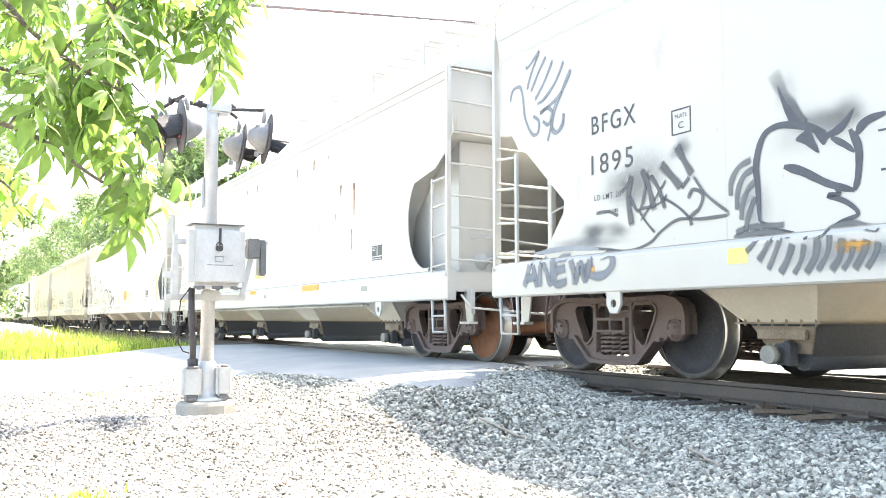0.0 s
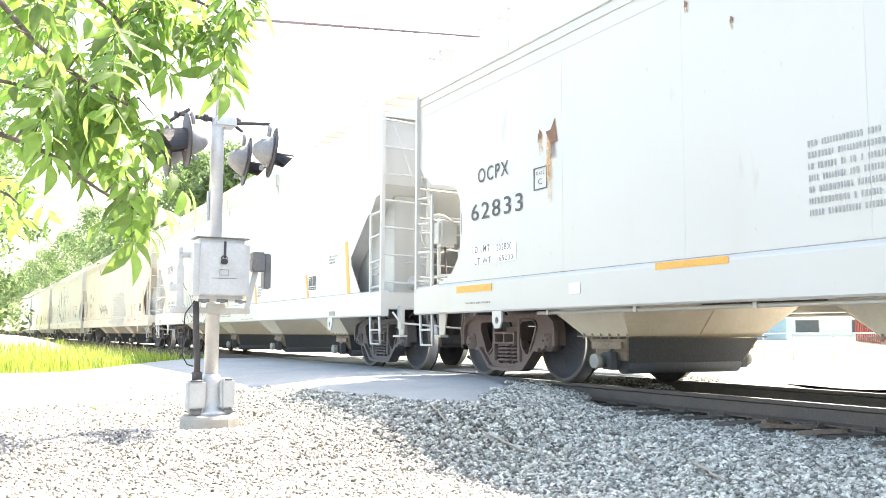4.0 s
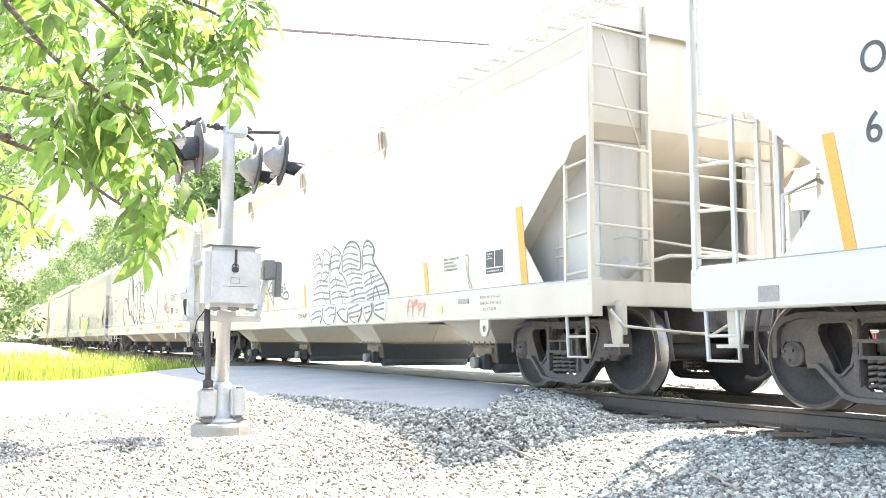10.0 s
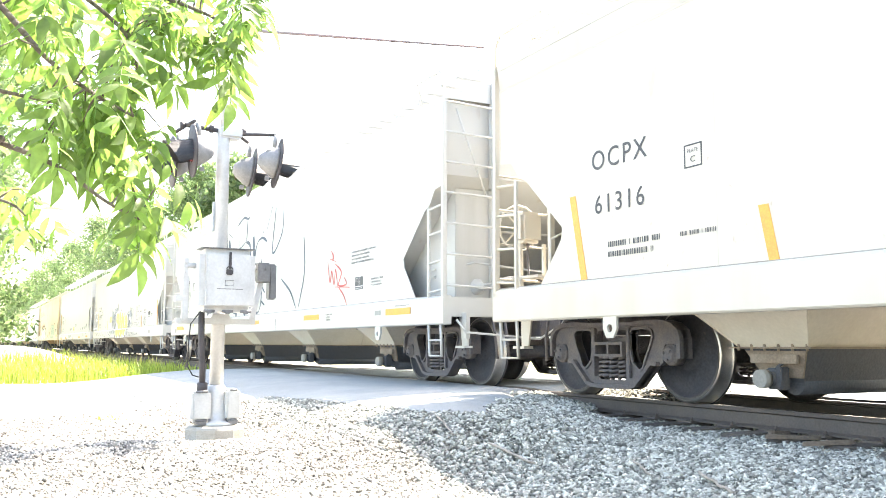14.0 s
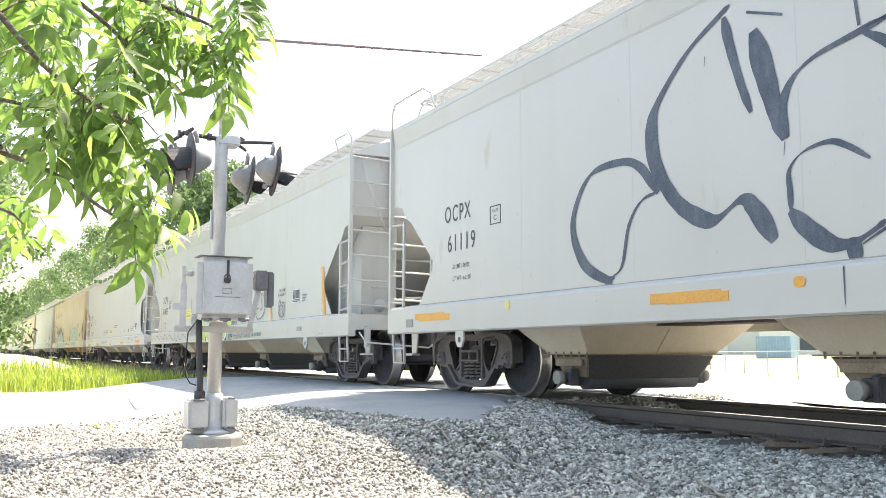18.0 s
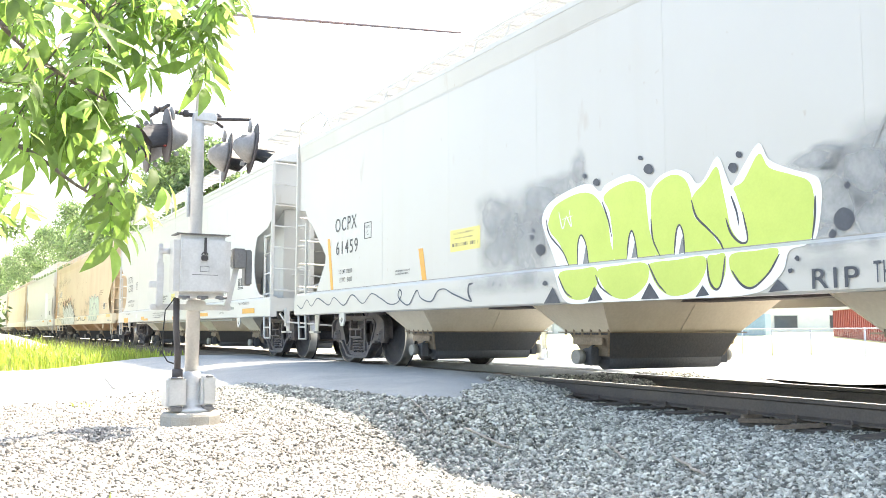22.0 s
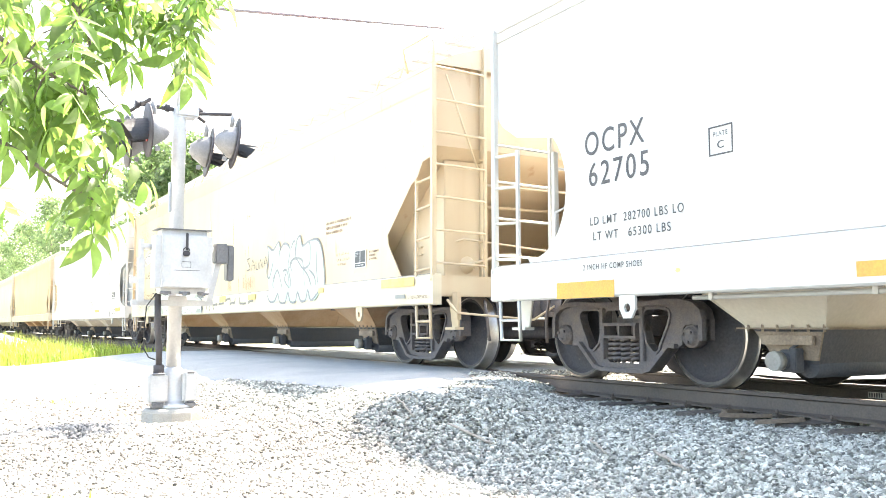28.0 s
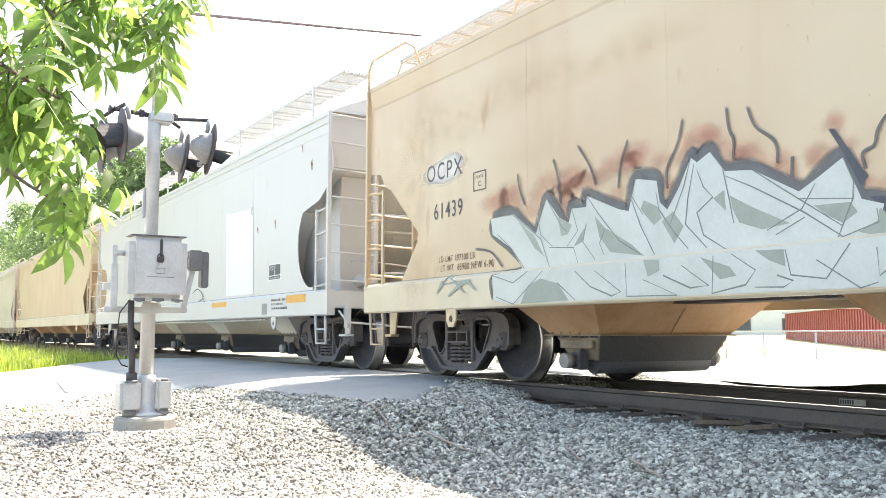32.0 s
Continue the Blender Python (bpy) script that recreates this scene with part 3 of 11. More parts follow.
def make_truck(x, car):
    t = new("truck")
    t.parent = car
    t.matrix_basis = pose(x, 0, 0)
    bm = bmesh.new()
    box(bm, -0.21, 0.21, -0.94, 0.94, 0.46, 0.64, 0.02)
    box(bm, -0.3, 0.3, -0.3, 0.3, 0.63, 0.76, 0.02)
    part("bolster", bm, STEEL, t, "dark cast steel bolster")
    for e in (-1, 1):
        bm = bmesh.new()
        box(bm, e * 0.36 - 0.03, e * 0.36 + 0.03, -0.80, 0.80, 0.33, 0.43, 0.01)
        for y in (-0.75, 0.75):
            box(bm, e * 0.42 - 0.04, e * 0.42 + 0.04, y - 0.06, y + 0.06, 0.28, 0.48, 0.01)
        part("brake_beam", bm, STEEL, t, "brake beam with its shoes")
    right = [(0.0, 0.775), (0.34, 0.775), (0.62, 0.79), (0.80, 0.785), (0.94, 0.755), (1.03, 0.69), (1.06, 0.60), (1.06, 0.42), (1.00, 0.42)] + arc(0.89, 0.47, 0.115, 0, 180, 8) + [(0.775, 0.38), (0.72, 0.345), (0.64, 0.35), (0.52, 0.24), (0.40, 0.13), (0.30, 0.105), (0.0, 0.10)]
    outline = right + [(-a, b) for a, b in right[::-1][1:-1]]
    hole_r = [(0.315, 0.655)] + arc(0.36, 0.66, 0.035, 160, 90, 3) + [(0.50, 0.70)] + arc(0.575, 0.64, 0.055, 80, -20, 5) + [(0.60, 0.55), (0.51, 0.385)] + arc(0.45, 0.36, 0.05, -40, -120, 4) + [(0.35, 0.38), (0.315, 0.50)]
    hole_l = [(-a, b) for a, b in hole_r[::-1]]
    hole_c = [(-0.255, 0.66), (-0.22, 0.695), (0.22, 0.695), (0.255, 0.66), (0.255, 0.24), (0.20, 0.19), (-0.20, 0.19), (-0.255, 0.24)]
    for e in (-1, 1):
        bm = bmesh.new()
        plate(bm, outline, 0, 0.055, (hole_l, hole_r, hole_c))
        # flanges round the rim and the openings
        top = [(-a, b) for a, b in right[1:8][::-1]] + right[1:8]
        band(bm, top, -0.05, 0.105, 0.045)
        low = right[19:]
        band(bm, low + [(-a, b) for a, b in low[::-1][1:]], -0.05, 0.105, 0.04)
        for h in (hole_l, hole_r):
            band(bm, h + h[:1], -0.022, 0.078, -0.022)
        for sx in (-1, 1):
            box(bm, sx * 0.285 - 0.028, sx * 0.285 + 0.028, -0.035, 0.09, 0.22, 0.72, 0.006)
        f = part("side_frame", tidy(bm), STEEL, t, "cast steel side frame with rust-brown grime")
        f.matrix_basis = pose(0, e * 1.0 - 0.028, 0, 0, 0, 0)
        for px in (-0.16, -0.055, 0.055, 0.16):
            bm = bmesh.new()
            turns, n, rr = 5, 45, 0.05
            pts = [(px + rr * math.cos(2 * math.pi * turns * i / n), rr * math.sin(2 * math.pi * turns * i / n), 0.20 + 0.225 * i / n) for i in range(n + 1)]
            pipe(bm, pts, 0.0165, 5)
            sp = part("coil_spring", bm, STEEL, t, "heavy steel coil spring")
            sp.matrix_basis = pose(0, e * (1.03 if abs(px) < 0.1 else 1.0), 0)
        bm = bmesh.new()
        box(bm, -0.25, 0.25, -0.09, 0.09, 0.425, 0.452, 0.006)
        box(bm, -0.25, 0.25, -0.09, 0.07, 0.545, 0.575, 0.006)
        for px in (-0.22, 0.0, 0.22):
            box(bm, px - 0.014, px + 0.014, -0.08, 0.07, 0.452, 0.545)
        sp = part("bolster_end", bm, STEEL, t, "ribbed bolster end over the springs")
        sp.matrix_basis = pose(0, e * 1.01, 0)
        for sx in (-1, 1):
            bm = bmesh.new()
            lathe(bm, [(0.0, -0.06), (0.105, -0.06), (0.105, 0.035), (0.095, 0.045), (0.082, 0.045), (0.078, 0.075), (0.05, 0.085), (0.0, 0.085)], "Y", 20)
            for k in range(3):
                a = 2 * math.pi * k / 3 + 0.4
                rod(bm, (0.05 * math.cos(a), 0.075, 0.05 * math.sin(a)), (0.05 * math.cos(a), 0.104, 0.05 * math.sin(a)), 0.015, 6)
            box(bm, -0.105, 0.105, -0.05, 0.03, 0.095, 0.135, 0.006)
            cp = part("bearing_cap", tidy(bm), STEEL, t, "round roller bearing cap with three bolts")
            cp.matrix_basis = pose(sx * 0.89, e * 1.0, 0.455, 0, 0, 0 if e > 0 else 180)
    for sx in (-1, 1):
        bm = bmesh.new()
        rod(bm, (0, -0.95, 0), (0, 0.95, 0), 0.085, 12)
        for e in (-1, 1):
            prof = [(0.0, 0.62), (0.13, 0.62), (0.15, 0.66), (0.30, 0.70), (0.37, 0.69), (0.385, 0.685), (0.485, 0.685), (0.485, 0.715)]
            lathe(bm, [(r, e * h) for r, h in prof], "Y", 48, mi=0, caps=False)
            lathe(bm, [(0.485, e * 0.715), (0.462, e * 0.725), (0.455, e * 0.83), (0.448, e * 0.838)], "Y", 48, mi=1, caps=False)
            lathe(bm, [(0.448, e * 0.838), (0.432, e * 0.843)], "Y", 48, mi=1, caps=False)
            lathe(bm, [(0.432, e * 0.843), (0.405, e * 0.84)], "Y", 48, mi=2, caps=False)
            lathe(bm, [(0.405, e * 0.84), (0.385, e * 0.80), (0.34, e * 0.775), (0.16, e * 0.80), (0.14, e * 0.86), (0.0, e * 0.86)], "Y", 48, mi=0, caps=False)
            for k in range(2):
                a = 2 * math.pi * k / 3
                rod(bm, (0.27 * math.cos(a), e * 0.775, 0.27 * math.sin(a)), (0.27 * math.cos(a), e * 0.785, 0.27 * math.sin(a)), 0.018, 8, mi=2)
        bmesh.ops.recalc_face_normals(bm, faces=bm.faces)
        w = part("wheelset", bm, [WHEEL, RIM, RIMSIDE], t, "steel wheelset with dark webs and bright treads")
        w.matrix_basis = pose(sx * 0.89, 0, 0.455)
    return t


RIMSIDE = mat("wheel_rim_face", (0.09, 0.085, 0.085), 0.6, 0.3, (0.06, 0.055, 0.05), 4, 0.5, 0.2, 60, 0.2)


def make_car(kind, length):
    """One covered hopper car, its origin at the middle of the car on the rail heads."""
    half = length / 2
    car = thing("hopper_car", Matrix(), "covered hopper car", "railway car", "cars of the passing train")
    # side sheets, with faint panel seams
    for e in (-1, 1):
        bm = bmesh.new()
        plate(bm, side_outline(half, kind), e * SIDE - (0.012 if e > 0 else 0), 0.012)
        part("side_sheet", tidy(bm), PAINT, car)
        n = 8
        for i in range(1, n):
            x = -(half - 2.2) + (2 * half - 4.4) * i / n
            bm = bmesh.new()
            box(bm, x - 0.03, x + 0.03, e * SIDE - 0.0015, e * SIDE + 0.0015, SILL1 + 0.03, EAVE - 0.03)
            part("weld_seam", bm, PAINT, car)
        bm = bmesh.new()
        # eave flange and the smooth fascia under it
        box(bm, -(half - 0.66), half - 0.66, e * (SIDE + 0.004) - 0.016, e * (SIDE + 0.004) + 0.016, EAVE - 0.02, EAVE + 0.05, 0.006)
        box(bm, -(half - 0.74), half - 0.74, e * (SIDE + 0.002) - 0.003, e * (SIDE + 0.002) + 0.003, EAVE - 0.27, EAVE - 0.255)
        if kind == "round":
            box(bm, -(half - 0.70), half - 0.70, e * (SIDE + 0.006) - 0.010, e * (SIDE + 0.006) + 0.010, EAVE - 0.13, EAVE - 0.095, 0.004)
        part("eave_rail", bm, PAINT, car)
        if kind != "round":
            bm = bmesh.new()
            x1 = half - 0.73
            vs = [bm.verts.new((x, e * y, z)) for x in (-x1, x1) for y, z in ((SIDE + 0.004, EAVE - 0.25), (SIDE + 0.03, EAVE - 0.025), (SIDE, EAVE - 0.025), (SIDE, EAVE - 0.25))]
            for q in ((0, 1, 5, 4), (1, 2, 6, 5), (2, 3, 7, 6), (3, 0, 4, 7), (0, 3, 2, 1), (4, 5, 6, 7)):
                bm.faces.new([vs[i] for i in q])
            part("roof_edge", tidy(bm), PAINT, car, "duller band under the eave")
        # side sill: a shallow channel with a rounded lower edge
        bm = bmesh.new()
        prof = ((SIDE - 0.07, SILL0), (SIDE + 0.035, SILL0), (SIDE + 0.05, SILL0 + 0.018), (SIDE + 0.05, SILL1 - 0.015), (SIDE + 0.044, SILL1 + 0.004), (SIDE + 0.004, SILL1 + 0.034), (SIDE - 0.07, SILL1 + 0.034))
        ends = [[bm.verts.new((x, e * y, z)) for y, z in prof] for x in (-(half - 0.63), half - 0.63)]
        for i in range(len(prof)):
            bm.faces.new((ends[0][i], ends[0][(i + 1) % len(prof)], ends[1][(i + 1) % len(prof)], ends[1][i]))
        for row in ends:
            bm.faces.new(row)
        tidy(bm)
        part("side_sill", bm, PAINT, car)
        # thin dark line where the side sheet meets the sill
        bm = bmesh.new()
        box(bm, -(half - 0.66), half - 0.66, min(e * (SIDE + 0.001), e * (SIDE + 0.008)), max(e * (SIDE + 0.001), e * (SIDE + 0.008)), SILL1 + 0.028, SILL1 + 0.040)
        part("sill_joint", bm, JOINT, car, "dark weld joint along the top of the sill")
        # pipe under the sill of the rounded cars
        if kind != "round":
            continue
        bm = bmesh.new()
        rod(bm, (-(half - 3.4), e * 1.52, SILL0 - 0.03), (half - 3.4, e * 1.52, SILL0 - 0.03), 0.02, 6)
        for i in range(9):
            x = -(half - 3.6) + (2 * half - 7.2) * i / 8
            box(bm, x - 0.02, x + 0.02, e * 1.52 - 0.025, e * 1.52 + 0.025, SILL0 - 0.05, SILL0 + 0.01)
        part("train_line_pipe", bm, PAINT, car)
    # roof
    bm = bmesh.new()
    k = 12
    rows = []
    for x in (-(half - 0.70), half - 0.70):
        rows.append([bm.verts.new((x, SIDE * (1 - 2 * i / k), EAVE + 0.03 + 0.40 * (1 - abs(1 - 2 * i / k) ** 2.2))) for i in range(k + 1)])
    for i in range(k):
        f = bm.faces.new((rows[0][i], rows[0][i + 1], rows[1][i + 1], rows[1][i]))
        f.smooth = True
    for row in rows:
        bm.faces.new(row)
    part("roof", tidy(bm), PAINT, car)
    # running boards of slats on brackets, each side of the hatches
    for e in (-1, 1):
        bm = bmesh.new()
        yb, xr = (0.98, half - 0.62) if kind == "round" else (0.74, half - 0.75)
        zb = EAVE + (0.62 if kind == "round" else 0.48)
        for j in range(8):
            y = e * (yb + 0.062 * j)
            box(bm, -xr, xr, y - 0.007, y + 0.007, zb, zb + 0.035)
        x = -xr
        while x < xr:
            box(bm, x - 0.015, x + 0.015, e * (yb + 0.22) - 0.24, e * (yb + 0.22) + 0.24, zb - 0.02, zb + 0.005)
            x += 0.45
        part("running_board", bm, BOARD, car, "slatted roof running board")
        x = -(half - 0.9)
        while x < half - 0.5:
            bm = bmesh.new()
            if kind == "round":
                box(bm, x - 0.03, x + 0.03, e * 1.43 - 0.012, e * 1.43 + 0.012, EAVE + 0.10, EAVE + 0.70)
                box(bm, x - 0.03, x + 0.03, min(e * 0.9, e * 1.43), max(e * 0.9, e * 1.43), EAVE + 0.575, EAVE + 0.60)
            else:
                rod(bm, (x, e * 1.35, EAVE + 0.12), (x, e * 1.25, EAVE + 0.40), 0.014, 5)
                rod(bm, (x, e * 1.25, EAVE + 0.40), (x + 0.75, e * 1.25, EAVE + 0.40), 0.014, 5)
                rod(bm, (x + 0.75, e * 1.25, EAVE + 0.40), (x + 0.75, e * 1.35, EAVE + 0.12), 0.014, 5)
            part("roof_grab_rail", bm, PAINT, car)
            x += 1.75 if kind == "round" else 2.6
    for x in (-6.6, -3.3, 0, 3.3, 6.6):
        bm = bmesh.new()
        lathe(bm, [(0.0, 0.0), (0.34, 0.0), (0.34, 0.07), (0.36, 0.08), (0.36, 0.12), (0.30, 0.16), (0.0, 0.18)], "Z", 20)
        h = part("roof_hatch", tidy(bm), PAINT, car)
        h.matrix_basis = pose(x, 0, EAVE + 0.52)
    # ends
    for e in (-1, 1):
        xe = half - 0.78
        bm = bmesh.new()
        zt = 2.76 if kind != "round" else 2.96
        # upper end sheet, then the slope sheet down into the first bay
        nn = 10
        top = [(SIDE * (1 - 2 * i / nn), EAVE + 0.03 + 0.40 * (1 - abs(1 - 2 * i / nn) ** 2.2)) for i in range(nn + 1)]
        up = [bm.verts.new((e * xe, y, z)) for y, z in top]
        low = [bm.verts.new((e * xe, y, zt)) for y, z in top]
        bot = [bm.verts.new((e * (xe - 2.35), y, 0.85)) for y, z in top]
        knee = [bm.verts.new((e * (xe - 1.07), y, 2.42 if kind == "round" else 1.96)) for y, z in top]
        for i in range(nn):
            bm.faces.new((up[i], up[i + 1], low[i + 1], low[i]))
            bm.faces.new((low[i], low[i + 1], knee[i + 1], knee[i]))
            bm.faces.new((knee[i], knee[i + 1], bot[i + 1], bot[i]))
        part("end_sheet", tidy(bm), PAINT, car, "sloped end sheet in the car's paint")
        # end deck, end sill and gussets
        bm = bmesh.new()
        box(bm, min(e * (half - 0.66), e * (half - 2.6)), max(e * (half - 0.66), e * (half - 2.6)), -SIDE + 0.06, SIDE - 0.06, SILL1 - 0.06, SILL1 - 0.03)
        box(bm, min(e * (half - 0.63), e * (half - 0.71)), max(e * (half - 0.63), e * (half - 0.71)), -SIDE + 0.06, SIDE - 0.06, SILL0 + 0.1, SILL1 + 0.01, 0.01)
        part("end_deck", bm, PAINT, car)
        zp = 2.62 if kind != "round" else 2.86
        for sy in (-1, 1) if e < 0 else ():
            bm = bmesh.new()
            box(bm, -(half - 1.19), -(half - 1.24), min(sy * 1.26, sy * 1.20), max(sy * 1.26, sy * 1.20), SILL1 - 0.03, 2.36, 0.006)
            part("end_post", bm, PAINT, car, "pale channel post on the end")
        for sy in (-1, 1) if e > 0 else ():
            # end plate from the side gusset inwards, with a channel post on its inner edge
            bm = bmesh.new()
            box(bm, min(e * (half - 0.95), e * (half - 0.935)), max(e * (half - 0.95), e * (half - 0.935)), min(sy * 1.30, sy * 0.80), max(sy * 1.30, sy * 0.80), SILL1 - 0.03, zp)
            part("end_plate", tidy(bm), PAINT, car)
            bm = bmesh.new()
            box(bm, min(e * (half - 0.96), e * (half - 0.90)), max(e * (half - 0.96), e * (half - 0.90)), min(sy * 0.80, sy * 0.70), max(sy * 0.80, sy * 0.70), SILL1 - 0.03, zp, 0.008)
            part("end_post", bm, PAINT, car, "pale channel post on the end")
            bm = bmesh.new()
            y = sy * 1.30
            pts = ((0.95, SILL1 - 0.02), (0.95, 2.62), (1.32, 2.36), (2.30, 1.66), (2.42, SILL1 - 0.02)) if kind == "angle" else ((0.95, SILL1 - 0.02), (0.95, 2.86), (1.40, 2.66), (2.20, 2.0), (2.42, SILL1 - 0.02))
            plate(bm, [(e * (half - d), z) for d, z in pts], y - 0.008, 0.016)
            part("end_gusset", tidy(bm), PAINT, car)
            if kind == "angle" and e > 0:
                bm = bmesh.new()
                for j in range(2):
                    box(bm, e * (half - 1.72), e * (half - 1.50), y - 0.035, y + 0.035, 1.46 + j * 0.10, 1.48 + j * 0.10)
                part("card_holder", bm, PAINT, car)
        bm = bmesh.new()
        rod(bm, (e * (half - 1.3), -0.78, 2.12), (e * (half - 1.3), 0.78, 2.12), 0.024, 8)
        part("cross_bar", bm, PAINT, car)
        # bracket under each corner with a foot plate on it
        for sy in (-1, 1):
            bm = bmesh.new()
            plate(bm, [(e * (half - 0.64), SILL1 - 0.06), (e * (half - 0.92), SILL1 - 0.06), (e * (half - 0.80), 0.52), (e * (half - 0.66), 0.52)], sy * 1.28, 0.02)
            box(bm, min(e * (half - 0.60), e * (half - 0.84)), max(e * (half - 0.60), e * (half - 0.84)), sy * 1.30 - 0.06, sy * 1.30 + 0.06, 0.50, 0.53)
            part("corner_bracket", tidy(bm), PAINT, car)
        # corner posts, ladders and grab irons
        for sy in (-1, 1):
            y = sy * (SIDE + 0.02)
            xc = e * (half - 0.67)
            bm = bmesh.new()
            box(bm, xc - 0.03, xc + 0.03, y - 0.03, y + 0.03, SILL1 - 0.06, EAVE + 0.02, 0.006)
            part("corner_post", bm, PAINT, car)
            bm = bmesh.new()
            x2 = e * (half - 1.10)
            box(bm, x2 - 0.02, x2 + 0.02, y - 0.015, y + 0.015, SILL1 - 0.02, 2.36)
            for z in (1.22, 1.60, 1.98, 2.32):
                rod(bm, (xc, y, z + 0.03), (x2, y, z), 0.017, 6)
            part("side_ladder", bm, PAINT, car)
            bm = bmesh.new()
            y2 = sy * (SIDE - 0.72)
            box(bm, xc - 0.02, xc + 0.02, y2 - 0.02, y2 + 0.02, SILL1 - 0.02, EAVE + 0.35)
            lad = part("end_ladder", bm, PAINT, car)
            z = 1.30
            while z < EAVE + 0.3:
                bm = bmesh.new()
                pipe(bm, [(xc, y, z), (xc + e * 0.035, y - sy * 0.03, z), (xc + e * 0.035, y2 + sy * 0.03, z - 0.02), (xc, y2, z - 0.02)], 0.015, 6)
                part("rung", bm, PAINT, lad)
                z += 0.40
            if kind == "angle":
                bm = bmesh.new()
                pipe(bm, [(xc, y, EAVE - 0.05), (xc, y, EAVE + 0.28), (xc - e * 0.10, y, EAVE + 0.40), (xc - e * 0.9, y - sy * 0.05, EAVE + 0.44), (xc - e * 1.0, y - sy * 0.12, EAVE + 0.36), (xc - e * 1.02, y - sy * 0.2, EAVE + 0.1)], 0.018, 6)
                part("roof_grab_loop", bm, PAINT, car)
            bm = bmesh.new()
            x3 = e * (half - 0.76)
            pipe(bm, [(x3, y, SILL0 + 0.05), (x3, y - sy * 0.02, 0.40), (x2, y - sy * 0.02, 0.40), (x2, y, SILL0 + 0.05)], 0.02, 6)
            rod(bm, (x3, y - sy * 0.01, 0.60), (x2, y - sy * 0.01, 0.60), 0.016, 6)
            part("sill_step", bm, PAINT, car)
        # coupler, draft gear, hose and uncoupling rod
        bm = bmesh.new()
        box(bm, min(e * (half - 3.4), e * (half - 0.62)), max(e * (half - 3.4), e * (half - 0.62)), -0.18, 0.18, 0.66, 1.0, 0.01)
        part("draft_sill", bm, STEEL, car)
        bm = bmesh.new()
        box(bm, min(e * (half - 0.65), e * (half - 0.18)), max(e * (half - 0.65), e * (half - 0.18)), -0.08, 0.08, 0.72, 0.88, 0.02)
        box(bm, min(e * (half - 0.25), e * (half + 0.10)), max(e * (half - 0.25), e * (half + 0.10)), -0.17, 0.13, 0.66, 0.95, 0.05)
        part("coupler", bm, STEEL, car, "dark steel knuckle coupler")
        bm = bmesh.new()
        pts = [(e * (half - 0.6 + 0.5 * t), 0.42 * e - 0.1 * t, 0.62 - 0.42 * math.sin(t * 1.9)) for t in [i / 8 for i in range(9)]]
        pipe(bm, pts, 0.026, 8)
        part("air_hose", bm, BLACK, car, "black rubber air hose")
        bm = bmesh.new()
        pipe(bm, [(e * (half - 0.55), -e * 1.5, 0.86), (e * (half - 0.45), -e * 1.42, 0.70), (e * (half - 0.4), -e * 0.35, 0.62), (e * (half - 0.2), -e * 0.15, 0.80)], 0.016, 6)
        box(bm, min(e * (half - 0.62), e * (half - 0.5)), max(e * (half - 0.62), e * (half - 0.5)), -e * 1.36 - 0.03, -e * 1.36 + 0.03, 0.62, 0.95, 0.005)
        part("uncoupling_rod", bm, PAINT, car)
        # bracket with an eye under the sill
        for sy in (-1, 1):
            bm = bmesh.new()
            ol = [(-0.10, 0.0), (0.10, 0.0), (0.10, -0.12), (0.05, -0.2), (-0.05, -0.2), (-0.10, -0.12)]
            hole = [(0.04 * math.cos(a), -0.11 + 0.04 * math.sin(a)) for a in [2 * math.pi * i / 8 for i in range(8)]]
            plate(bm, ol, -0.012, 0.024, (hole,))
            b = part("jacking_eye", tidy(bm), PAINT, car)
            b.matrix_basis = pose(e * (half - 2.75), sy * (SIDE + 0.03), SILL0 + 0.01)
    # brake gear on the trailing end
    bm = bmesh.new()
    rod(bm, (-(half - 1.5), -0.75, 1.42), (-(half - 1.5), 0.1, 1.42), 0.16, 14)
    box(bm, -(half - 1.35), -(half - 1.2), -1.15, -0.75, 1.14, 1.6, 0.02)
    pipe(bm, [(-(half - 1.3), -1.3, 1.14), (-(half - 1.3), -1.3, 1.7), (-(half - 1.55), -1.2, 1.8), (-(half - 1.6), -0.6, 1.55)], 0.018, 6)
    part("brake_valve", bm, PAINT, car, "brake reservoir and valve on the end deck")
    bm = bmesh.new()
    for i in range(16):
        a, b = 2 * math.pi * i / 16, 2 * math.pi * (i + 1) / 16
        rod(bm, (0, 0.27 * math.cos(a), 0.27 * math.sin(a)), (0, 0.27 * math.cos(b), 0.27 * math.sin(b)), 0.014, 5)
    for i in range(4):
        a = math.pi * i / 4
        rod(bm, (0, 0.27 * math.cos(a), 0.27 * math.sin(a)), (0, -0.27 * math.cos(a), -0.27 * math.sin(a)), 0.01, 5)
    w = part("brake_wheel", bm, PAINT, car)
    w.matrix_basis = pose(-(half - 0.52), -1.22, 1.92)
    bm = bmesh.new()
    box(bm, -(half - 0.62), -(half - 0.82), -1.36, -1.08, 1.72, 2.08, 0.04)
    rod(bm, (-(half - 0.51), -1.22, 1.92), (-(half - 0.66), -1.22, 1.92), 0.05, 10)
    part("brake_gear_box", bm, PAINT, car, "hand brake gear housing")
    bm = bmesh.new()
    pipe(bm, [(-(half - 0.7), -1.22, 1.74), (-(half - 0.7), -1.2, 1.35), (-(half - 0.95), -0.9, 1.16)], 0.014, 6)
    part("brake_chain", bm, STEEL, car)
    bm = bmesh.new()
    box(bm, -(half - 0.66), -(half - 1.1), -1.34, -0.98, 1.30, 1.33)
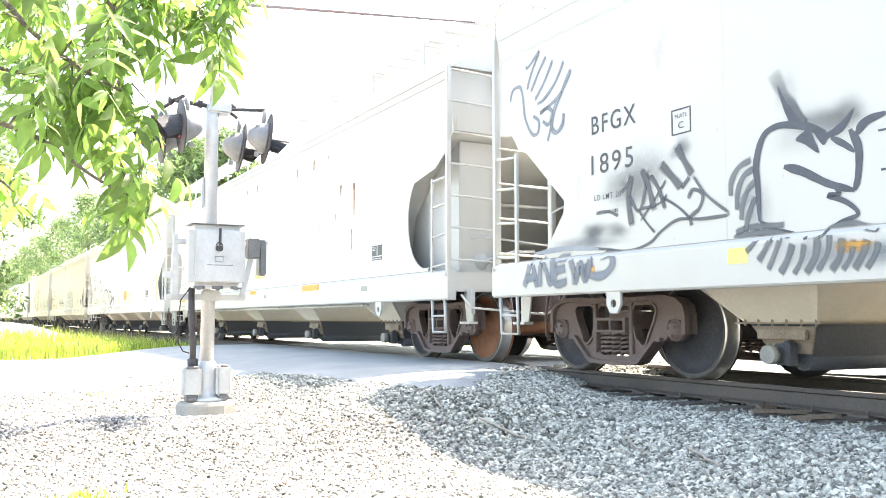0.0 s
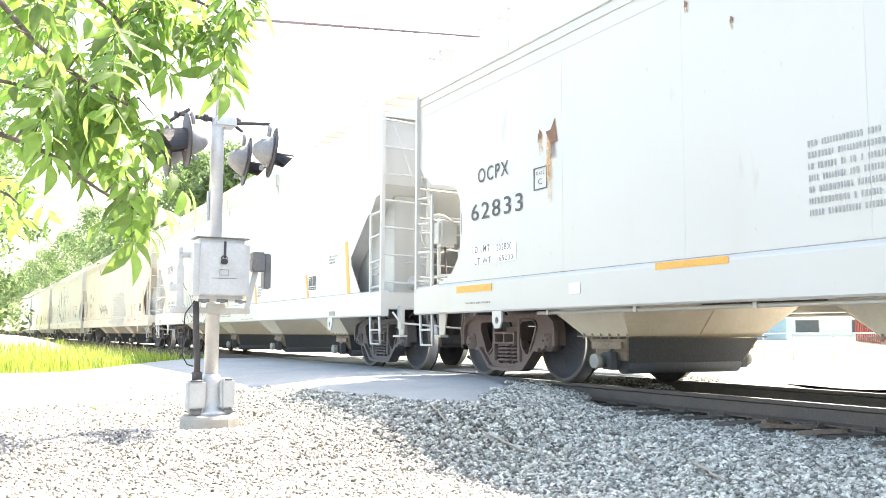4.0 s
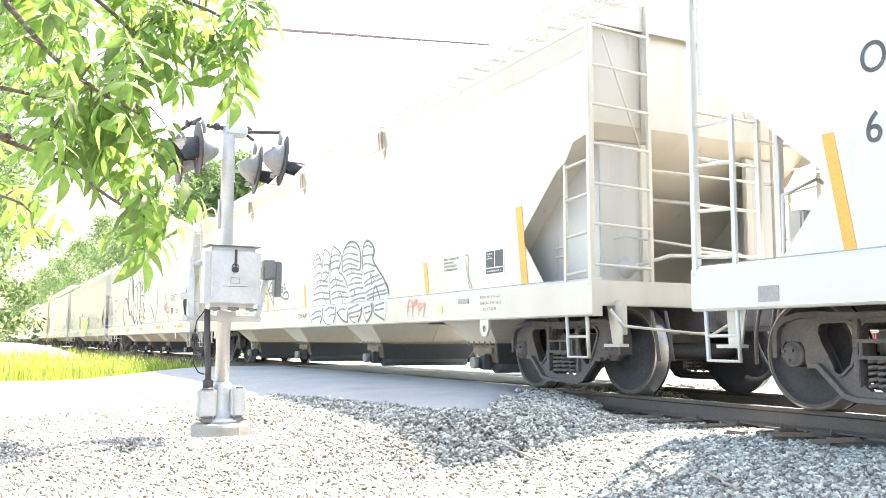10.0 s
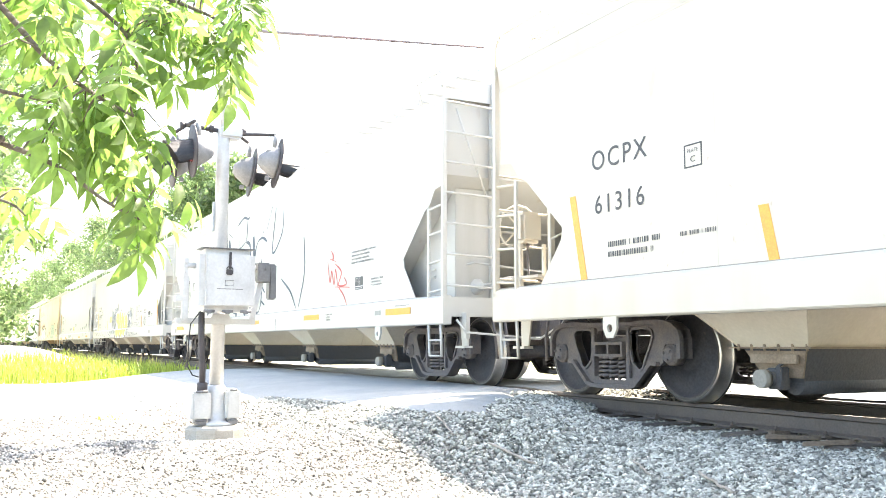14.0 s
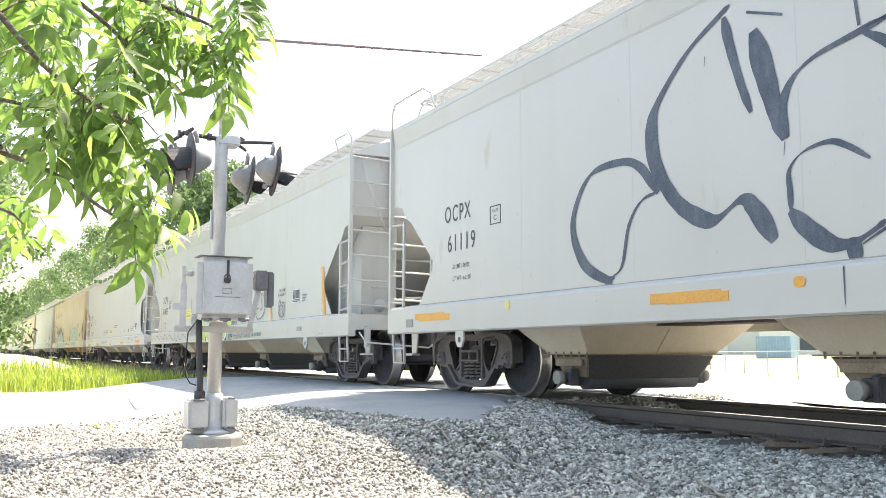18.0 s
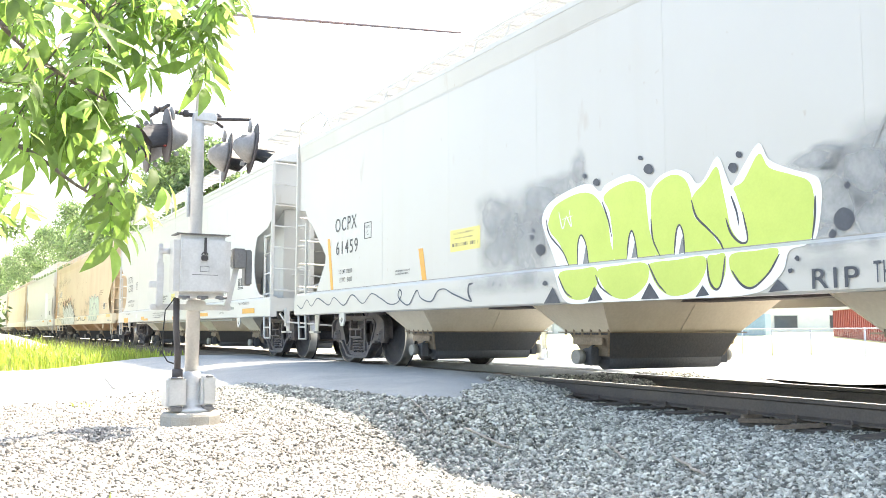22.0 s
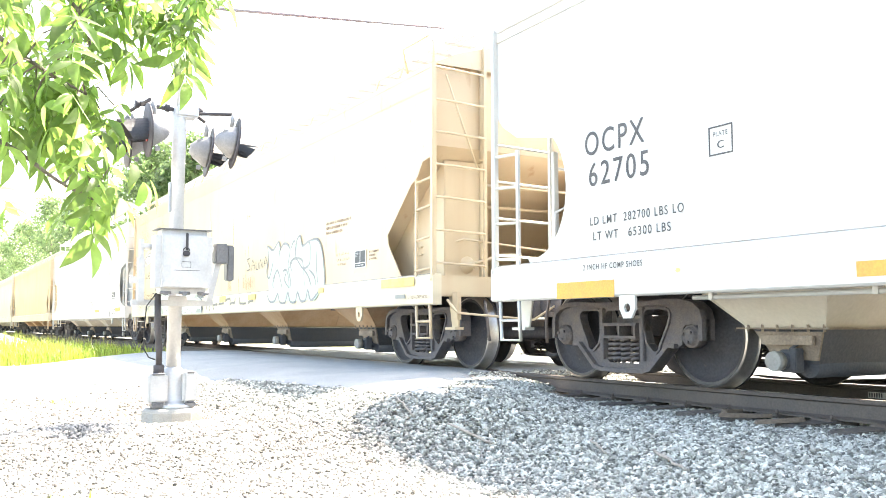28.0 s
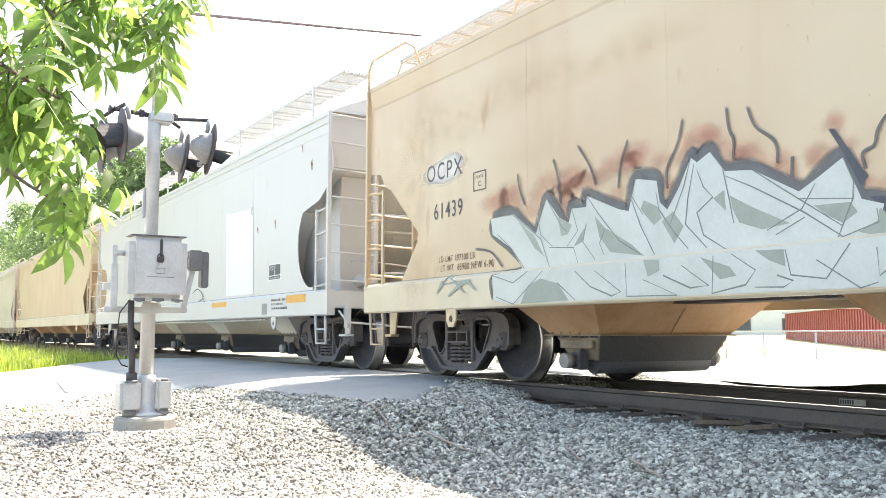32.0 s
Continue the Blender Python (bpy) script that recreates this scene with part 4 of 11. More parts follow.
    box(bm, -(half - 0.70), -(half - 0.74), -1.34, -1.30, SILL1, 1.72)
    box(bm, -(half - 0.70), -(half - 0.74), -1.02, -0.98, SILL1, 1.72)
    part("brake_platform", bm, PAINT, car)
    # brake cylinder and its rod on the leading end
    bm = bmesh.new()
    lathe(bm, [(0.0, -0.18), (0.115, -0.18), (0.125, -0.15), (0.125, 0.02), (0.09, 0.08), (0.055, 0.13), (0.045, 0.22), (0.0, 0.22)], "Y", 18)
    c = part("brake_cylinder", tidy(bm), PAINT, car, "cone-ended brake cylinder on the end deck")
    c.matrix_basis = pose(half - 0.98, -0.98, 1.31, 0, 0, -90)
    bm = bmesh.new()
    pipe(bm, [(half - 0.9, -0.98, 1.31), (half - 0.72, -0.95, 1.33), (half - 0.6, -0.7, 1.42), (half - 0.66, -0.35, 1.44)], 0.022, 6)
    part("brake_rod", bm, PAINT, car)
    bm = bmesh.new()
    pipe(bm, [(half - 1.7, -1.25, 1.16), (half - 1.6, -1.25, 1.28), (half - 1.2, -1.2, 1.58), (half - 0.8, -1.1, 1.62), (half - 0.7, -0.4, 1.55), (half - 0.72, 0.4, 1.5)], 0.015, 6)
    part("air_pipe", bm, PAINT, car)
    for e in (-1, 1):
        bm = bmesh.new()
        rod(bm, (e * (half - 0.69), -0.88, 2.30), (e * (half - 0.69), 0.88, 2.30), 0.017, 6)
        part("end_handrail", bm, PAINT, car)
        if kind == "angle":
            bm = bmesh.new()
            rod(bm, (e * (half - 0.74), -0.86, 2.62), (e * (half - 0.74), -0.86, EAVE + 0.30), 0.047, 14)
            part("vent_pipe", bm, PAINT, car)
            bm = bmesh.new()
            rod(bm, (e * (half - 0.66), -1.45, EAVE - 0.1), (e * (half - 0.66), -1.0, 2.5), 0.012, 6)
            part("tie_rod", bm, PAINT, car)
        # hanging hoses at the side of the coupler
        for y in (-0.9, -0.72):
            bm = bmesh.new()
            pipe(bm, [(e * (half - 0.66), y, 0.86), (e * (half - 0.6), y, 0.62), (e * (half - 0.58), y + 0.02, 0.36)], 0.018, 6)
            part("release_rod", bm, STEEL, car)
    # centre sill
    bm = bmesh.new()
    box(bm, -(half - 3.2), half - 3.2, -0.2, 0.2, 0.84, 1.05)
    part("centre_sill", bm, STEEL, car)
    # hopper bays with their outlet gates
    for x in BAYS:
        b = new("hopper_bay")
        b.parent = car
        b.matrix_basis = pose(x * (length / 19.44), 0, 0)
        bm = bmesh.new()
        rings = []
        for hx, hy, z in ((1.42, 1.56, 1.50), (0.61, 1.22, 0.83), (0.36, 0.93, 0.53)):
            rings.append([bm.verts.new((sx * hx, sy * hy, z)) for sx, sy in ((-1, -1), (1, -1), (1, 1), (-1, 1))])
        for ra, rb in zip(rings, rings[1:]):
            for i in range(4):
                bm.faces.new((ra[i], ra[(i + 1) % 4], rb[(i + 1) % 4], rb[i]))
        part("bay_sheet", tidy(bm), DUSTBOUNCE, b, "dusty beige hopper sheet, lightened for light off the ground")
        # welds up the near corners and down the slope
        for sx in (-1, 1):
            bm = bmesh.new()
            rod(bm, (sx * 0.612, -1.222, 0.83), (sx * 0.362, -0.932, 0.53), 0.010, 5)
            part("corner_weld", bm, DUSTBOUNCE, b)
        bm = bmesh.new()
        rod(bm, (0.60, 0.02, 0.815), (0.372, 0.02, 0.54), 0.009, 5)
        part("slope_weld", bm, DUSTBOUNCE, b)
        bm = bmesh.new()
        box(bm, -0.47, 0.42, -0.97, 0.97, 0.518, 0.532)
        part("bay_flange", bm, GRIMEBROWN, b, "rust-brown bolted flange")
        for i in range(6):
            bm = bmesh.new()
            rod(bm, (-0.36 + i * 0.145, -0.95, 0.50), (-0.36 + i * 0.145, -0.95, 0.556), 0.012, 6)
            part("flange_bolt", bm, GRIMEBROWN, b)
        bm = bmesh.new()
        rings = []
        for hx, hy, z in ((0.34, 0.91, 0.516), (0.19, 0.80, 0.24), (0.12, 0.78, 0.17)):
            rings.append([bm.verts.new((sx * hx, sy * hy, z)) for sx, sy in ((-1, -1), (1, -1), (1, 1), (-1, 1))])
        for ra, rb in zip(rings, rings[1:]):
            for i in range(4):
                bm.faces.new((ra[i], ra[(i + 1) % 4], rb[(i + 1) % 4], rb[i]))
        bm.faces.new(rings[-1])
        part("outlet_gate", tidy(bm), GATE, b, "dirty grey outlet gate")
        for e in (-1, 1):
            bm = bmesh.new()
            vs = [bm.verts.new((x2, e * (0.925 - 0.11 * (0.50 - z) / 0.276), z)) for x2, z in ((-0.31, 0.50), (0.33, 0.50), (0.21, 0.275), (-0.19, 0.275))]
            ws = [bm.verts.new((v.co.x, v.co.y - e * 0.02, v.co.z)) for v in vs]
            bm.faces.new(vs)
            bm.faces.new(ws[::-1])
            for i in range(4):
                bm.faces.new((vs[i], ws[i], ws[(i + 1) % 4], vs[(i + 1) % 4]))
            part("gate_cheek", tidy(bm), GRIMEBROWN, b, "brown stained cheek plate of the gate")
            bm = bmesh.new()
            box(bm, -0.24, 0.26, e * 0.93 - 0.02, e * 0.93 + 0.012, 0.395, 0.47, 0.006)
            part("gate_rack", bm, GRIMEBROWN, b)
        # slide tube across the bottom
        bm = bmesh.new()
        rod(bm, (0.10, -0.80, 0.235), (0.10, 0.80, 0.235), 0.10, 16)
        part("outlet_tube", bm, GATE, b)
        bm = bmesh.new()
        rod(bm, (0, -1.02, 0.27), (0, 1.02, 0.27), 0.065, 14)
        for y in (-0.93, 0.93):
            rod(bm, (0, y - 0.03, 0.27), (0, y + 0.03, 0.27), 0.092, 14)
            box(bm, 0.07, 0.13, y - 0.06, y + 0.04, 0.18, 0.37, 0.008)
            rod(bm, (0.03, y, 0.36), (0.12, y * 0.98, 0.42), 0.013, 6)
            rod(bm, (-0.10, y * 1.02, 0.20), (-0.10, y * 1.02, 0.34), 0.011, 6)
        part("outlet_pipe", bm, GATE, b)
        for y in (-1, 1):
            bm = bmesh.new()
            rod(bm, (0, y * 1.02, 0.27), (0, y * 1.10, 0.27), 0.076, 16)
            part("outlet_cap", bm, CAP, b, "grey round outlet cap")
    for x in (-(half - 2.0), half - 2.0):
        make_truck(x, car)
    return car


PAINT = WHITE
JOINT = mat("dark_weld_joint", (0.33, 0.33, 0.31), 0.85, 0.0, (0.22, 0.19, 0.16), 5, 0.6, 0.2, 60, 0.2, stretch=(0.6, 1, 1))
GRIMEBROWN = mat("brown_grimed_steel", (0.30, 0.25, 0.20), 0.85, 0.0, (0.19, 0.15, 0.125), 6, 0.6, 0.3, 50, 0.2)
# beige dust, made paler to stand for light thrown up by the ground
DUSTBOUNCE = mat("dusty_bounce_lit_sheet", (0.76, 0.715, 0.625), 0.75, 0.0, (0.67, 0.62, 0.52), 1.5, 0.5, 0.1, 30, 0.05)
BOARD = mat("weathered_grating", (0.47, 0.47, 0.455), 0.6, 0.0, (0.52, 0.51, 0.48), 3, 0.5, 0.1, 40)
RUSTBOARD = mat("rust_stained_grating", (0.68, 0.66, 0.61), 0.8, 0.0, (0.56, 0.36, 0.22), 0.7, 0.45, 0.2, 40)
EDGEGREY = car_paint("dull_grey_roof_edge", (0.46, 0.465, 0.45), (0.38, 0.37, 0.34), (0.28, 0.17, 0.10), 0.4, 0.4)
EDGEBEIGE = car_paint("dull_beige_roof_edge", (0.47, 0.44, 0.385), (0.38, 0.34, 0.28), (0.28, 0.17, 0.10), 0.5, 0.45)
ENDGREY = car_paint("streaked_grey_end_paint", (0.46, 0.465, 0.455), (0.36, 0.35, 0.32), (0.22, 0.14, 0.09), 0.6, 0.6)
RUSTWHEEL = mat("rust_red_wheel", (0.26, 0.115, 0.06), 0.85, 0.0, (0.17, 0.085, 0.055), 5, 0.6, 0.3, 60, 0.2)
GATE = mat("grimy_outlet_steel", (0.072, 0.08, 0.098), 0.7, 0.0, (0.075, 0.078, 0.088), 3, 0.6, 0.3, 40, 0.2)
CAP = mat("grey_cap_paint", (0.33, 0.33, 0.31), 0.6, 0.0, (0.24, 0.24, 0.23), 6, 0.5, 0.1, 40)


def roll(t):
    """How far the train has rolled after t seconds."""
    return 4.0 * t + 0.0041 * t * t


# middles of the cars along the track at the start
MIDDLES = [0.54, -18.18, -36.93, -56.47, -75.88, -95.59, -114.58, -133.51, -152.34]
while len(MIDDLES) < 17:
    MIDDLES.append(MIDDLES[-1] - (18.95 if len(MIDDLES) in (9, 13, 14) else 19.42))
LOOKS = [("angle", GREY, "pale grey covered hopper car with dark scrawled graffiti"),
         ("round", GREY, "pale grey covered hopper car with rust runs on its side"),
         ("angle", WHITE, "white covered hopper car with outlined letter graffiti"),
         ("angle", BEIGE, "grimy off-white covered hopper car with grey and black graffiti"),
         ("angle", GREY, "pale grey covered hopper car with large black outline graffiti"),
         ("angle", GREY, "pale grey covered hopper car with lime green graffiti"),
         ("round", WHITE, "clean white covered hopper car with black lettering"),
         ("angle", TAN, "rusty tan covered hopper car with mint and white graffiti"),
         ("round", WHITE, "white covered hopper car with slatted running boards"),
         ("angle", TAN, "rusty tan covered hopper car"),
         ("angle", BEIGE, "grimy off-white covered hopper car"),
         ("angle", BEIGE, "grimy off-white covered hopper car"),
         ("angle", TAN, "rusty tan covered hopper car"),
         ("round", WHITE, "white covered hopper car"),
         ("angle", BEIGE, "grimy off-white covered hopper car"),
         ("angle", BROWN, "brown covered hopper car"),
         ("angle", TAN, "rusty tan covered hopper car")]
PROTO = {"angle": make_car("angle", 19.44), "round": make_car("round", 18.4)}
CARS = []
used = set()
for i, (kind, paint, label) in enumerate(LOOKS):
    c = MIDDLES[i]
    m = on_track(c)
    if kind in used:
        car = copy_thing(PROTO[kind], m)
    else:
        car = PROTO[kind]
        car.matrix_basis = m
        used.add(kind)
    car["label"] = label
    CARS.append((car, c, kind))
for (car, c, kind), (_, paint, _) in zip(CARS, LOOKS):
    for o in car.children_recursive:
        if o.type == "MESH" and o.data.materials[0] == PAINT and paint != PAINT:
            o.material_slots[0].link = "OBJECT"
            o.material_slots[0].material = paint
# greyer paint on the recessed end plates and brake gear of the pale cars
for (car, c, kind), (_, paint, _) in zip(CARS, LOOKS):
    if paint in (WHITE, GREY, BEIGE):
        for o in car.children_recursive:
            if o.name.startswith(("end_gusset", "end_plate", "brake_cylinder", "brake_rod", "air_pipe", "cross_bar")):
                o.material_slots[0].link = "OBJECT"
                o.material_slots[0].material = ENDGREY
for (car, c, kind), (_, paint, _) in zip(CARS, LOOKS):
    for o in car.children_recursive:
        if o.name.startswith("roof_edge") and paint in (WHITE, GREY, BEIGE):
            o.material_slots[0].link = "OBJECT"
            o.material_slots[0].material = EDGEBEIGE if paint == BEIGE else EDGEGREY
# rust on the running boards of one car
for o in CARS[2][0].children_recursive:
    if o.name.startswith("running_board"):
        o.material_slots[0].link = "OBJECT"
        o.material_slots[0].material = RUSTBOARD
# only two of the cars show their hand brake gear
for k, (car, c, kind) in enumerate(CARS):
    if k not in (1, 3):
        for o in car.children_recursive:
            if o.name.startswith(("brake_wheel", "brake_gear_box", "brake_chain", "brake_platform")):
                bpy.data.objects.remove(o)
# rust-brown trucks under the first two cars, paler sills on the tan ones
RUSTSTEEL = mat("rust_brown_truck_steel", (0.165, 0.122, 0.112), 0.8, 0.0, (0.15, 0.12, 0.115), 5, 0.6, 0.4, 50, 0.2)
TANBAY = mat("rusty_tan_bay_sheet", (0.60, 0.43, 0.28), 0.75, 0.0, (0.46, 0.27, 0.14), 1.2, 0.5, 0.1, 30, 0.06)
TANSILL = car_paint("pale_tan_sill_paint", (0.61, 0.55, 0.42), (0.50, 0.42, 0.29), (0.36, 0.18, 0.08), 0.5, 0.4)
for k, (car, c, kind) in enumerate(CARS):
    tan = LOOKS[k][1] == TAN
    for o in car.children_recursive:
        if o.type == "MESH" and o.material_slots:
            m = o.material_slots[0].material
            swap = RUSTSTEEL if m == STEEL and k < 2 else TANSILL if m == TAN and o.name.startswith("side_sill") else TANBAY if m == DUSTBOUNCE and tan else None
            if swap:
                o.material_slots[0].link = "OBJECT"
                o.material_slots[0].material = swap
# freshly rusted wheels at one coupling
for k, x in ((1, 1),):
    for o in CARS[k][0].children_recursive:
        if o.name.startswith("wheelset") and o.location.x * x > 0 and o.parent.location.x * x > 0:
            o.material_slots[0].link = "OBJECT"
            o.material_slots[0].material = RUSTWHEEL


# ---- lettering, strips, stencils and spray paint on the near sides; places from the middle of the car and above the rail ----
SPRAY = mat("black_spray_paint", (0.05, 0.058, 0.075), 0.55, 0.0, (0.08, 0.09, 0.11), 6, 0.6)
BRUSH = mat("blue_black_roller_paint", (0.05, 0.068, 0.10), 0.6, 0.0, (0.13, 0.155, 0.19), 5, 0.55, fine=0.25, stretch=(1, 1, 0.35))
BLUESPRAY = mat("blue_grey_spray", (0.21, 0.235, 0.27), 0.55, 0.0, (0.33, 0.355, 0.39), 4, 0.5, fine=0.03)
LIME = mat("lime_spray_paint", (0.52, 0.63, 0.14), 0.5, 0.0, (0.46, 0.58, 0.12), 3, 0.5, fine=0.03)
MINT = mat("mint_spray_paint", (0.415, 0.53, 0.42), 0.5, 0.0, (0.50, 0.53, 0.405), 2, 0.5, fine=0.03)
SILVER = mat("silver_spray_paint", (0.52, 0.56, 0.545), 0.4, 0.15, (0.43, 0.475, 0.455), 3, 0.5, fine=0.03)
OLIVE = mat("grey_green_spray_paint", (0.27, 0.31, 0.275), 0.5, 0.0, (0.34, 0.38, 0.34), 3, 0.5, fine=0.03)
REDSPRAY = mat("red_spray_paint", (0.55, 0.10, 0.10), 0.5, 0.0, (0.5, 0.14, 0.12), 3, 0.5)
PINK = mat("faded_red_spray", (0.62, 0.28, 0.20), 0.6, 0.0, (0.66, 0.40, 0.28), 3, 0.6)
WHITESPRAY = mat("white_spray_paint", (0.80, 0.82, 0.82), 0.5, 0.0, (0.74, 0.76, 0.76), 3, 0.5, fine=0.03)
GREYSPRAY = mat("pale_grey_spray_paint", (0.565, 0.55, 0.525), 0.5, 0.0, (0.53, 0.515, 0.49), 3, 0.5)
STRAPGREY = mat("dirty_grey_strap", (0.38, 0.385, 0.38), 0.7, 0.0, (0.28, 0.285, 0.28), 6, 0.5)
FADEDTAPE = mat("faded_yellow_tape", (0.70, 0.48, 0.14), 0.5, 0.0, (0.66, 0.52, 0.24), 6, 0.5)
OLDRUST = mat("brown_rust_on_strap", (0.33, 0.20, 0.15), 0.8, 0.0, (0.46, 0.37, 0.29), 6, 0.6, 0.2, 60, 0.2)
RUSTDARK = mat("dark_rust_patch", (0.16, 0.09, 0.06), 0.85, 0.0, (0.25, 0.14, 0.09), 12, 0.5)
NOTICE = mat("yellow_notice_board", (0.74, 0.66, 0.20), 0.6, 0.0, (0.66, 0.58, 0.26), 4, 0.5, fine=0.03)
SLATE = mat("dark_stencil_panel", (0.05, 0.055, 0.065), 0.5, 0.0, (0.08, 0.085, 0.09), 8, 0.5)
PLATEGREY = mat("grey_card_holder", (0.30, 0.31, 0.31), 0.5, 0.4, (0.24, 0.25, 0.25), 6, 0.5)
CHALK = mat("white_patch_paint", (0.74, 0.75, 0.74), 0.6, 0.0, (0.68, 0.69, 0.68), 5, 0.5)
PENLINE = mat("grey_green_paint_line", (0.17, 0.195, 0.185), 0.6, 0.0, (0.24, 0.265, 0.25), 6, 0.5)
PENGREY = mat("grey_paint_pen", (0.20, 0.205, 0.21), 0.6, 0.0, (0.28, 0.285, 0.29), 6, 0.5)
LAYER = [0, 0]
ON = None


def skin(z):
    """How far the near face stands out at a height: the sill is proud of the side sheet."""
    return -(SIDE + 0.053) if z < SILL1 + 0.004 else -(SIDE + 0.003)


def lift():
    """Each new field of paint lies over the one before it."""
    LAYER[0] += 1
    return 0.0008 + 0.00012 * LAYER[0]


def over():
    """A line over the newest field."""
    LAYER[1] = (LAYER[1] + 1) % 3
    return 0.00085 + 0.00012 * LAYER[0] + 0.00002 * LAYER[1]


def mark(i):
    LAYER[0] = 0
    return CARS[i][0]


def flat(name, verts, faces, m, label=""):
    me = bpy.data.meshes.new(name)
    me.from_pydata(verts, [], faces)
    me.materials.append(m)
    ob = new(name, me)
    ob.parent = ON
    if label:
        ob["label"] = label
    return ob


def panel(name, x0, x1, z0, z1, m, label=""):
    y = skin((z0 + z1) / 2) - lift()
    bm = bmesh.new()
    box(bm, x0, x1, y, y + 0.0012 + 0.003, z0, z1)
    return part(name, bm, m, ON, label)


def text(body, x0, x1, z, h, m):
    """A line of stencilled letters from x0 to x1, standing on z, h high."""
    cu = bpy.data.curves.new("line", "FONT")
    cu.body, cu.size, cu.resolution_u, cu.space_character, cu.offset = body, 1.0, 5, 1.22, 0.005
    tmp = new("line", cu)
    me = bpy.data.meshes.new_from_object(tmp)
    bpy.data.objects.remove(tmp)
    bpy.data.curves.remove(cu)
    n = len(me.vertices)
    co = np.empty(n * 3)
    me.vertices.foreach_get("co", co)
    co = co.reshape(-1, 3)
    lo, hi = co.min(0), co.max(0)
    y = skin(z + h / 2) - over()
    out = np.stack([x0 + (co[:, 0] - lo[0]) / (hi[0] - lo[0]) * (x1 - x0), np.full(n, y), z + (co[:, 1] - lo[1]) / (hi[1] - lo[1]) * h], 1)
    me.vertices.foreach_set("co", out.reshape(-1))
    me.materials.clear()
    me.materials.append(m)
    me.name = "lettering"
    ob = new("lettering", me)
    ob.parent = ON
    return ob


def bars(x0, x1, z0, z1, lines, m):
    """Small print: lines of short bars."""
    rng = random.Random(int(x0 * 100) + lines)
    verts, faces = [], []
    y = skin((z0 + z1) / 2) - over()
    step = (z1 - z0) / lines
    for k in range(lines):
        za = z1 - step * (k + 0.80)
        zb = z1 - step * (k + 0.26)
        x = x0
        end = x1 if k == 0 else x0 + (x1 - x0) * rng.uniform(0.65, 1.0)
        while x < end - 0.02:
            w = min(rng.choice((0.1, 0.14, 0.18, 0.22)) * step, end - x)
            i = len(verts)
            verts += [(x, y, za), (x + w, y, za), (x + w, y, zb), (x, y, zb)]
            faces.append((i, i + 1, i + 2, i + 3))
            x += w + step * (0.5 if rng.random() < 0.12 else 0.16)
    return tagged(flat("small_print", verts, faces, m), kind="stuff")


def smooth_line(pts, closed, n=6):
    p = [Vector((x, z)) for x, z in pts]
    if len(p) == 2:
        return p
    p = [p[-1]] + p + [p[0], p[1]] if closed else [2 * p[0] - p[1]] + p + [2 * p[-1] - p[-2]]
    out = []
    for i in range(1, len(p) - 2):
        a, b, c, d = p[i - 1], p[i], p[i + 1], p[i + 2]
        for k in range(n):
            t = k / n
            out.append(0.5 * ((2 * b) + (c - a) * t + (2 * a - 5 * b + 4 * c - d) * t * t + (3 * b - a - 3 * c + d) * t ** 3))
    out.append(p[-2])
    return out


def spray(pts, width, m, closed=False, nib=None, sharp=False):
    """A line of paint of a given width with a slightly uneven edge; a flat nib (its angle) makes it thick and thin."""
    line = [Vector(p) for p in (pts + pts[:1] if closed else pts)] if sharp else smooth_line(pts, closed)
    k = over()
    verts, faces = [], []
    for i, p in enumerate(line):
        d = line[min(i + 1, len(line) - 1)] - line[max(i - 1, 0)]
        if d.length < 1e-6:
            d = Vector((1, 0))
        nrm = Vector((-d.y, d.x)).normalized()
        w = width * 0.5 * (1 + 0.03 * math.sin(i * 1.7 + len(line)) + 0.14 * math.sin(i * 0.31 + 3 * len(line)))
        if nib is not None:
            w *= 0.28 + 1.0 * abs(math.sin(math.atan2(d.y, d.x) - nib))
        if not closed:
            w *= min(1.0, 0.45 + 0.2 * min(i, len(line) - 1 - i))
        for e in (-1, 1):
            q = p + nrm * w * e
            verts.append((q.x, skin(q.y) - k, q.y))
        if i:
            j = 2 * i
            faces.append((j - 2, j - 1, j + 1, j))
    return flat("graffiti_stroke", verts, faces, m)


def fill(pts, m, sharp=False):
    """A sprayed field inside a smooth outline, bent over the edge of the sill."""
    line = [Vector(p) for p in pts] if sharp else smooth_line(pts, True, 4)[:-1]
    k = lift()
    bm = bmesh.new()
    vs = [bm.verts.new((p.x, 0, p.y)) for p in line]
    es = [bm.edges.new((vs[i], vs[(i + 1) % len(vs)])) for i in range(len(vs))]
    bmesh.ops.triangle_fill(bm, use_beauty=True, edges=es)
    for z in (SILL1 + 0.003, SILL1 + 0.006):
        bmesh.ops.bisect_plane(bm, geom=bm.verts[:] + bm.edges[:] + bm.faces[:], plane_co=(0, 0, z), plane_no=(0, 0, 1))
    for v in bm.verts:
        v.co.y = skin(v.co.z) - k
    return part("graffiti_field", bm, m, ON)


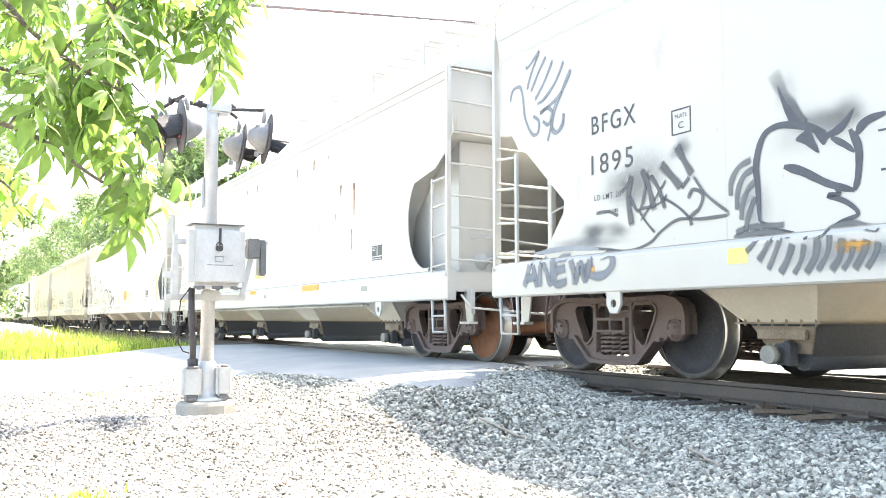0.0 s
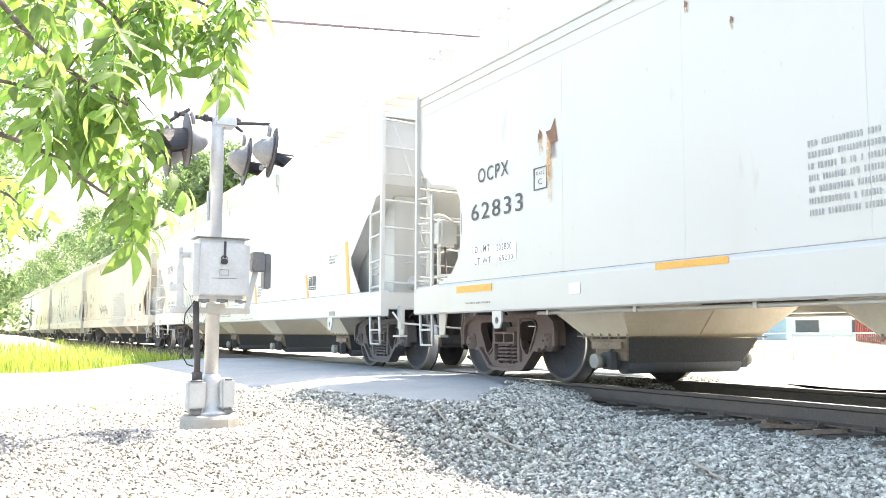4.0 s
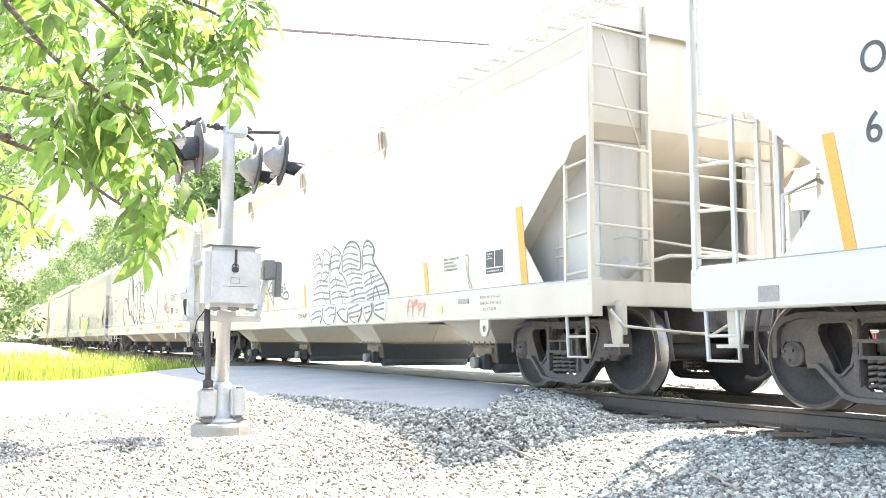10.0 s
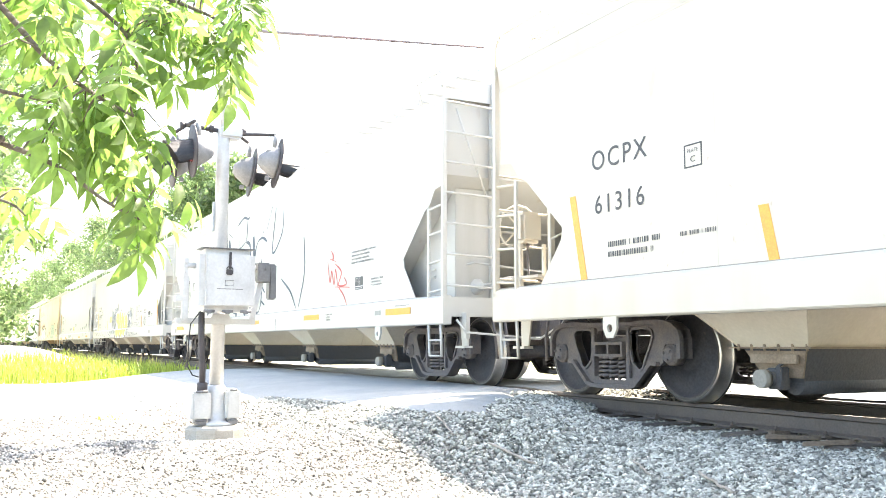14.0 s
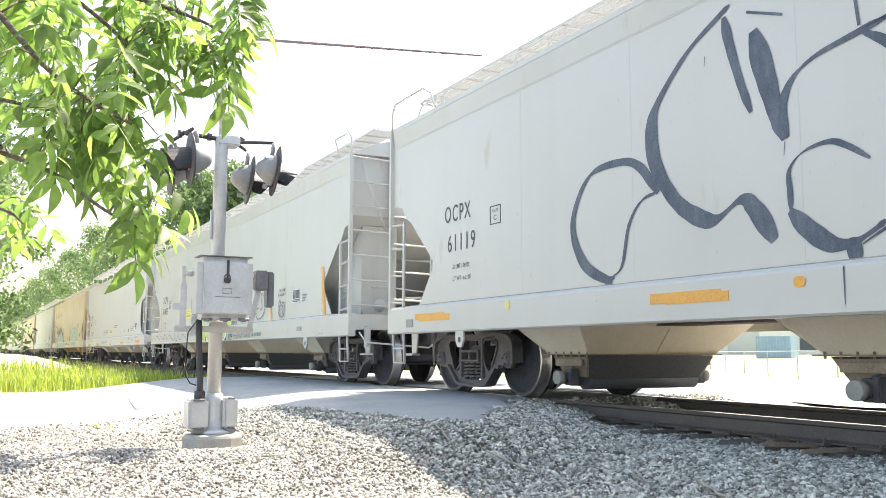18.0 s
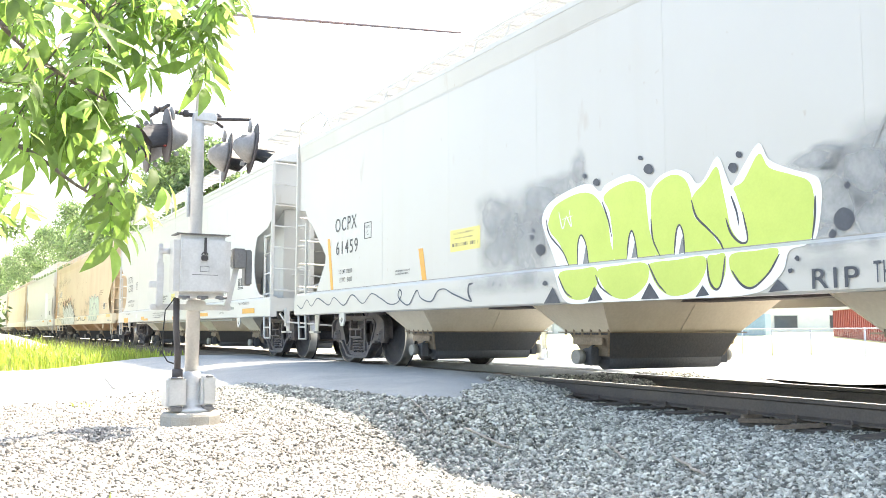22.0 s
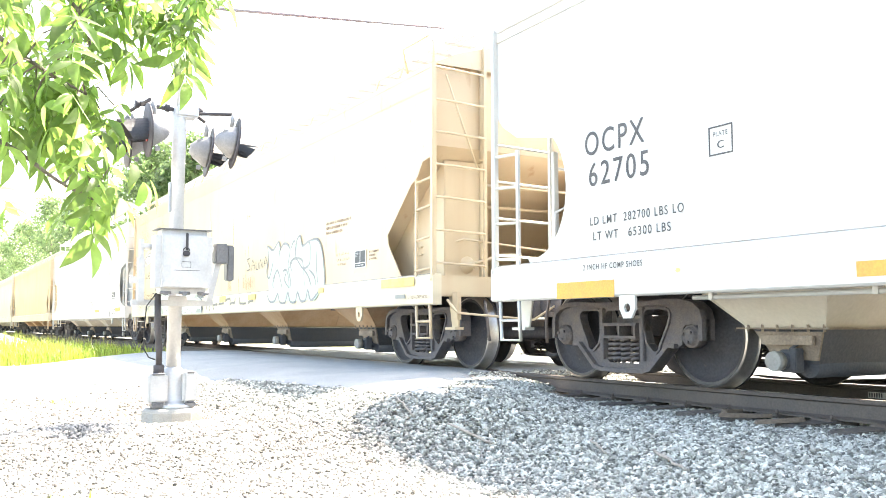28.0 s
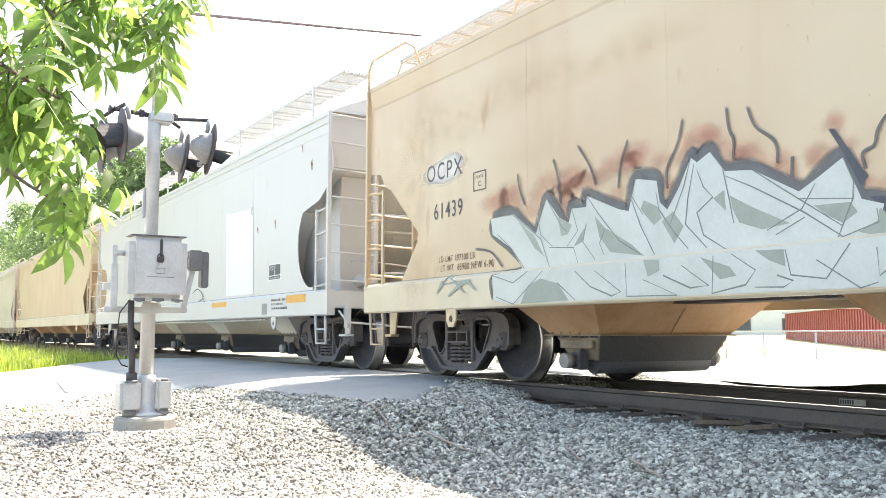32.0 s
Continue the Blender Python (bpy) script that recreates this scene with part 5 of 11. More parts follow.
def thin_paint(name, base, patchy=0.35):
    """Sprayed paint whose coverage is stored in the mesh, from full to none, broken up by grain."""
    m = bpy.data.materials.new(name)
    m.use_nodes = True
    t = m.node_tree
    n, l = t.nodes, t.links
    b = n["Principled BSDF"]
    b.inputs["Base Color"].default_value = (*base, 1)
    b.inputs["Roughness"].default_value = 0.6
    at = n.new("ShaderNodeAttribute")
    at.attribute_name = "cover"
    co = n.new("ShaderNodeTexCoord")
    ns = n.new("ShaderNodeTexNoise")
    ns.inputs["Scale"].default_value, ns.inputs["Detail"].default_value, ns.inputs["Roughness"].default_value = 5.0, 5, 0.6
    l.new(co.outputs["Object"], ns.inputs[0])
    mr = n.new("ShaderNodeMapRange")
    mr.inputs[1].default_value, mr.inputs[2].default_value = 0.35, 0.65
    mr.inputs[3].default_value, mr.inputs[4].default_value = 1 - patchy, 1
    l.new(ns.outputs[0], mr.inputs[0])
    mu = n.new("ShaderNodeMath")
    mu.operation, mu.use_clamp = "MULTIPLY", True
    l.new(at.outputs["Fac"], mu.inputs[0])
    l.new(mr.outputs[0], mu.inputs[1])
    clear = n.new("ShaderNodeBsdfTransparent")
    mix = n.new("ShaderNodeMixShader")
    l.new(mu.outputs[0], mix.inputs[0])
    l.new(clear.outputs[0], mix.inputs[1])
    l.new(b.outputs[0], mix.inputs[2])
    l.new(mix.outputs[0], n["Material Output"].inputs[0])
    return m


SOFTGREY = thin_paint("thin_grey_spray", (0.42, 0.435, 0.44), 0.45)
SOFTBLACK = thin_paint("thin_black_spray", (0.10, 0.105, 0.115), 0.15)
SOFTPINK = thin_paint("thin_faded_red_spray", (0.62, 0.28, 0.20), 0.15)
SOFTORANGE = thin_paint("worn_orange_tape_film", (0.68, 0.36, 0.08), 0.4)
SOFTBROWN = thin_paint("thin_brown_rust", (0.17, 0.10, 0.075), 0.25)
SOFTRUST = thin_paint("thin_orange_rust", (0.66, 0.42, 0.22), 0.6)
SOFTDUSK = thin_paint("thin_brown_grey_spray", (0.25, 0.235, 0.215), 0.5)
SOFTSLATE = thin_paint("thin_slate_spray", (0.13, 0.145, 0.155), 0.25)
RUSTFILM = thin_paint("thin_rust_film", (0.68, 0.50, 0.31), 0.6)
SOFTWHITE = thin_paint("thin_white_patch", (0.66, 0.64, 0.60), 0.2)
SOFTBLUE = thin_paint("thin_blue_grey_spray", (0.19, 0.215, 0.25), 0.30)


def mist(x, z, rx, rz, cover, m, hard=0.0):
    """Overspray: a thin round cloud of paint, full in the middle and fading out, bent over the edge of the sill."""
    k = lift()
    rng = random.Random(int(x * 71 + z * 37))
    f1, f2 = rng.uniform(0, 6), rng.uniform(0, 6)
    bm = bmesh.new()
    rings, last = 6, None
    for j in range(1, rings + 1):
        row = []
        for i in range(24):
            w = i * math.pi / 12
            r = j / rings * (1 + 0.12 * math.sin(2 * w + f1) + 0.10 * math.sin(3 * w + f2) + 0.05 * math.sin(7 * w + f1))
            v = bm.verts.new((x + rx * r * math.cos(w), 0, z + rz * r * math.sin(w)))
            row.append((v, j / rings))
        if last is None:
            bm.faces.new([v for v, q in row])
        else:
            for i in range(24):
                bm.faces.new((last[i][0], last[(i + 1) % 24][0], row[(i + 1) % 24][0], row[i][0]))
        last = row
    lay = bm.verts.layers.float.new("cover")
    bm.verts.index_update()
    for v in bm.verts:
        q = (v.index // 24 + 1) / rings
        q = min(1.0, max(0.0, (1 - q) / (1 - hard + 1e-6)))
        v[lay] = cover * q * q * (3 - 2 * q)
    for h in (SILL1 + 0.003, SILL1 + 0.006):
        bmesh.ops.bisect_plane(bm, geom=bm.verts[:] + bm.edges[:] + bm.faces[:], plane_co=(0, 0, h), plane_no=(0, 0, 1))
    for v in bm.verts:
        v.co.y = skin(v.co.z) - k
    return part("spray_mist", bm, m, ON)


def soft(pts, width, m, fade=0.0):
    """A line from a can held away from the sheet: full in the middle, soft at its edges; fade thins out its start."""
    line = smooth_line(pts, False)
    k = over()
    bm = bmesh.new()
    lay = bm.verts.layers.float.new("cover")
    last = None
    for i, p in enumerate(line):
        d = line[min(i + 1, len(line) - 1)] - line[max(i - 1, 0)]
        if d.length < 1e-6:
            d = Vector((1, 0))
        nrm = Vector((-d.y, d.x)).normalized()
        u = i / max(1, len(line) - 1)
        full = 1 if fade == 0 else min(1.0, 0.25 + u / fade)
        w = width * (0.5 + 0.35 * (1 - full)) * (1 + 0.1 * math.sin(i * 0.7 + len(line)))
        row = []
        for e, c in ((-1.45, 0), (-0.75, 0.85), (0, 1), (0.75, 0.85), (1.45, 0)):
            q = p + nrm * w * e
            v = bm.verts.new((q.x, skin(q.y) - k, q.y))
            v[lay] = c * full * (0.0 if i in (0, len(line) - 1) and len(line) > 3 else 1.0)
            row.append(v)
        if last:
            for j in range(4):
                bm.faces.new((last[j], last[j + 1], row[j + 1], row[j]))
        last = row
    return part("graffiti_stroke", bm, m, ON)


def slant(xt, zt, xb, zb, wd):
    """A leaning strip of reflector tape."""
    y = skin((zt + zb) / 2) - lift()
    verts = [(x + s * wd / 2, y + d, z) for d in (0, 0.004) for x, z in ((xb, zb), (xt, zt)) for s in (-1, 1)]
    faces = [(0, 1, 3, 2), (4, 6, 7, 5), (0, 4, 5, 1), (2, 3, 7, 6), (0, 2, 6, 4), (1, 5, 7, 3)]
    return flat("reflector_strip", verts, faces, YELLOW, "orange-yellow reflector strip")


def plate_mark(x0, x1, z0, z1):
    """A clearance mark: a thin frame with a letter in it."""
    t = 0.012
    for a, b, c, d in ((x0, x1, z0, z0 + t), (x0, x1, z1 - t, z1), (x0, x0 + t, z0 + t, z1 - t), (x1 - t, x1, z0 + t, z1 - t)):
        panel("mark_frame", a, b, c, d, LETTER)
    w, h = x1 - x0, z1 - z0
    text("C", x0 + w * 0.36, x1 - w * 0.36, z0 + h * 0.22, h * 0.26, LETTER)
    text("PLATE", x0 + w * 0.2, x1 - w * 0.2, z0 + h * 0.64, h * 0.16, LETTER)


def roof_straps(m, forked):
    """Straps folded over the edge of the roof, each ending in a point on the side sheet."""
    for x in (-3.78, 0.04, 3.88):
        for x0, x1 in ((x - 0.13, x - 0.08), (x - 0.03, x + 0.05)) if forked else ((x - 0.025, x + 0.025),):
            bm = bmesh.new()
            a = [bm.verts.new((px, -SIDE - py, pz)) for px, py, pz in ((x0 - 0.02, 0.060, 3.73), (x1 - 0.02, 0.060, 3.73), (x1, 0.058, 3.58), (x1 + 0.01, 0.056, 3.44), (x0 + 0.02, 0.056, 3.44), (x0, 0.058, 3.58))]
            f = bm.faces.new(a[::-1])
            bmesh.ops.solidify(bm, geom=[f], thickness=0.012)
            part("roof_strap", tidy(bm), m, ON)
        bm = bmesh.new()
        a = [bm.verts.new(v) for v in ((x - 0.06, -SIDE - 0.02, 3.43), (x + 0.05, -SIDE - 0.02, 3.43), (x + 0.03, -SIDE - 0.012, 3.37), (x - 0.01, -SIDE - 0.008, 3.28), (x - 0.03, -SIDE - 0.012, 3.36))]
        f = bm.faces.new(a[::-1])
        bmesh.ops.solidify(bm, geom=[f], thickness=0.006)
        part("strap_end", tidy(bm), m, ON)


def stencil_block(x0, x1, z0, z1):
    """The dark lubrication stencil: two upper fields and a strip below, on white."""
    w, h = x1 - x0, z1 - z0
    panel("stencil_backing", x0, x1, z0, z1, CHALK, "white stencil backing")
    for a, b, c, d in ((0.04, 0.49, 0.30, 0.96), (0.53, 0.96, 0.30, 0.96), (0.04, 0.96, 0.04, 0.25)):
        panel("stencil_field", x0 + w * a, x0 + w * b, z0 + h * c, z0 + h * d, SLATE, "dark stencil field")
    bars(x0 + w * 0.1, x0 + w * 0.44, z0 + h * 0.62, z0 + h * 0.9, 3, CHALK)
    bars(x0 + w * 0.1, x0 + w * 0.9, z0 + h * 0.09, z0 + h * 0.2, 1, CHALK)


def rust_run(x, z, size, run):
    """A chipped patch with thin runs of rust fading out under it."""
    rng = random.Random(int(x * 53 + z * 97))
    for j in range(3):
        xx = x + size * rng.uniform(-0.28, 0.28)
        end = z - run * rng.uniform(0.8, 1.5)
        soft([(xx + 0.01, end), (xx + rng.uniform(-0.005, 0.005), (z + end) / 2), (xx, z)], size * rng.uniform(0.14, 0.26), SOFTRUST, 1.1)
    xx = x + size * rng.uniform(-0.15, 0.15)
    soft([(xx, z - run * 0.5), (xx, z - run * 0.2), (xx, z)], size * 0.3, SOFTBROWN, 0.9)
    pts = []
    for i in range(11):
        a = 2 * math.pi * i / 11
        r = size * rng.uniform(0.2, 0.55)
        pts.append((x + r * 0.8 * math.cos(a), z + r * 1.15 * math.sin(a)))
    fill(pts, RUSTDARK, True)


def tape(x0, x1, z0, z1):
    return panel("reflector_strip", x0, x1, z0, z1, YELLOW, "yellow reflector strip")


ON = mark(0)
text("BFGX", -7.31, -6.67, 2.32, 0.181, LETTER)
text("1895", -7.32, -6.71, 1.93, 0.192, LETTER)
plate_mark(-6.21, -5.98, 2.11, 2.33)
text("LD LMT 20", -7.28, -6.89, 1.68, 0.054, LETTER)
bars(-7.25, -6.91, 1.53, 1.59, 1, LETTER)
panel("notice_plate", -5.56, -5.36, 0.98, 1.10, NOTICE, "small yellow plate")
panel("reflector_strip", -7.58, -7.23, 0.98, 1.06, YELLOW, "yellow reflector strip")
panel("reflector_strip", -4.58, -4.37, 1.00, 1.07, YELLOW, "yellow reflector strip")
soft([(-8.77, 2.96), (-8.71, 3.08), (-8.57, 3.09), (-8.51, 2.96), (-8.47, 2.73), (-8.34, 2.53), (-8.23, 2.52), (-8.21, 2.64), (-8.32, 2.72)], 0.032, SOFTBLUE)
soft([(-8.18, 3.4), (-8.4, 3.27), (-8.45, 3.29)], 0.03, SOFTBLUE)
soft([(-8.18, 3.39), (-8.33, 3.21), (-8.43, 3.02)], 0.032, SOFTBLUE)
soft([(-8.06, 3.31), (-8.21, 3.16), (-8.36, 2.98)], 0.032, SOFTBLUE)
soft([(-7.94, 3.24), (-8.09, 3.05), (-8.29, 2.87)], 0.034, SOFTBLUE)
soft([(-7.75, 3.18), (-7.89, 3.0), (-8.1, 2.86), (-8.24, 2.83)], 0.034, SOFTBLUE)
soft([(-7.63, 3.06), (-7.76, 2.9), (-7.92, 2.71), (-7.97, 2.53), (-7.89, 2.46), (-7.79, 2.52), (-7.76, 2.64)], 0.045, SOFTBLUE)
soft([(-7.77, 2.86), (-7.96, 2.78), (-8.18, 2.72), (-8.06, 2.75), (-7.97, 2.69), (-8.03, 2.57), (-8.14, 2.63)], 0.034, SOFTBLUE)
soft([(-7.95, 2.63), (-8.0, 2.51), (-8.05, 2.39)], 0.03, SOFTBLUE)
mist(-4.69, 1.94, 0.35, 0.14, 0.65, SOFTBLACK)
mist(-4.76, 1.90, 0.52, 0.24, 0.35, SOFTGREY)
mist(-4.50, 1.96, 0.22, 0.15, 0.4, SOFTBLACK)
soft([(-5.12, 2.40), (-5.03, 2.22), (-4.93, 2.07), (-4.84, 1.94)], 0.065, SOFTBLACK, 0.95)
mist(-5.00, 2.21, 0.13, 0.21, 0.3, SOFTGREY)
spray([(-5.28, 1.29), (-5.29, 1.56), (-5.30, 1.73), (-5.23, 1.92), (-5.09, 1.98), (-4.87, 1.94), (-4.67, 1.85)], 0.055, SPRAY)
spray([(-4.48, 1.84), (-4.42, 1.70), (-4.43, 1.52), (-4.46, 1.42)], 0.055, SPRAY)
spray([(-5.04, 1.67), (-4.88, 1.61), (-4.66, 1.49), (-4.46, 1.42)], 0.060, SPRAY)
spray([(-4.61, 1.45), (-4.58, 1.41), (-4.67, 1.41), (-4.53, 1.35), (-4.44, 1.26), (-4.56, 1.22), (-4.68, 1.16), (-4.85, 1.12)], 0.035, SPRAY)
spray([(-5.28, 1.29), (-5.12, 1.21), (-4.97, 1.18)], 0.035, SPRAY)
spray([(-4.26, 1.53), (-4.22, 1.53)], 0.035, SPRAY)
spray([(-4.27, 1.79), (-4.21, 1.79)], 0.035, SPRAY)
fill([(-4.93, 1.85), (-4.82, 1.90), (-4.76, 1.80), (-4.74, 1.72), (-4.85, 1.80)], SPRAY)
fill([(-4.78, 1.90), (-4.67, 1.85), (-4.54, 1.91), (-4.44, 1.98), (-4.53, 1.84), (-4.65, 1.81), (-4.70, 1.77)], SPRAY)
fill([(-5.08, 2.28), (-5.02, 2.18), (-4.90, 1.98), (-4.96, 1.96), (-5.03, 2.10)], SPRAY)
spray([(-4.63, 1.81), (-4.52, 1.74), (-4.45, 1.68)], 0.045, SPRAY)
spray([(-4.43, 1.80), (-4.36, 1.87), (-4.21, 1.90)], 0.060, SPRAY)
mist(-4.55, 1.00, 0.85, 0.15, 0.5, SOFTBLUE)
mist(-4.02, 1.00, 0.45, 0.15, 0.5, SOFTBLUE)
mist(-5.33, 1.42, 0.20, 0.30, 0.45, SOFTBLUE)
soft([(-5.34, 1.77), (-5.47, 1.73), (-5.55, 1.63), (-5.56, 1.51)], 0.045, SOFTSLATE)
soft([(-5.32, 1.7), (-5.43, 1.65), (-5.49, 1.53), (-5.5, 1.39)], 0.045, SOFTSLATE)
soft([(-5.31, 1.6), (-5.39, 1.54), (-5.44, 1.44), (-5.46, 1.31)], 0.045, SOFTSLATE)
soft([(-5.31, 1.48), (-5.35, 1.42), (-5.39, 1.33), (-5.42, 1.22)], 0.045, SOFTSLATE)
soft([(-5.52, 1.22), (-5.41, 1.25), (-5.24, 1.25), (-5.04, 1.24)], 0.045, SOFTSLATE)
soft([(-5.55, 1.18), (-5.38, 1.2), (-5.17, 1.2), (-4.95, 1.15)], 0.045, SOFTSLATE)
soft([(-4.74, 1.12), (-4.62, 1.19), (-4.49, 1.2), (-4.35, 1.16), (-4.25, 1.14)], 0.045, SOFTSLATE)
soft([(-5.26, 1.18), (-5.3, 1.12), (-5.38, 1.06)], 0.04, SOFTSLATE)
soft([(-5.12, 1.18), (-5.19, 1.07), (-5.26, 0.98)], 0.052, SOFTSLATE)
soft([(-5.04, 1.16), (-5.1, 1.04), (-5.17, 0.91)], 0.04, SOFTSLATE)
soft([(-4.94, 1.1), (-4.99, 0.98), (-5.06, 0.88)], 0.052, SOFTSLATE)
soft([(-4.84, 1.09), (-4.87, 0.97), (-4.94, 0.87)], 0.04, SOFTSLATE)
soft([(-4.73, 1.12), (-4.75, 0.99), (-4.84, 0.87)], 0.052, SOFTSLATE)
soft([(-4.63, 1.15), (-4.65, 1.01), (-4.74, 0.88)], 0.04, SOFTSLATE)
soft([(-4.53, 1.11), (-4.55, 0.98), (-4.63, 0.88)], 0.052, SOFTSLATE)
soft([(-4.44, 1.09), (-4.47, 0.97), (-4.54, 0.88)], 0.04, SOFTSLATE)
soft([(-4.34, 1.08), (-4.38, 0.98), (-4.45, 0.88)], 0.052, SOFTSLATE)
soft([(-4.26, 1.06), (-4.29, 0.97), (-4.36, 0.88)], 0.04, SOFTSLATE)
mist(-4.44, 1.055, 0.17, 0.045, 0.85, SOFTORANGE)
mist(-6.71, 1.77, 0.50, 0.31, 0.55, SOFTBLACK)
mist(-6.59, 1.88, 0.52, 0.30, 0.35, SOFTGREY)
mist(-6.10, 1.99, 0.16, 0.12, 0.6, SOFTBLACK)
mist(-7.29, 1.38, 0.29, 0.12, 0.75, SOFTBLACK)
mist(-6.95, 1.37, 0.21, 0.11, 0.5, SOFTBLACK)
mist(-7.46, 1.29, 0.80, 0.08, 0.6, SOFTBLUE)
soft([(-6.88, 1.71), (-6.81, 1.76), (-6.72, 1.84)], 0.031, SOFTBLACK)
soft([(-6.73, 1.86), (-6.78, 1.65), (-6.74, 1.38)], 0.062, SOFTBLACK)
soft([(-6.78, 1.68), (-6.63, 1.52), (-6.50, 1.87)], 0.031, SOFTBLACK)
soft([(-6.60, 1.89), (-6.51, 1.72), (-6.44, 1.49)], 0.056, SOFTBLACK)
soft([(-6.49, 1.82), (-6.38, 1.68), (-6.30, 1.49)], 0.037, SOFTBLACK)
soft([(-6.63, 1.42), (-6.42, 1.61), (-6.28, 1.75)], 0.022, SOFTBLACK)
soft([(-6.65, 1.53), (-6.39, 1.55), (-6.27, 1.62)], 0.022, SOFTBLACK)
soft([(-6.36, 1.90), (-6.22, 1.77), (-6.10, 1.65)], 0.068, SOFTBLACK)
soft([(-6.15, 2.02), (-6.06, 1.87), (-5.97, 1.74)], 0.062, SOFTBLACK)
soft([(-5.97, 1.74), (-5.81, 1.55), (-5.57, 1.38)], 0.022, SOFTBLACK)
soft([(-6.10, 1.65), (-6.01, 1.73)], 0.031, SOFTBLACK)
soft([(-6.03, 1.55), (-5.97, 1.62), (-5.86, 1.57), (-5.90, 1.46), (-6.00, 1.40), (-5.99, 1.32)], 0.031, SOFTBLACK)
soft([(-6.39, 1.63), (-6.15, 1.50), (-6.00, 1.38)], 0.022, SOFTBLACK)
soft([(-5.57, 1.37), (-5.89, 1.37), (-6.15, 1.39), (-6.36, 1.31), (-6.51, 1.22), (-6.81, 1.17), (-7.22, 1.22), (-7.86, 1.26)], 0.025, SOFTBLACK)
soft([(-6.65, 1.53), (-6.54, 1.40), (-6.43, 1.30)], 0.022, SOFTBLACK)
soft([(-7.25, 1.56), (-7.08, 1.56), (-6.92, 1.50)], 0.025, SOFTBLACK)
soft([(-8.43, 0.89), (-8.36, 1.03), (-8.29, 1.17), (-8.23, 1.03), (-8.18, 0.88)], 0.075, SOFTBLUE)
soft([(-8.39, 0.98), (-8.20, 1.00)], 0.075, SOFTBLUE)
soft([(-8.14, 0.88), (-8.13, 1.02), (-8.10, 1.16), (-8.02, 1.04), (-7.93, 0.92), (-7.91, 1.19)], 0.075, SOFTBLUE)
soft([(-7.65, 1.17), (-7.85, 1.15), (-7.86, 1.03), (-7.85, 0.91), (-7.65, 0.93)], 0.075, SOFTBLUE)
soft([(-7.85, 1.04), (-7.69, 1.06)], 0.075, SOFTBLUE)
soft([(-7.61, 1.15), (-7.56, 1.03), (-7.53, 0.92), (-7.45, 1.10), (-7.37, 0.93), (-7.32, 1.04), (-7.28, 1.16)], 0.075, SOFTBLUE)
soft([(-7.15, 1.14), (-7.00, 1.16), (-6.96, 1.06), (-7.08, 0.97), (-7.26, 0.97), (-7.42, 1.05)], 0.075, SOFTBLUE)
soft([(-7.53, 1.01), (-7.25, 1.09)], 0.075, SOFTBLUE)
spray([(-8.31, 1.24), (-7.76, 1.26), (-7.22, 1.22)], 0.050, BLUESPRAY)

ON = mark(1)
stencil_block(6.10, 6.51, 1.41, 1.65)
panel("reflector_strip", 3.15, 3.98, 1.05, 1.15, YELLOW, "yellow reflector strip")
panel("reflector_strip", -0.16, 0.27, 1.07, 1.15, YELLOW, "yellow reflector strip")
panel("reflector_strip", -3.79, -2.95, 1.10, 1.16, YELLOW, "yellow reflector strip")
panel("card_holder", 5.84, 6.06, 0.98, 1.05, PLATEGREY, "grey metal card holder")
panel("card_holder", 0.85, 0.96, 0.98, 1.04, PLATEGREY, "grey metal card holder")
panel("notice_board", -0.02, 0.69, 1.39, 1.63, NOTICE, "yellow notice board")
bars(0.03, 0.66, 1.40, 1.53, 3, LETTER)
bars(-2.21, -0.69, 1.37, 1.95, 7, PLATEGREY)
rust_run(5.41, 2.62, 0.16, 0.42)
rust_run(4.84, 2.69, 0.08, 0.17)
rust_run(3.55, 3.31, 0.12, 0.14)
rust_run(2.64, 3.29, 0.09, 0.15)
rust_run(4.62, 2.26, 0.05, 0.12)
rust_run(5.32, 1.93, 0.08, 0.31)
rust_run(0.06, 3.31, 0.1, 0.08)
rust_run(-0.70, 3.31, 0.08, 0.06)
rust_run(-0.96, 2.17, 0.12, 0.16)
rust_run(-5.62, 2.65, 0.12, 0.16)
rust_run(1.08, 2.21, 0.06, 0.12)
rust_run(0.62, 2.19, 0.05, 0.06)
rust_run(0.85, 2.10, 0.05, 0.05)
rust_run(-2.89, 3.05, 0.06, 0.07)
rust_run(-3.40, 3.34, 0.07, 0.06)
rust_run(4.26, 3.29, 0.05, 0.06)
rust_run(3.82, 2.35, 0.02, 0.63)
rust_run(2.22, 2.84, 0.02, 0.56)
text("OCPX", -6.93, -6.25, 2.33, 0.169, LETTER)
text("62833", -7.09, -5.96, 1.89, 0.200, LETTER)
panel("patch", -6.60, -6.10, 1.36, 1.56, CHALK, "white repainted patch")
panel("patch", -7.07, -6.61, 1.36, 1.58, CHALK, "white repainted patch")
text("LD LMT", -7.06, -6.66, 1.50, 0.079, LETTER)
text("LT WT", -7.01, -6.63, 1.36, 0.078, LETTER)
text("202800", -6.51, -6.19, 1.49, 0.074, LETTER)
text("65200", -6.45, -6.16, 1.37, 0.064, LETTER)
plate_mark(-5.74, -5.49, 2.07, 2.31)
panel("reflector_strip", -7.37, -6.54, 1.04, 1.12, YELLOW, "yellow reflector strip")
panel("card_holder", -5.05, -4.87, 0.94, 1.05, CHALK)
bars(-7.16, -6.54, 0.89, 0.93, 1, LETTER)
rust_run(-5.39, 2.62, 0.28, 0.55)

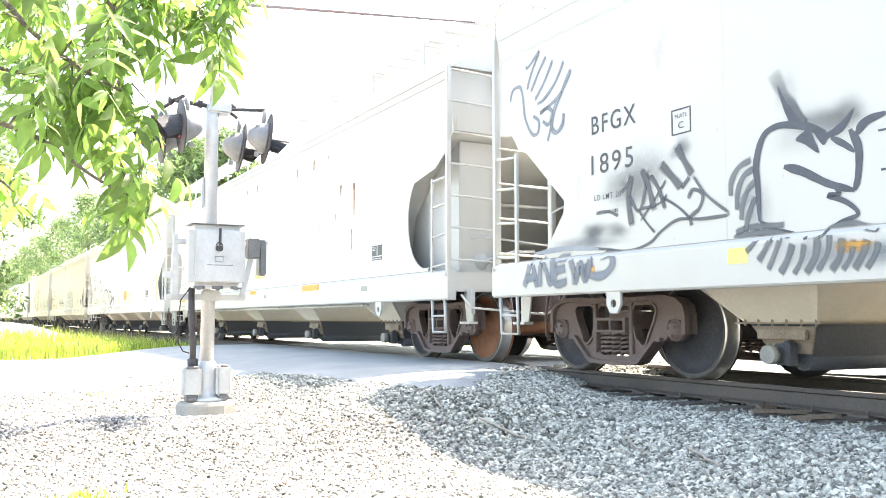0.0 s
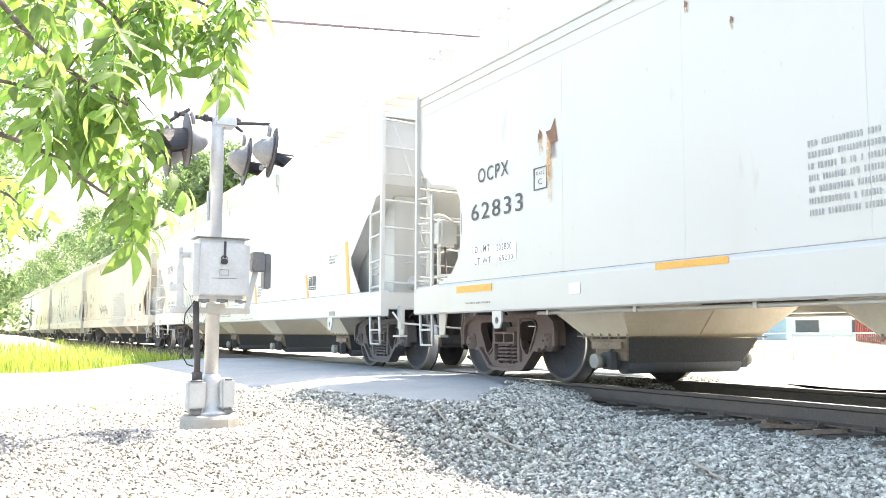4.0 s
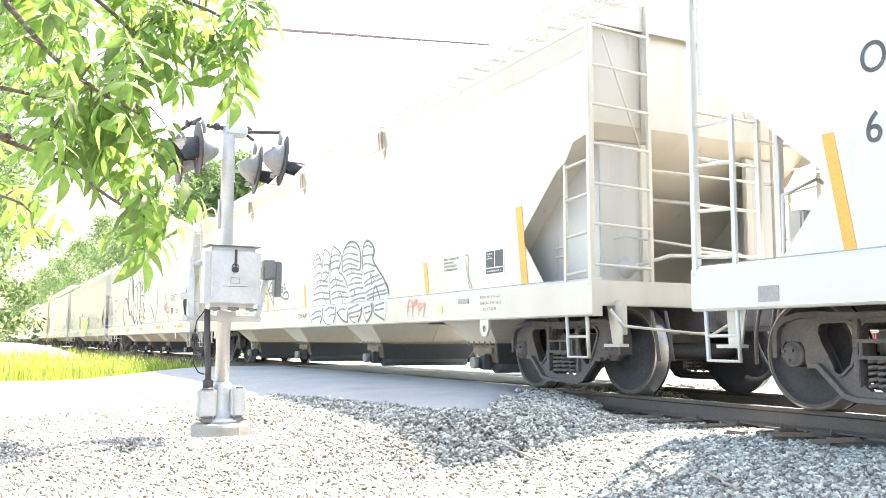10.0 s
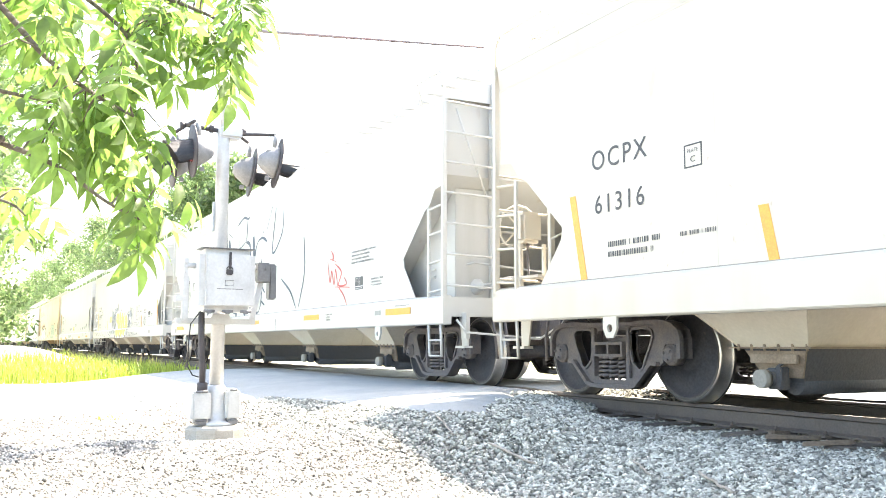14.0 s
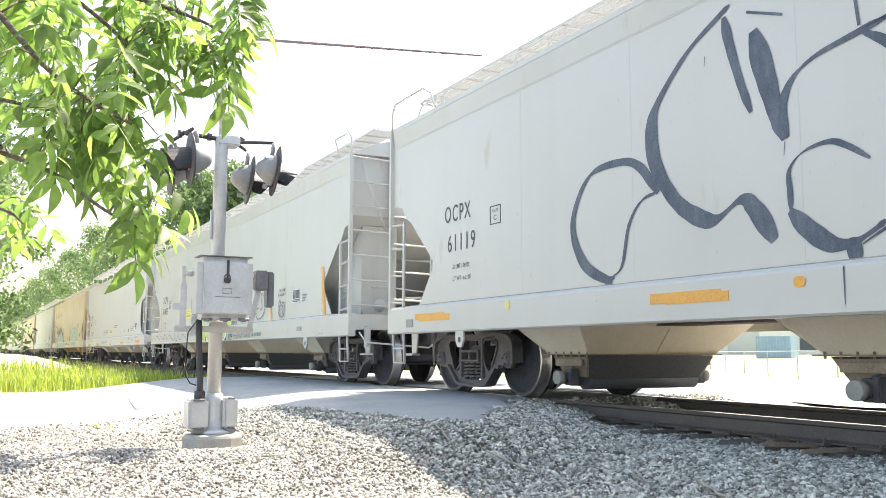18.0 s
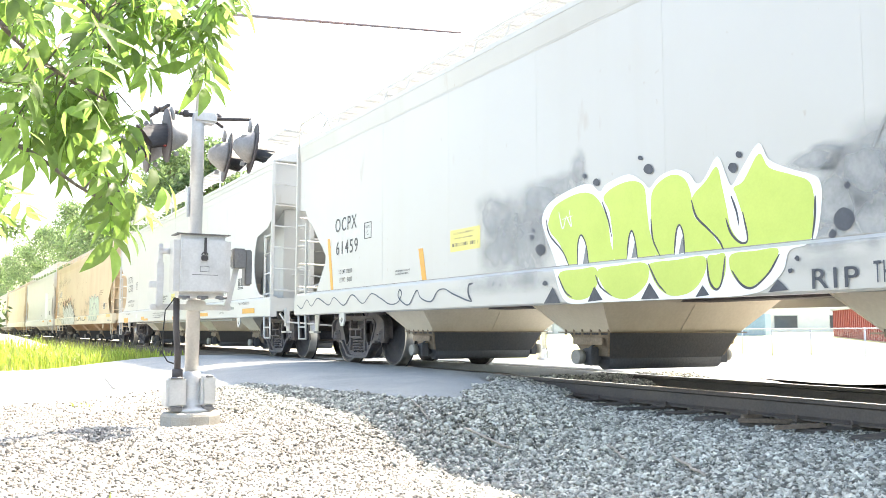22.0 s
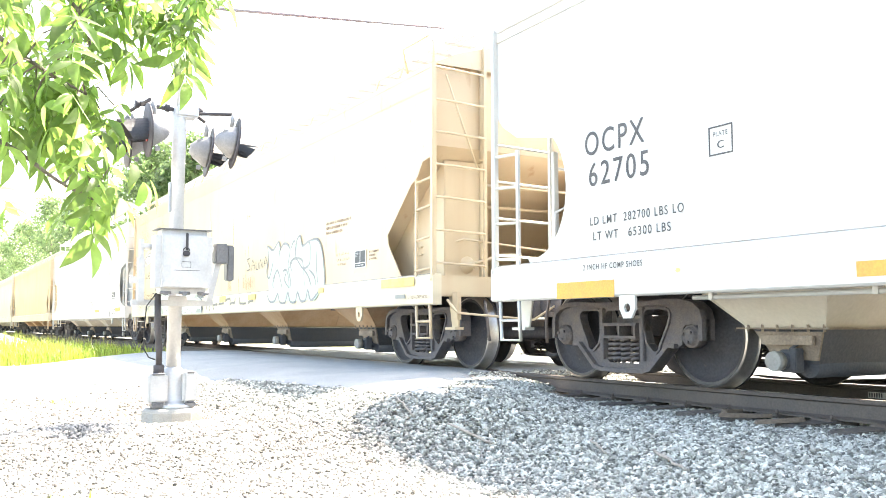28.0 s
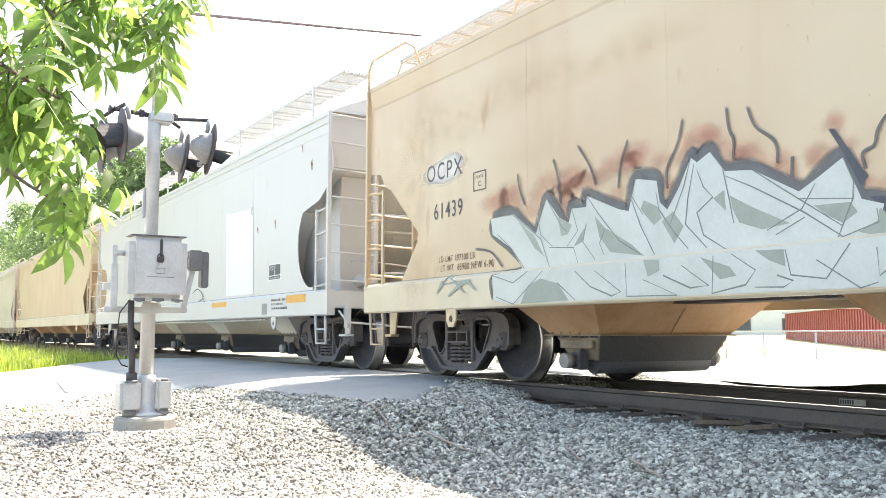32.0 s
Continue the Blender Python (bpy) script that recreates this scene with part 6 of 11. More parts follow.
ON = mark(2)
text("OCPX", -7.44, -6.63, 2.36, 0.218, LETTER)
text("61486", -7.42, -6.62, 1.88, 0.216, LETTER)
text("LD LMT  196800 LBS", -7.29, -6.28, 1.42, 0.078, LETTER)
text("LT WT  66200 LBS NEW 07-90", -7.26, -5.69, 1.28, 0.084, LETTER)
plate_mark(-5.50, -5.28, 2.13, 2.34)
slant(-7.73, 2.02, -7.58, 1.17, 0.1)
slant(-5.66, 1.59, -5.57, 1.17, 0.1)
panel("card_holder", -8.37, -8.17, 0.85, 0.97, PLATEGREY, "grey metal card holder")
panel("notice_board", 1.18, 1.86, 1.28, 1.64, YELLOW, "orange notice board")
bars(1.26, 1.81, 1.33, 1.59, 4, RUSTDARK)
slant(2.36, 1.58, 2.44, 1.17, 0.12)
slant(-0.00, 1.56, 0.08, 1.16, 0.1)
bars(2.56, 2.88, 1.30, 1.54, 4, LETTER)
bars(-0.63, 0.90, 0.92, 1.05, 3, LETTER)
bars(1.42, 2.40, 0.84, 0.87, 1, LETTER)
bars(-1.99, -1.09, 1.35, 1.48, 3, LETTER)
fill([(1.79, 1.01), (1.85, 1.02), (1.90, 0.99), (1.89, 0.94), (1.84, 0.92), (1.79, 0.95)], YELLOW)
slant(-2.39, 1.59, -2.35, 1.18, 0.1)
spray([(-5.12, 2.02), (-5.00, 1.92), (-4.78, 1.81), (-4.56, 1.76)], 0.045, SPRAY)
spray([(-4.56, 1.76), (-4.53, 1.54), (-4.46, 1.27)], 0.026, SPRAY)
spray([(-4.46, 1.27), (-4.36, 1.44), (-4.24, 1.62)], 0.026, SPRAY)
spray([(-4.24, 1.62), (-4.13, 1.58), (-4.02, 1.54)], 0.045, SPRAY)
spray([(-4.02, 1.54), (-4.14, 1.38), (-4.29, 1.19)], 0.030, SPRAY)
spray([(-5.12, 2.02), (-5.09, 1.79), (-5.04, 1.57), (-4.98, 1.36)], 0.030, SPRAY)
spray([(-4.98, 1.36), (-4.86, 1.34), (-4.77, 1.26), (-4.69, 1.16)], 0.030, SPRAY)
spray([(-4.29, 1.19), (-4.12, 1.19), (-3.92, 1.14)], 0.024, SPRAY)
spray([(-4.00, 1.75), (-4.02, 1.64), (-3.95, 1.45), (-3.78, 1.28), (-3.64, 1.19), (-3.55, 1.17)], 0.030, SPRAY)
spray([(-3.55, 1.17), (-3.60, 1.29), (-3.77, 1.50), (-3.94, 1.71), (-4.00, 1.75)], 0.022, SPRAY)
spray([(-3.91, 1.76), (-3.77, 1.54), (-3.56, 1.30), (-3.47, 1.21)], 0.022, SPRAY)
spray([(-3.91, 1.76), (-3.86, 1.80), (-3.61, 1.82), (-3.36, 1.83), (-3.13, 1.78), (-2.94, 1.69), (-2.82, 1.56), (-2.75, 1.42), (-2.76, 1.27), (-2.82, 1.19)], 0.055, SPRAY)
spray([(-3.47, 1.21), (-3.40, 1.25), (-3.32, 1.25), (-3.28, 1.16)], 0.030, SPRAY)
spray([(-2.74, 1.50), (-2.66, 1.63), (-2.51, 1.72), (-2.32, 1.74), (-2.19, 1.71), (-2.04, 1.64), (-1.90, 1.50), (-1.83, 1.42)], 0.060, SPRAY)
spray([(-1.83, 1.42), (-1.94, 1.34), (-2.10, 1.24)], 0.040, SPRAY)
spray([(-2.33, 1.39), (-2.27, 1.38), (-2.18, 1.32), (-2.11, 1.25)], 0.035, SPRAY)
spray([(-2.41, 1.29), (-2.41, 1.17)], 0.030, SPRAY)
spray([(-2.24, 1.17), (-1.96, 1.26), (-1.67, 1.37), (-1.49, 1.44), (-1.33, 1.47)], 0.085, SPRAY)
spray([(-1.28, 1.52), (-1.31, 1.36), (-1.32, 1.17)], 0.075, SPRAY)
spray([(-4.85, 1.14), (-4.85, 0.99), (-4.87, 0.91)], 0.028, SPRAY)
spray([(-4.87, 0.90), (-4.60, 0.85), (-4.32, 0.82)], 0.028, SPRAY)
spray([(-4.41, 1.12), (-4.35, 0.95), (-4.33, 0.82)], 0.022, SPRAY)
spray([(-4.37, 1.12), (-4.16, 1.01), (-4.00, 0.89), (-3.94, 0.82)], 0.028, SPRAY)
spray([(-3.94, 1.13), (-3.77, 1.03), (-3.58, 0.99), (-3.34, 0.97)], 0.035, SPRAY)
spray([(-3.70, 0.82), (-3.55, 0.88), (-3.34, 0.90)], 0.030, SPRAY)
spray([(-3.35, 1.13), (-3.33, 0.95), (-3.31, 0.81)], 0.026, SPRAY)
spray([(-3.31, 0.81), (-3.19, 0.82)], 0.026, SPRAY)
spray([(-3.15, 1.11), (-3.14, 0.94), (-3.17, 0.82)], 0.026, SPRAY)
spray([(-3.07, 1.12), (-3.09, 0.96), (-3.14, 0.82)], 0.026, SPRAY)
spray([(-2.89, 1.10), (-2.85, 0.99), (-2.71, 0.88), (-2.56, 0.83), (-2.34, 0.81)], 0.026, SPRAY)
spray([(-2.17, 0.81), (-2.03, 0.88), (-1.88, 0.96), (-1.79, 1.01)], 0.030, SPRAY)
spray([(-1.77, 1.06), (-1.67, 1.08), (-1.56, 1.08), (-1.50, 1.02), (-1.47, 0.95)], 0.060, SPRAY)
spray([(-1.40, 1.13), (-1.43, 1.06), (-1.46, 0.97)], 0.030, SPRAY)
spray([(-2.46, 1.13), (-2.47, 1.04)], 0.022, SPRAY)
spray([(-2.40, 1.13), (-2.34, 1.07), (-2.04, 1.12)], 0.022, SPRAY)
spray([(-2.36, 1.01), (-2.23, 1.03), (-2.10, 1.09)], 0.022, SPRAY)
spray([(-3.08, 1.33), (-3.01, 1.32), (-3.02, 1.26), (-3.06, 1.21)], 0.022, PENGREY)
slant(5.64, 1.59, 5.77, 1.18, 0.1)
stencil_block(5.76, 6.18, 1.30, 1.56)
slant(7.58, 2.02, 7.71, 1.17, 0.12)
panel("card_holder", 6.96, 7.23, 0.84, 0.91, PLATEGREY, "grey metal card holder")
bars(6.79, 7.25, 1.70, 1.85, 3, LETTER)
rust_run(3.84, 3.60, 0.1, 0.24)
rust_run(0.03, 3.58, 0.08, 0.18)
roof_straps(STRAPGREY, False)

ON = mark(3)
text("OCPX", -7.25, -6.44, 2.23, 0.191, LETTER)
text("61316", -7.21, -6.49, 1.80, 0.180, LETTER)
plate_mark(-5.97, -5.76, 2.03, 2.23)
bars(-7.02, -6.27, 1.35, 1.54, 2, LETTER)
bars(-6.04, -5.60, 1.45, 1.52, 1, LETTER)
slant(-7.58, 2.03, -7.40, 1.17, 0.1)
slant(-5.13, 1.61, -5.04, 1.17, 0.1)
slant(-2.37, 1.64, -2.29, 1.18, 0.12)
soft([(-3.6, 1.87), (-3.59, 1.79), (-3.52, 1.7), (-3.41, 1.63), (-3.23, 1.53)], 0.04, SOFTSLATE)
soft([(-3.26, 1.55), (-3.09, 1.45), (-3.02, 1.39), (-2.98, 1.32)], 0.022, SOFTSLATE)
soft([(-3.41, 1.65), (-3.22, 1.63), (-3.12, 1.59), (-3.08, 1.54)], 0.028, SOFTSLATE)
soft([(-3.22, 1.74), (-3.15, 1.66), (-3.06, 1.59)], 0.028, SOFTSLATE)
soft([(-3.07, 1.68), (-3.04, 1.64), (-2.97, 1.64), (-2.95, 1.7), (-2.99, 1.63), (-3.05, 1.58), (-2.92, 1.57)], 0.022, SOFTSLATE)
soft([(-2.9, 1.69), (-2.82, 1.6), (-2.75, 1.58), (-2.73, 1.61), (-2.78, 1.7)], 0.021, SOFTSLATE)
soft([(-2.78, 1.7), (-2.7, 1.63), (-2.61, 1.57)], 0.021, SOFTSLATE)
soft([(-3.05, 1.58), (-2.99, 1.54), (-2.87, 1.58), (-2.8, 1.57), (-2.81, 1.53), (-2.96, 1.54), (-3.01, 1.53), (-2.89, 1.53), (-2.71, 1.51), (-2.6, 1.46), (-2.55, 1.38)], 0.022, SOFTSLATE)
soft([(-2.75, 1.82), (-2.67, 1.71), (-2.59, 1.59)], 0.037, SOFTSLATE)
soft([(-2.52, 1.81), (-2.49, 1.74), (-2.51, 1.66)], 0.036, SOFTSLATE)
soft([(-2.55, 1.61), (-2.46, 1.67), (-2.38, 1.71), (-2.31, 1.66), (-2.22, 1.57), (-2.23, 1.53)], 0.041, SOFTSLATE)
soft([(-2.36, 1.5), (-2.4, 1.55), (-2.56, 1.55), (-2.72, 1.5), (-2.86, 1.43), (-2.95, 1.42), (-2.98, 1.46), (-2.84, 1.51)], 0.038, SOFTSLATE)
soft([(-2.22, 1.63), (-2.14, 1.71), (-2.04, 1.76), (-1.97, 1.71), (-1.92, 1.6)], 0.04, SOFTSLATE)
soft([(-1.94, 1.6), (-1.9, 1.45), (-1.85, 1.28)], 0.025, SOFTSLATE)
soft([(-2.18, 1.54), (-2.03, 1.42), (-1.87, 1.29)], 0.025, SOFTSLATE)
soft([(-2.24, 1.54), (-2.13, 1.55), (-1.99, 1.55), (-1.82, 1.54), (-1.71, 1.51), (-1.65, 1.47)], 0.029, SOFTSLATE)
soft([(-2.05, 1.64), (-2.0, 1.59), (-1.9, 1.56)], 0.025, SOFTSLATE)
soft([(-1.94, 1.55), (-2.0, 1.53), (-2.0, 1.47)], 0.02, SOFTSLATE)
soft([(-1.71, 1.59), (-1.72, 1.66), (-1.64, 1.73), (-1.54, 1.73), (-1.45, 1.68), (-1.43, 1.62), (-1.49, 1.58), (-1.55, 1.61)], 0.042, SOFTSLATE)
soft([(-1.66, 1.68), (-1.64, 1.61), (-1.58, 1.57)], 0.038, SOFTSLATE)
soft([(-1.6, 1.57), (-1.46, 1.54)], 0.028, SOFTSLATE)
soft([(-1.54, 1.56), (-1.52, 1.51), (-1.49, 1.45)], 0.019, SOFTSLATE)
soft([(-1.37, 1.58), (-1.36, 1.62), (-1.27, 1.63), (-1.25, 1.58), (-1.33, 1.57)], 0.028, SOFTSLATE)
soft([(-1.22, 1.54), (-1.31, 1.53), (-1.41, 1.51), (-1.42, 1.48), (-1.34, 1.44), (-1.14, 1.39), (-1.03, 1.38)], 0.028, SOFTSLATE)
soft([(-1.05, 1.38), (-0.91, 1.38), (-0.85, 1.42), (-0.87, 1.48), (-0.97, 1.52), (-1.08, 1.52), (-1.18, 1.49), (-1.24, 1.43)], 0.036, SOFTSLATE)
soft([(-1.24, 1.45), (-1.28, 1.39), (-1.27, 1.34)], 0.023, SOFTSLATE)
soft([(-3.41, 1.53), (-3.35, 1.49), (-3.34, 1.46), (-3.4, 1.45), (-3.37, 1.4)], 0.017, SOFTSLATE)
soft([(-3.0, 1.81), (-2.95, 1.8), (-2.95, 1.76), (-3.0, 1.77), (-3.0, 1.81)], 0.022, SOFTSLATE)
soft([(-2.92, 1.84), (-2.87, 1.82), (-2.88, 1.78), (-2.92, 1.79), (-2.92, 1.84)], 0.022, SOFTSLATE)
soft([(-1.15, 1.7), (-1.11, 1.68), (-1.12, 1.66), (-1.15, 1.67)], 0.023, SOFTSLATE)
soft([(-1.17, 1.63), (-1.13, 1.61), (-1.13, 1.58), (-1.17, 1.59), (-1.17, 1.63)], 0.023, SOFTSLATE)
soft([(-1.09, 1.62), (-1.06, 1.6), (-1.06, 1.57), (-1.09, 1.59), (-1.09, 1.62)], 0.018, SOFTSLATE)
spray([(-0.54, 1.90), (-0.50, 1.86), (-0.44, 1.93), (-0.39, 1.89)], 0.013, WHITESPRAY)
spray([(-0.63, 1.86), (-0.59, 1.79), (-0.53, 1.88), (-0.46, 1.82), (-0.41, 1.87)], 0.013, WHITESPRAY)
spray([(-0.38, 1.83), (-0.30, 1.89)], 0.013, WHITESPRAY)
spray([(-0.61, 1.76), (-0.56, 1.71), (-0.50, 1.77), (-0.46, 1.73), (-0.42, 1.79), (-0.34, 1.73), (-0.32, 1.80)], 0.013, WHITESPRAY)
spray([(-0.65, 1.66), (-0.62, 1.62), (-0.56, 1.68), (-0.53, 1.63), (-0.49, 1.69), (-0.43, 1.65), (-0.37, 1.69), (-0.36, 1.66), (-0.28, 1.72)], 0.013, WHITESPRAY)
spray([(-0.26, 1.67), (-0.21, 1.73)], 0.013, WHITESPRAY)
spray([(-0.60, 1.56), (-0.56, 1.52), (-0.50, 1.59), (-0.44, 1.54), (-0.39, 1.60)], 0.013, WHITESPRAY)
spray([(-0.34, 1.55), (-0.30, 1.61), (-0.24, 1.57)], 0.013, WHITESPRAY)
spray([(-0.58, 1.50), (-0.54, 1.44), (-0.48, 1.49), (-0.45, 1.44)], 0.013, WHITESPRAY)
spray([(-0.40, 1.49), (-0.35, 1.45), (-0.30, 1.51)], 0.013, WHITESPRAY)
spray([(-0.27, 1.46), (-0.22, 1.51), (-0.19, 1.46), (-0.12, 1.50)], 0.013, WHITESPRAY)
spray([(-0.40, 1.39), (-0.35, 1.32), (-0.32, 1.39), (-0.26, 1.33)], 0.013, WHITESPRAY)
spray([(-0.21, 1.40), (-0.17, 1.34), (-0.12, 1.41), (-0.06, 1.37)], 0.013, WHITESPRAY)
spray([(-0.50, 1.28), (-0.45, 1.25), (-0.41, 1.31), (-0.37, 1.24), (-0.35, 1.30), (-0.28, 1.26), (-0.24, 1.31), (-0.20, 1.25), (-0.16, 1.31)], 0.013, WHITESPRAY)
spray([(-0.12, 1.26), (-0.07, 1.31)], 0.013, WHITESPRAY)
spray([(-0.16, 1.85), (-0.12, 1.79), (-0.06, 1.87), (-0.02, 1.82)], 0.013, WHITESPRAY)
spray([(0.03, 1.87), (0.09, 1.84), (0.12, 1.89), (0.15, 1.86), (0.21, 1.91)], 0.013, WHITESPRAY)
spray([(-0.04, 1.64), (-0.01, 1.62), (0.05, 1.68), (0.08, 1.64)], 0.013, WHITESPRAY)
spray([(0.14, 1.70), (0.19, 1.66), (0.22, 1.72)], 0.013, WHITESPRAY)
spray([(0.27, 1.69), (0.31, 1.75)], 0.013, WHITESPRAY)
spray([(-0.91, 1.65), (-0.84, 1.59), (-0.80, 1.67), (-0.74, 1.62), (-0.70, 1.70)], 0.013, WHITESPRAY)
rust_run(-3.71, 3.66, 0.22, 0.30)
bars(-2.16, -1.41, 0.89, 0.91, 1, LETTER)
rust_run(-3.63, 3.64, 0.2, 0.33)
slant(0.13, 1.59, 0.22, 1.18, 0.1)
fill([(0.59, 1.87), (0.72, 2.03), (0.86, 2.10), (1.00, 2.00), (1.09, 1.83), (1.07, 1.58), (1.47, 1.55), (1.50, 1.40), (1.54, 1.16), (1.16, 1.17), (0.64, 1.19), (0.66, 1.48), (0.78, 1.64), (0.71, 1.79)], GREYSPRAY)
fill([(1.15, 1.99), (1.21, 2.13), (1.32, 2.13), (1.50, 2.03), (1.48, 1.80), (1.39, 1.60), (1.17, 1.58), (1.11, 1.75)], GREYSPRAY)
fill([(1.56, 1.98), (1.65, 2.15), (1.77, 2.13), (2.03, 2.02), (2.03, 1.83), (1.96, 1.74), (2.16, 1.64), (2.36, 1.49), (2.39, 1.42), (2.42, 1.32), (2.51, 1.19), (2.14, 1.18), (1.62, 1.18), (1.56, 1.37), (1.53, 1.69)], GREYSPRAY)
fill([(2.12, 1.87), (2.17, 2.01), (2.32, 2.13), (2.55, 2.15), (2.74, 2.10), (2.89, 2.00), (2.94, 1.85), (2.92, 1.68), (3.07, 1.56), (3.07, 1.50), (3.13, 1.37), (3.19, 1.22), (2.85, 1.19), (2.53, 1.19), (2.48, 1.33), (2.39, 1.46), (2.30, 1.64), (2.16, 1.69)], GREYSPRAY)
fill([(3.02, 1.86), (3.09, 2.06), (3.23, 2.11), (3.39, 2.06), (3.49, 1.97), (3.46, 1.85), (3.53, 1.73), (3.67, 1.63), (3.87, 1.48), (4.02, 1.32), (4.07, 1.20), (4.07, 1.15), (3.74, 1.17), (3.19, 1.18), (3.14, 1.36), (3.08, 1.52), (3.05, 1.68)], GREYSPRAY)
fill([(0.56, 1.15), (1.31, 1.14), (1.28, 0.96), (1.21, 0.89), (0.79, 0.86), (0.65, 0.96)], GREYSPRAY)
fill([(1.34, 1.14), (1.96, 1.13), (1.95, 0.98), (1.84, 0.86), (1.60, 0.83), (1.38, 0.91)], GREYSPRAY)
fill([(2.02, 1.12), (2.48, 1.13), (2.54, 1.00), (2.53, 0.86), (2.33, 0.88), (2.13, 0.98)], GREYSPRAY)
fill([(2.48, 1.14), (3.16, 1.14), (3.12, 0.99), (3.01, 0.87), (2.83, 0.85), (2.63, 0.93)], GREYSPRAY)
fill([(3.20, 1.14), (3.55, 1.14), (3.54, 0.99), (3.41, 0.87), (3.32, 0.89)], GREYSPRAY)
fill([(3.63, 1.16), (4.07, 1.14), (4.05, 0.88), (3.86, 0.91), (3.64, 0.99)], GREYSPRAY)
soft([(0.74, 2.01), (0.93, 2.03), (1.05, 2.00)], 0.026, SOFTDUSK)
soft([(0.67, 1.86), (0.86, 1.92), (1.08, 1.91)], 0.026, SOFTDUSK)
soft([(0.69, 1.70), (0.86, 1.76), (1.06, 1.76)], 0.026, SOFTDUSK)
soft([(0.80, 1.58), (1.04, 1.63), (1.45, 1.57)], 0.026, SOFTDUSK)
soft([(0.71, 1.48), (0.99, 1.53), (1.49, 1.50)], 0.026, SOFTDUSK)
soft([(0.66, 1.38), (1.03, 1.41), (1.52, 1.37)], 0.026, SOFTDUSK)
soft([(0.66, 1.28), (1.07, 1.30), (1.54, 1.27)], 0.026, SOFTDUSK)
soft([(1.18, 1.88), (1.33, 1.89), (1.50, 1.86)], 0.026, SOFTDUSK)
soft([(1.15, 1.75), (1.30, 1.76), (1.45, 1.73)], 0.026, SOFTDUSK)
soft([(1.56, 1.99), (1.76, 2.02), (2.03, 1.98)], 0.026, SOFTDUSK)
soft([(1.56, 1.89), (1.76, 1.91), (2.00, 1.90)], 0.026, SOFTDUSK)
soft([(1.56, 1.77), (1.75, 1.79), (2.04, 1.78)], 0.026, SOFTDUSK)
soft([(1.55, 1.54), (1.75, 1.60), (2.22, 1.53)], 0.026, SOFTDUSK)
soft([(1.56, 1.45), (1.86, 1.50), (2.36, 1.43)], 0.026, SOFTDUSK)
soft([(1.60, 1.35), (1.93, 1.39), (2.39, 1.34)], 0.026, SOFTDUSK)
soft([(1.61, 1.26), (2.00, 1.29), (2.48, 1.26)], 0.026, SOFTDUSK)
soft([(2.21, 2.08), (2.48, 2.10), (2.83, 2.02)], 0.026, SOFTDUSK)
soft([(2.15, 1.96), (2.41, 1.99), (2.87, 1.92)], 0.026, SOFTDUSK)
soft([(2.14, 1.88), (2.44, 1.90), (2.94, 1.80)], 0.026, SOFTDUSK)
soft([(2.13, 1.78), (2.41, 1.82), (2.86, 1.74)], 0.026, SOFTDUSK)
soft([(2.16, 1.69), (2.50, 1.73), (2.93, 1.67)], 0.026, SOFTDUSK)
soft([(2.30, 1.62), (2.60, 1.65), (3.07, 1.59)], 0.026, SOFTDUSK)
soft([(2.51, 1.53), (2.72, 1.57), (3.04, 1.53)], 0.026, SOFTDUSK)
soft([(2.39, 1.46), (2.68, 1.48), (3.06, 1.47)], 0.026, SOFTDUSK)
soft([(2.45, 1.36), (2.80, 1.40), (3.13, 1.38)], 0.026, SOFTDUSK)
soft([(2.50, 1.27), (2.85, 1.30), (3.15, 1.30)], 0.026, SOFTDUSK)
soft([(2.53, 1.19), (2.91, 1.23), (3.19, 1.22)], 0.026, SOFTDUSK)
soft([(3.06, 2.02), (3.23, 2.04), (3.47, 1.98)], 0.026, SOFTDUSK)
soft([(3.03, 1.89), (3.22, 1.89), (3.47, 1.88)], 0.026, SOFTDUSK)
soft([(3.01, 1.73), (3.22, 1.76), (3.60, 1.68)], 0.026, SOFTDUSK)
soft([(3.07, 1.59), (3.27, 1.62), (3.57, 1.63)], 0.026, SOFTDUSK)
soft([(3.09, 1.45), (3.37, 1.52), (3.76, 1.55)], 0.026, SOFTDUSK)
soft([(3.10, 1.41), (3.44, 1.45), (3.87, 1.50)], 0.026, SOFTDUSK)
soft([(3.13, 1.30), (3.48, 1.36), (3.96, 1.41)], 0.026, SOFTDUSK)
soft([(3.19, 1.25), (3.60, 1.29), (4.01, 1.31)], 0.026, SOFTDUSK)
soft([(3.19, 1.19), (3.60, 1.24), (4.05, 1.26)], 0.026, SOFTDUSK)
soft([(0.69, 1.00), (0.98, 1.07), (1.28, 1.07)], 0.026, SOFTDUSK)
soft([(0.72, 0.93), (1.02, 0.97), (1.24, 0.99)], 0.026, SOFTDUSK)
soft([(1.43, 1.06), (1.65, 1.12), (1.92, 1.10)], 0.026, SOFTDUSK)
soft([(1.63, 0.96), (1.77, 1.00), (1.94, 1.00)], 0.026, SOFTDUSK)
soft([(2.06, 1.03), (2.24, 1.08), (2.46, 1.06)], 0.026, SOFTDUSK)
soft([(2.54, 1.06), (2.79, 1.10), (3.05, 1.13)], 0.026, SOFTDUSK)
soft([(2.55, 0.99), (2.84, 1.01), (3.13, 1.04)], 0.026, SOFTDUSK)
soft([(2.60, 0.93), (2.84, 0.94), (3.04, 0.95)], 0.026, SOFTDUSK)
soft([(3.21, 1.05), (3.37, 1.08), (3.52, 1.08)], 0.026, SOFTDUSK)
soft([(3.26, 0.98), (3.39, 0.99), (3.53, 1.01)], 0.026, SOFTDUSK)
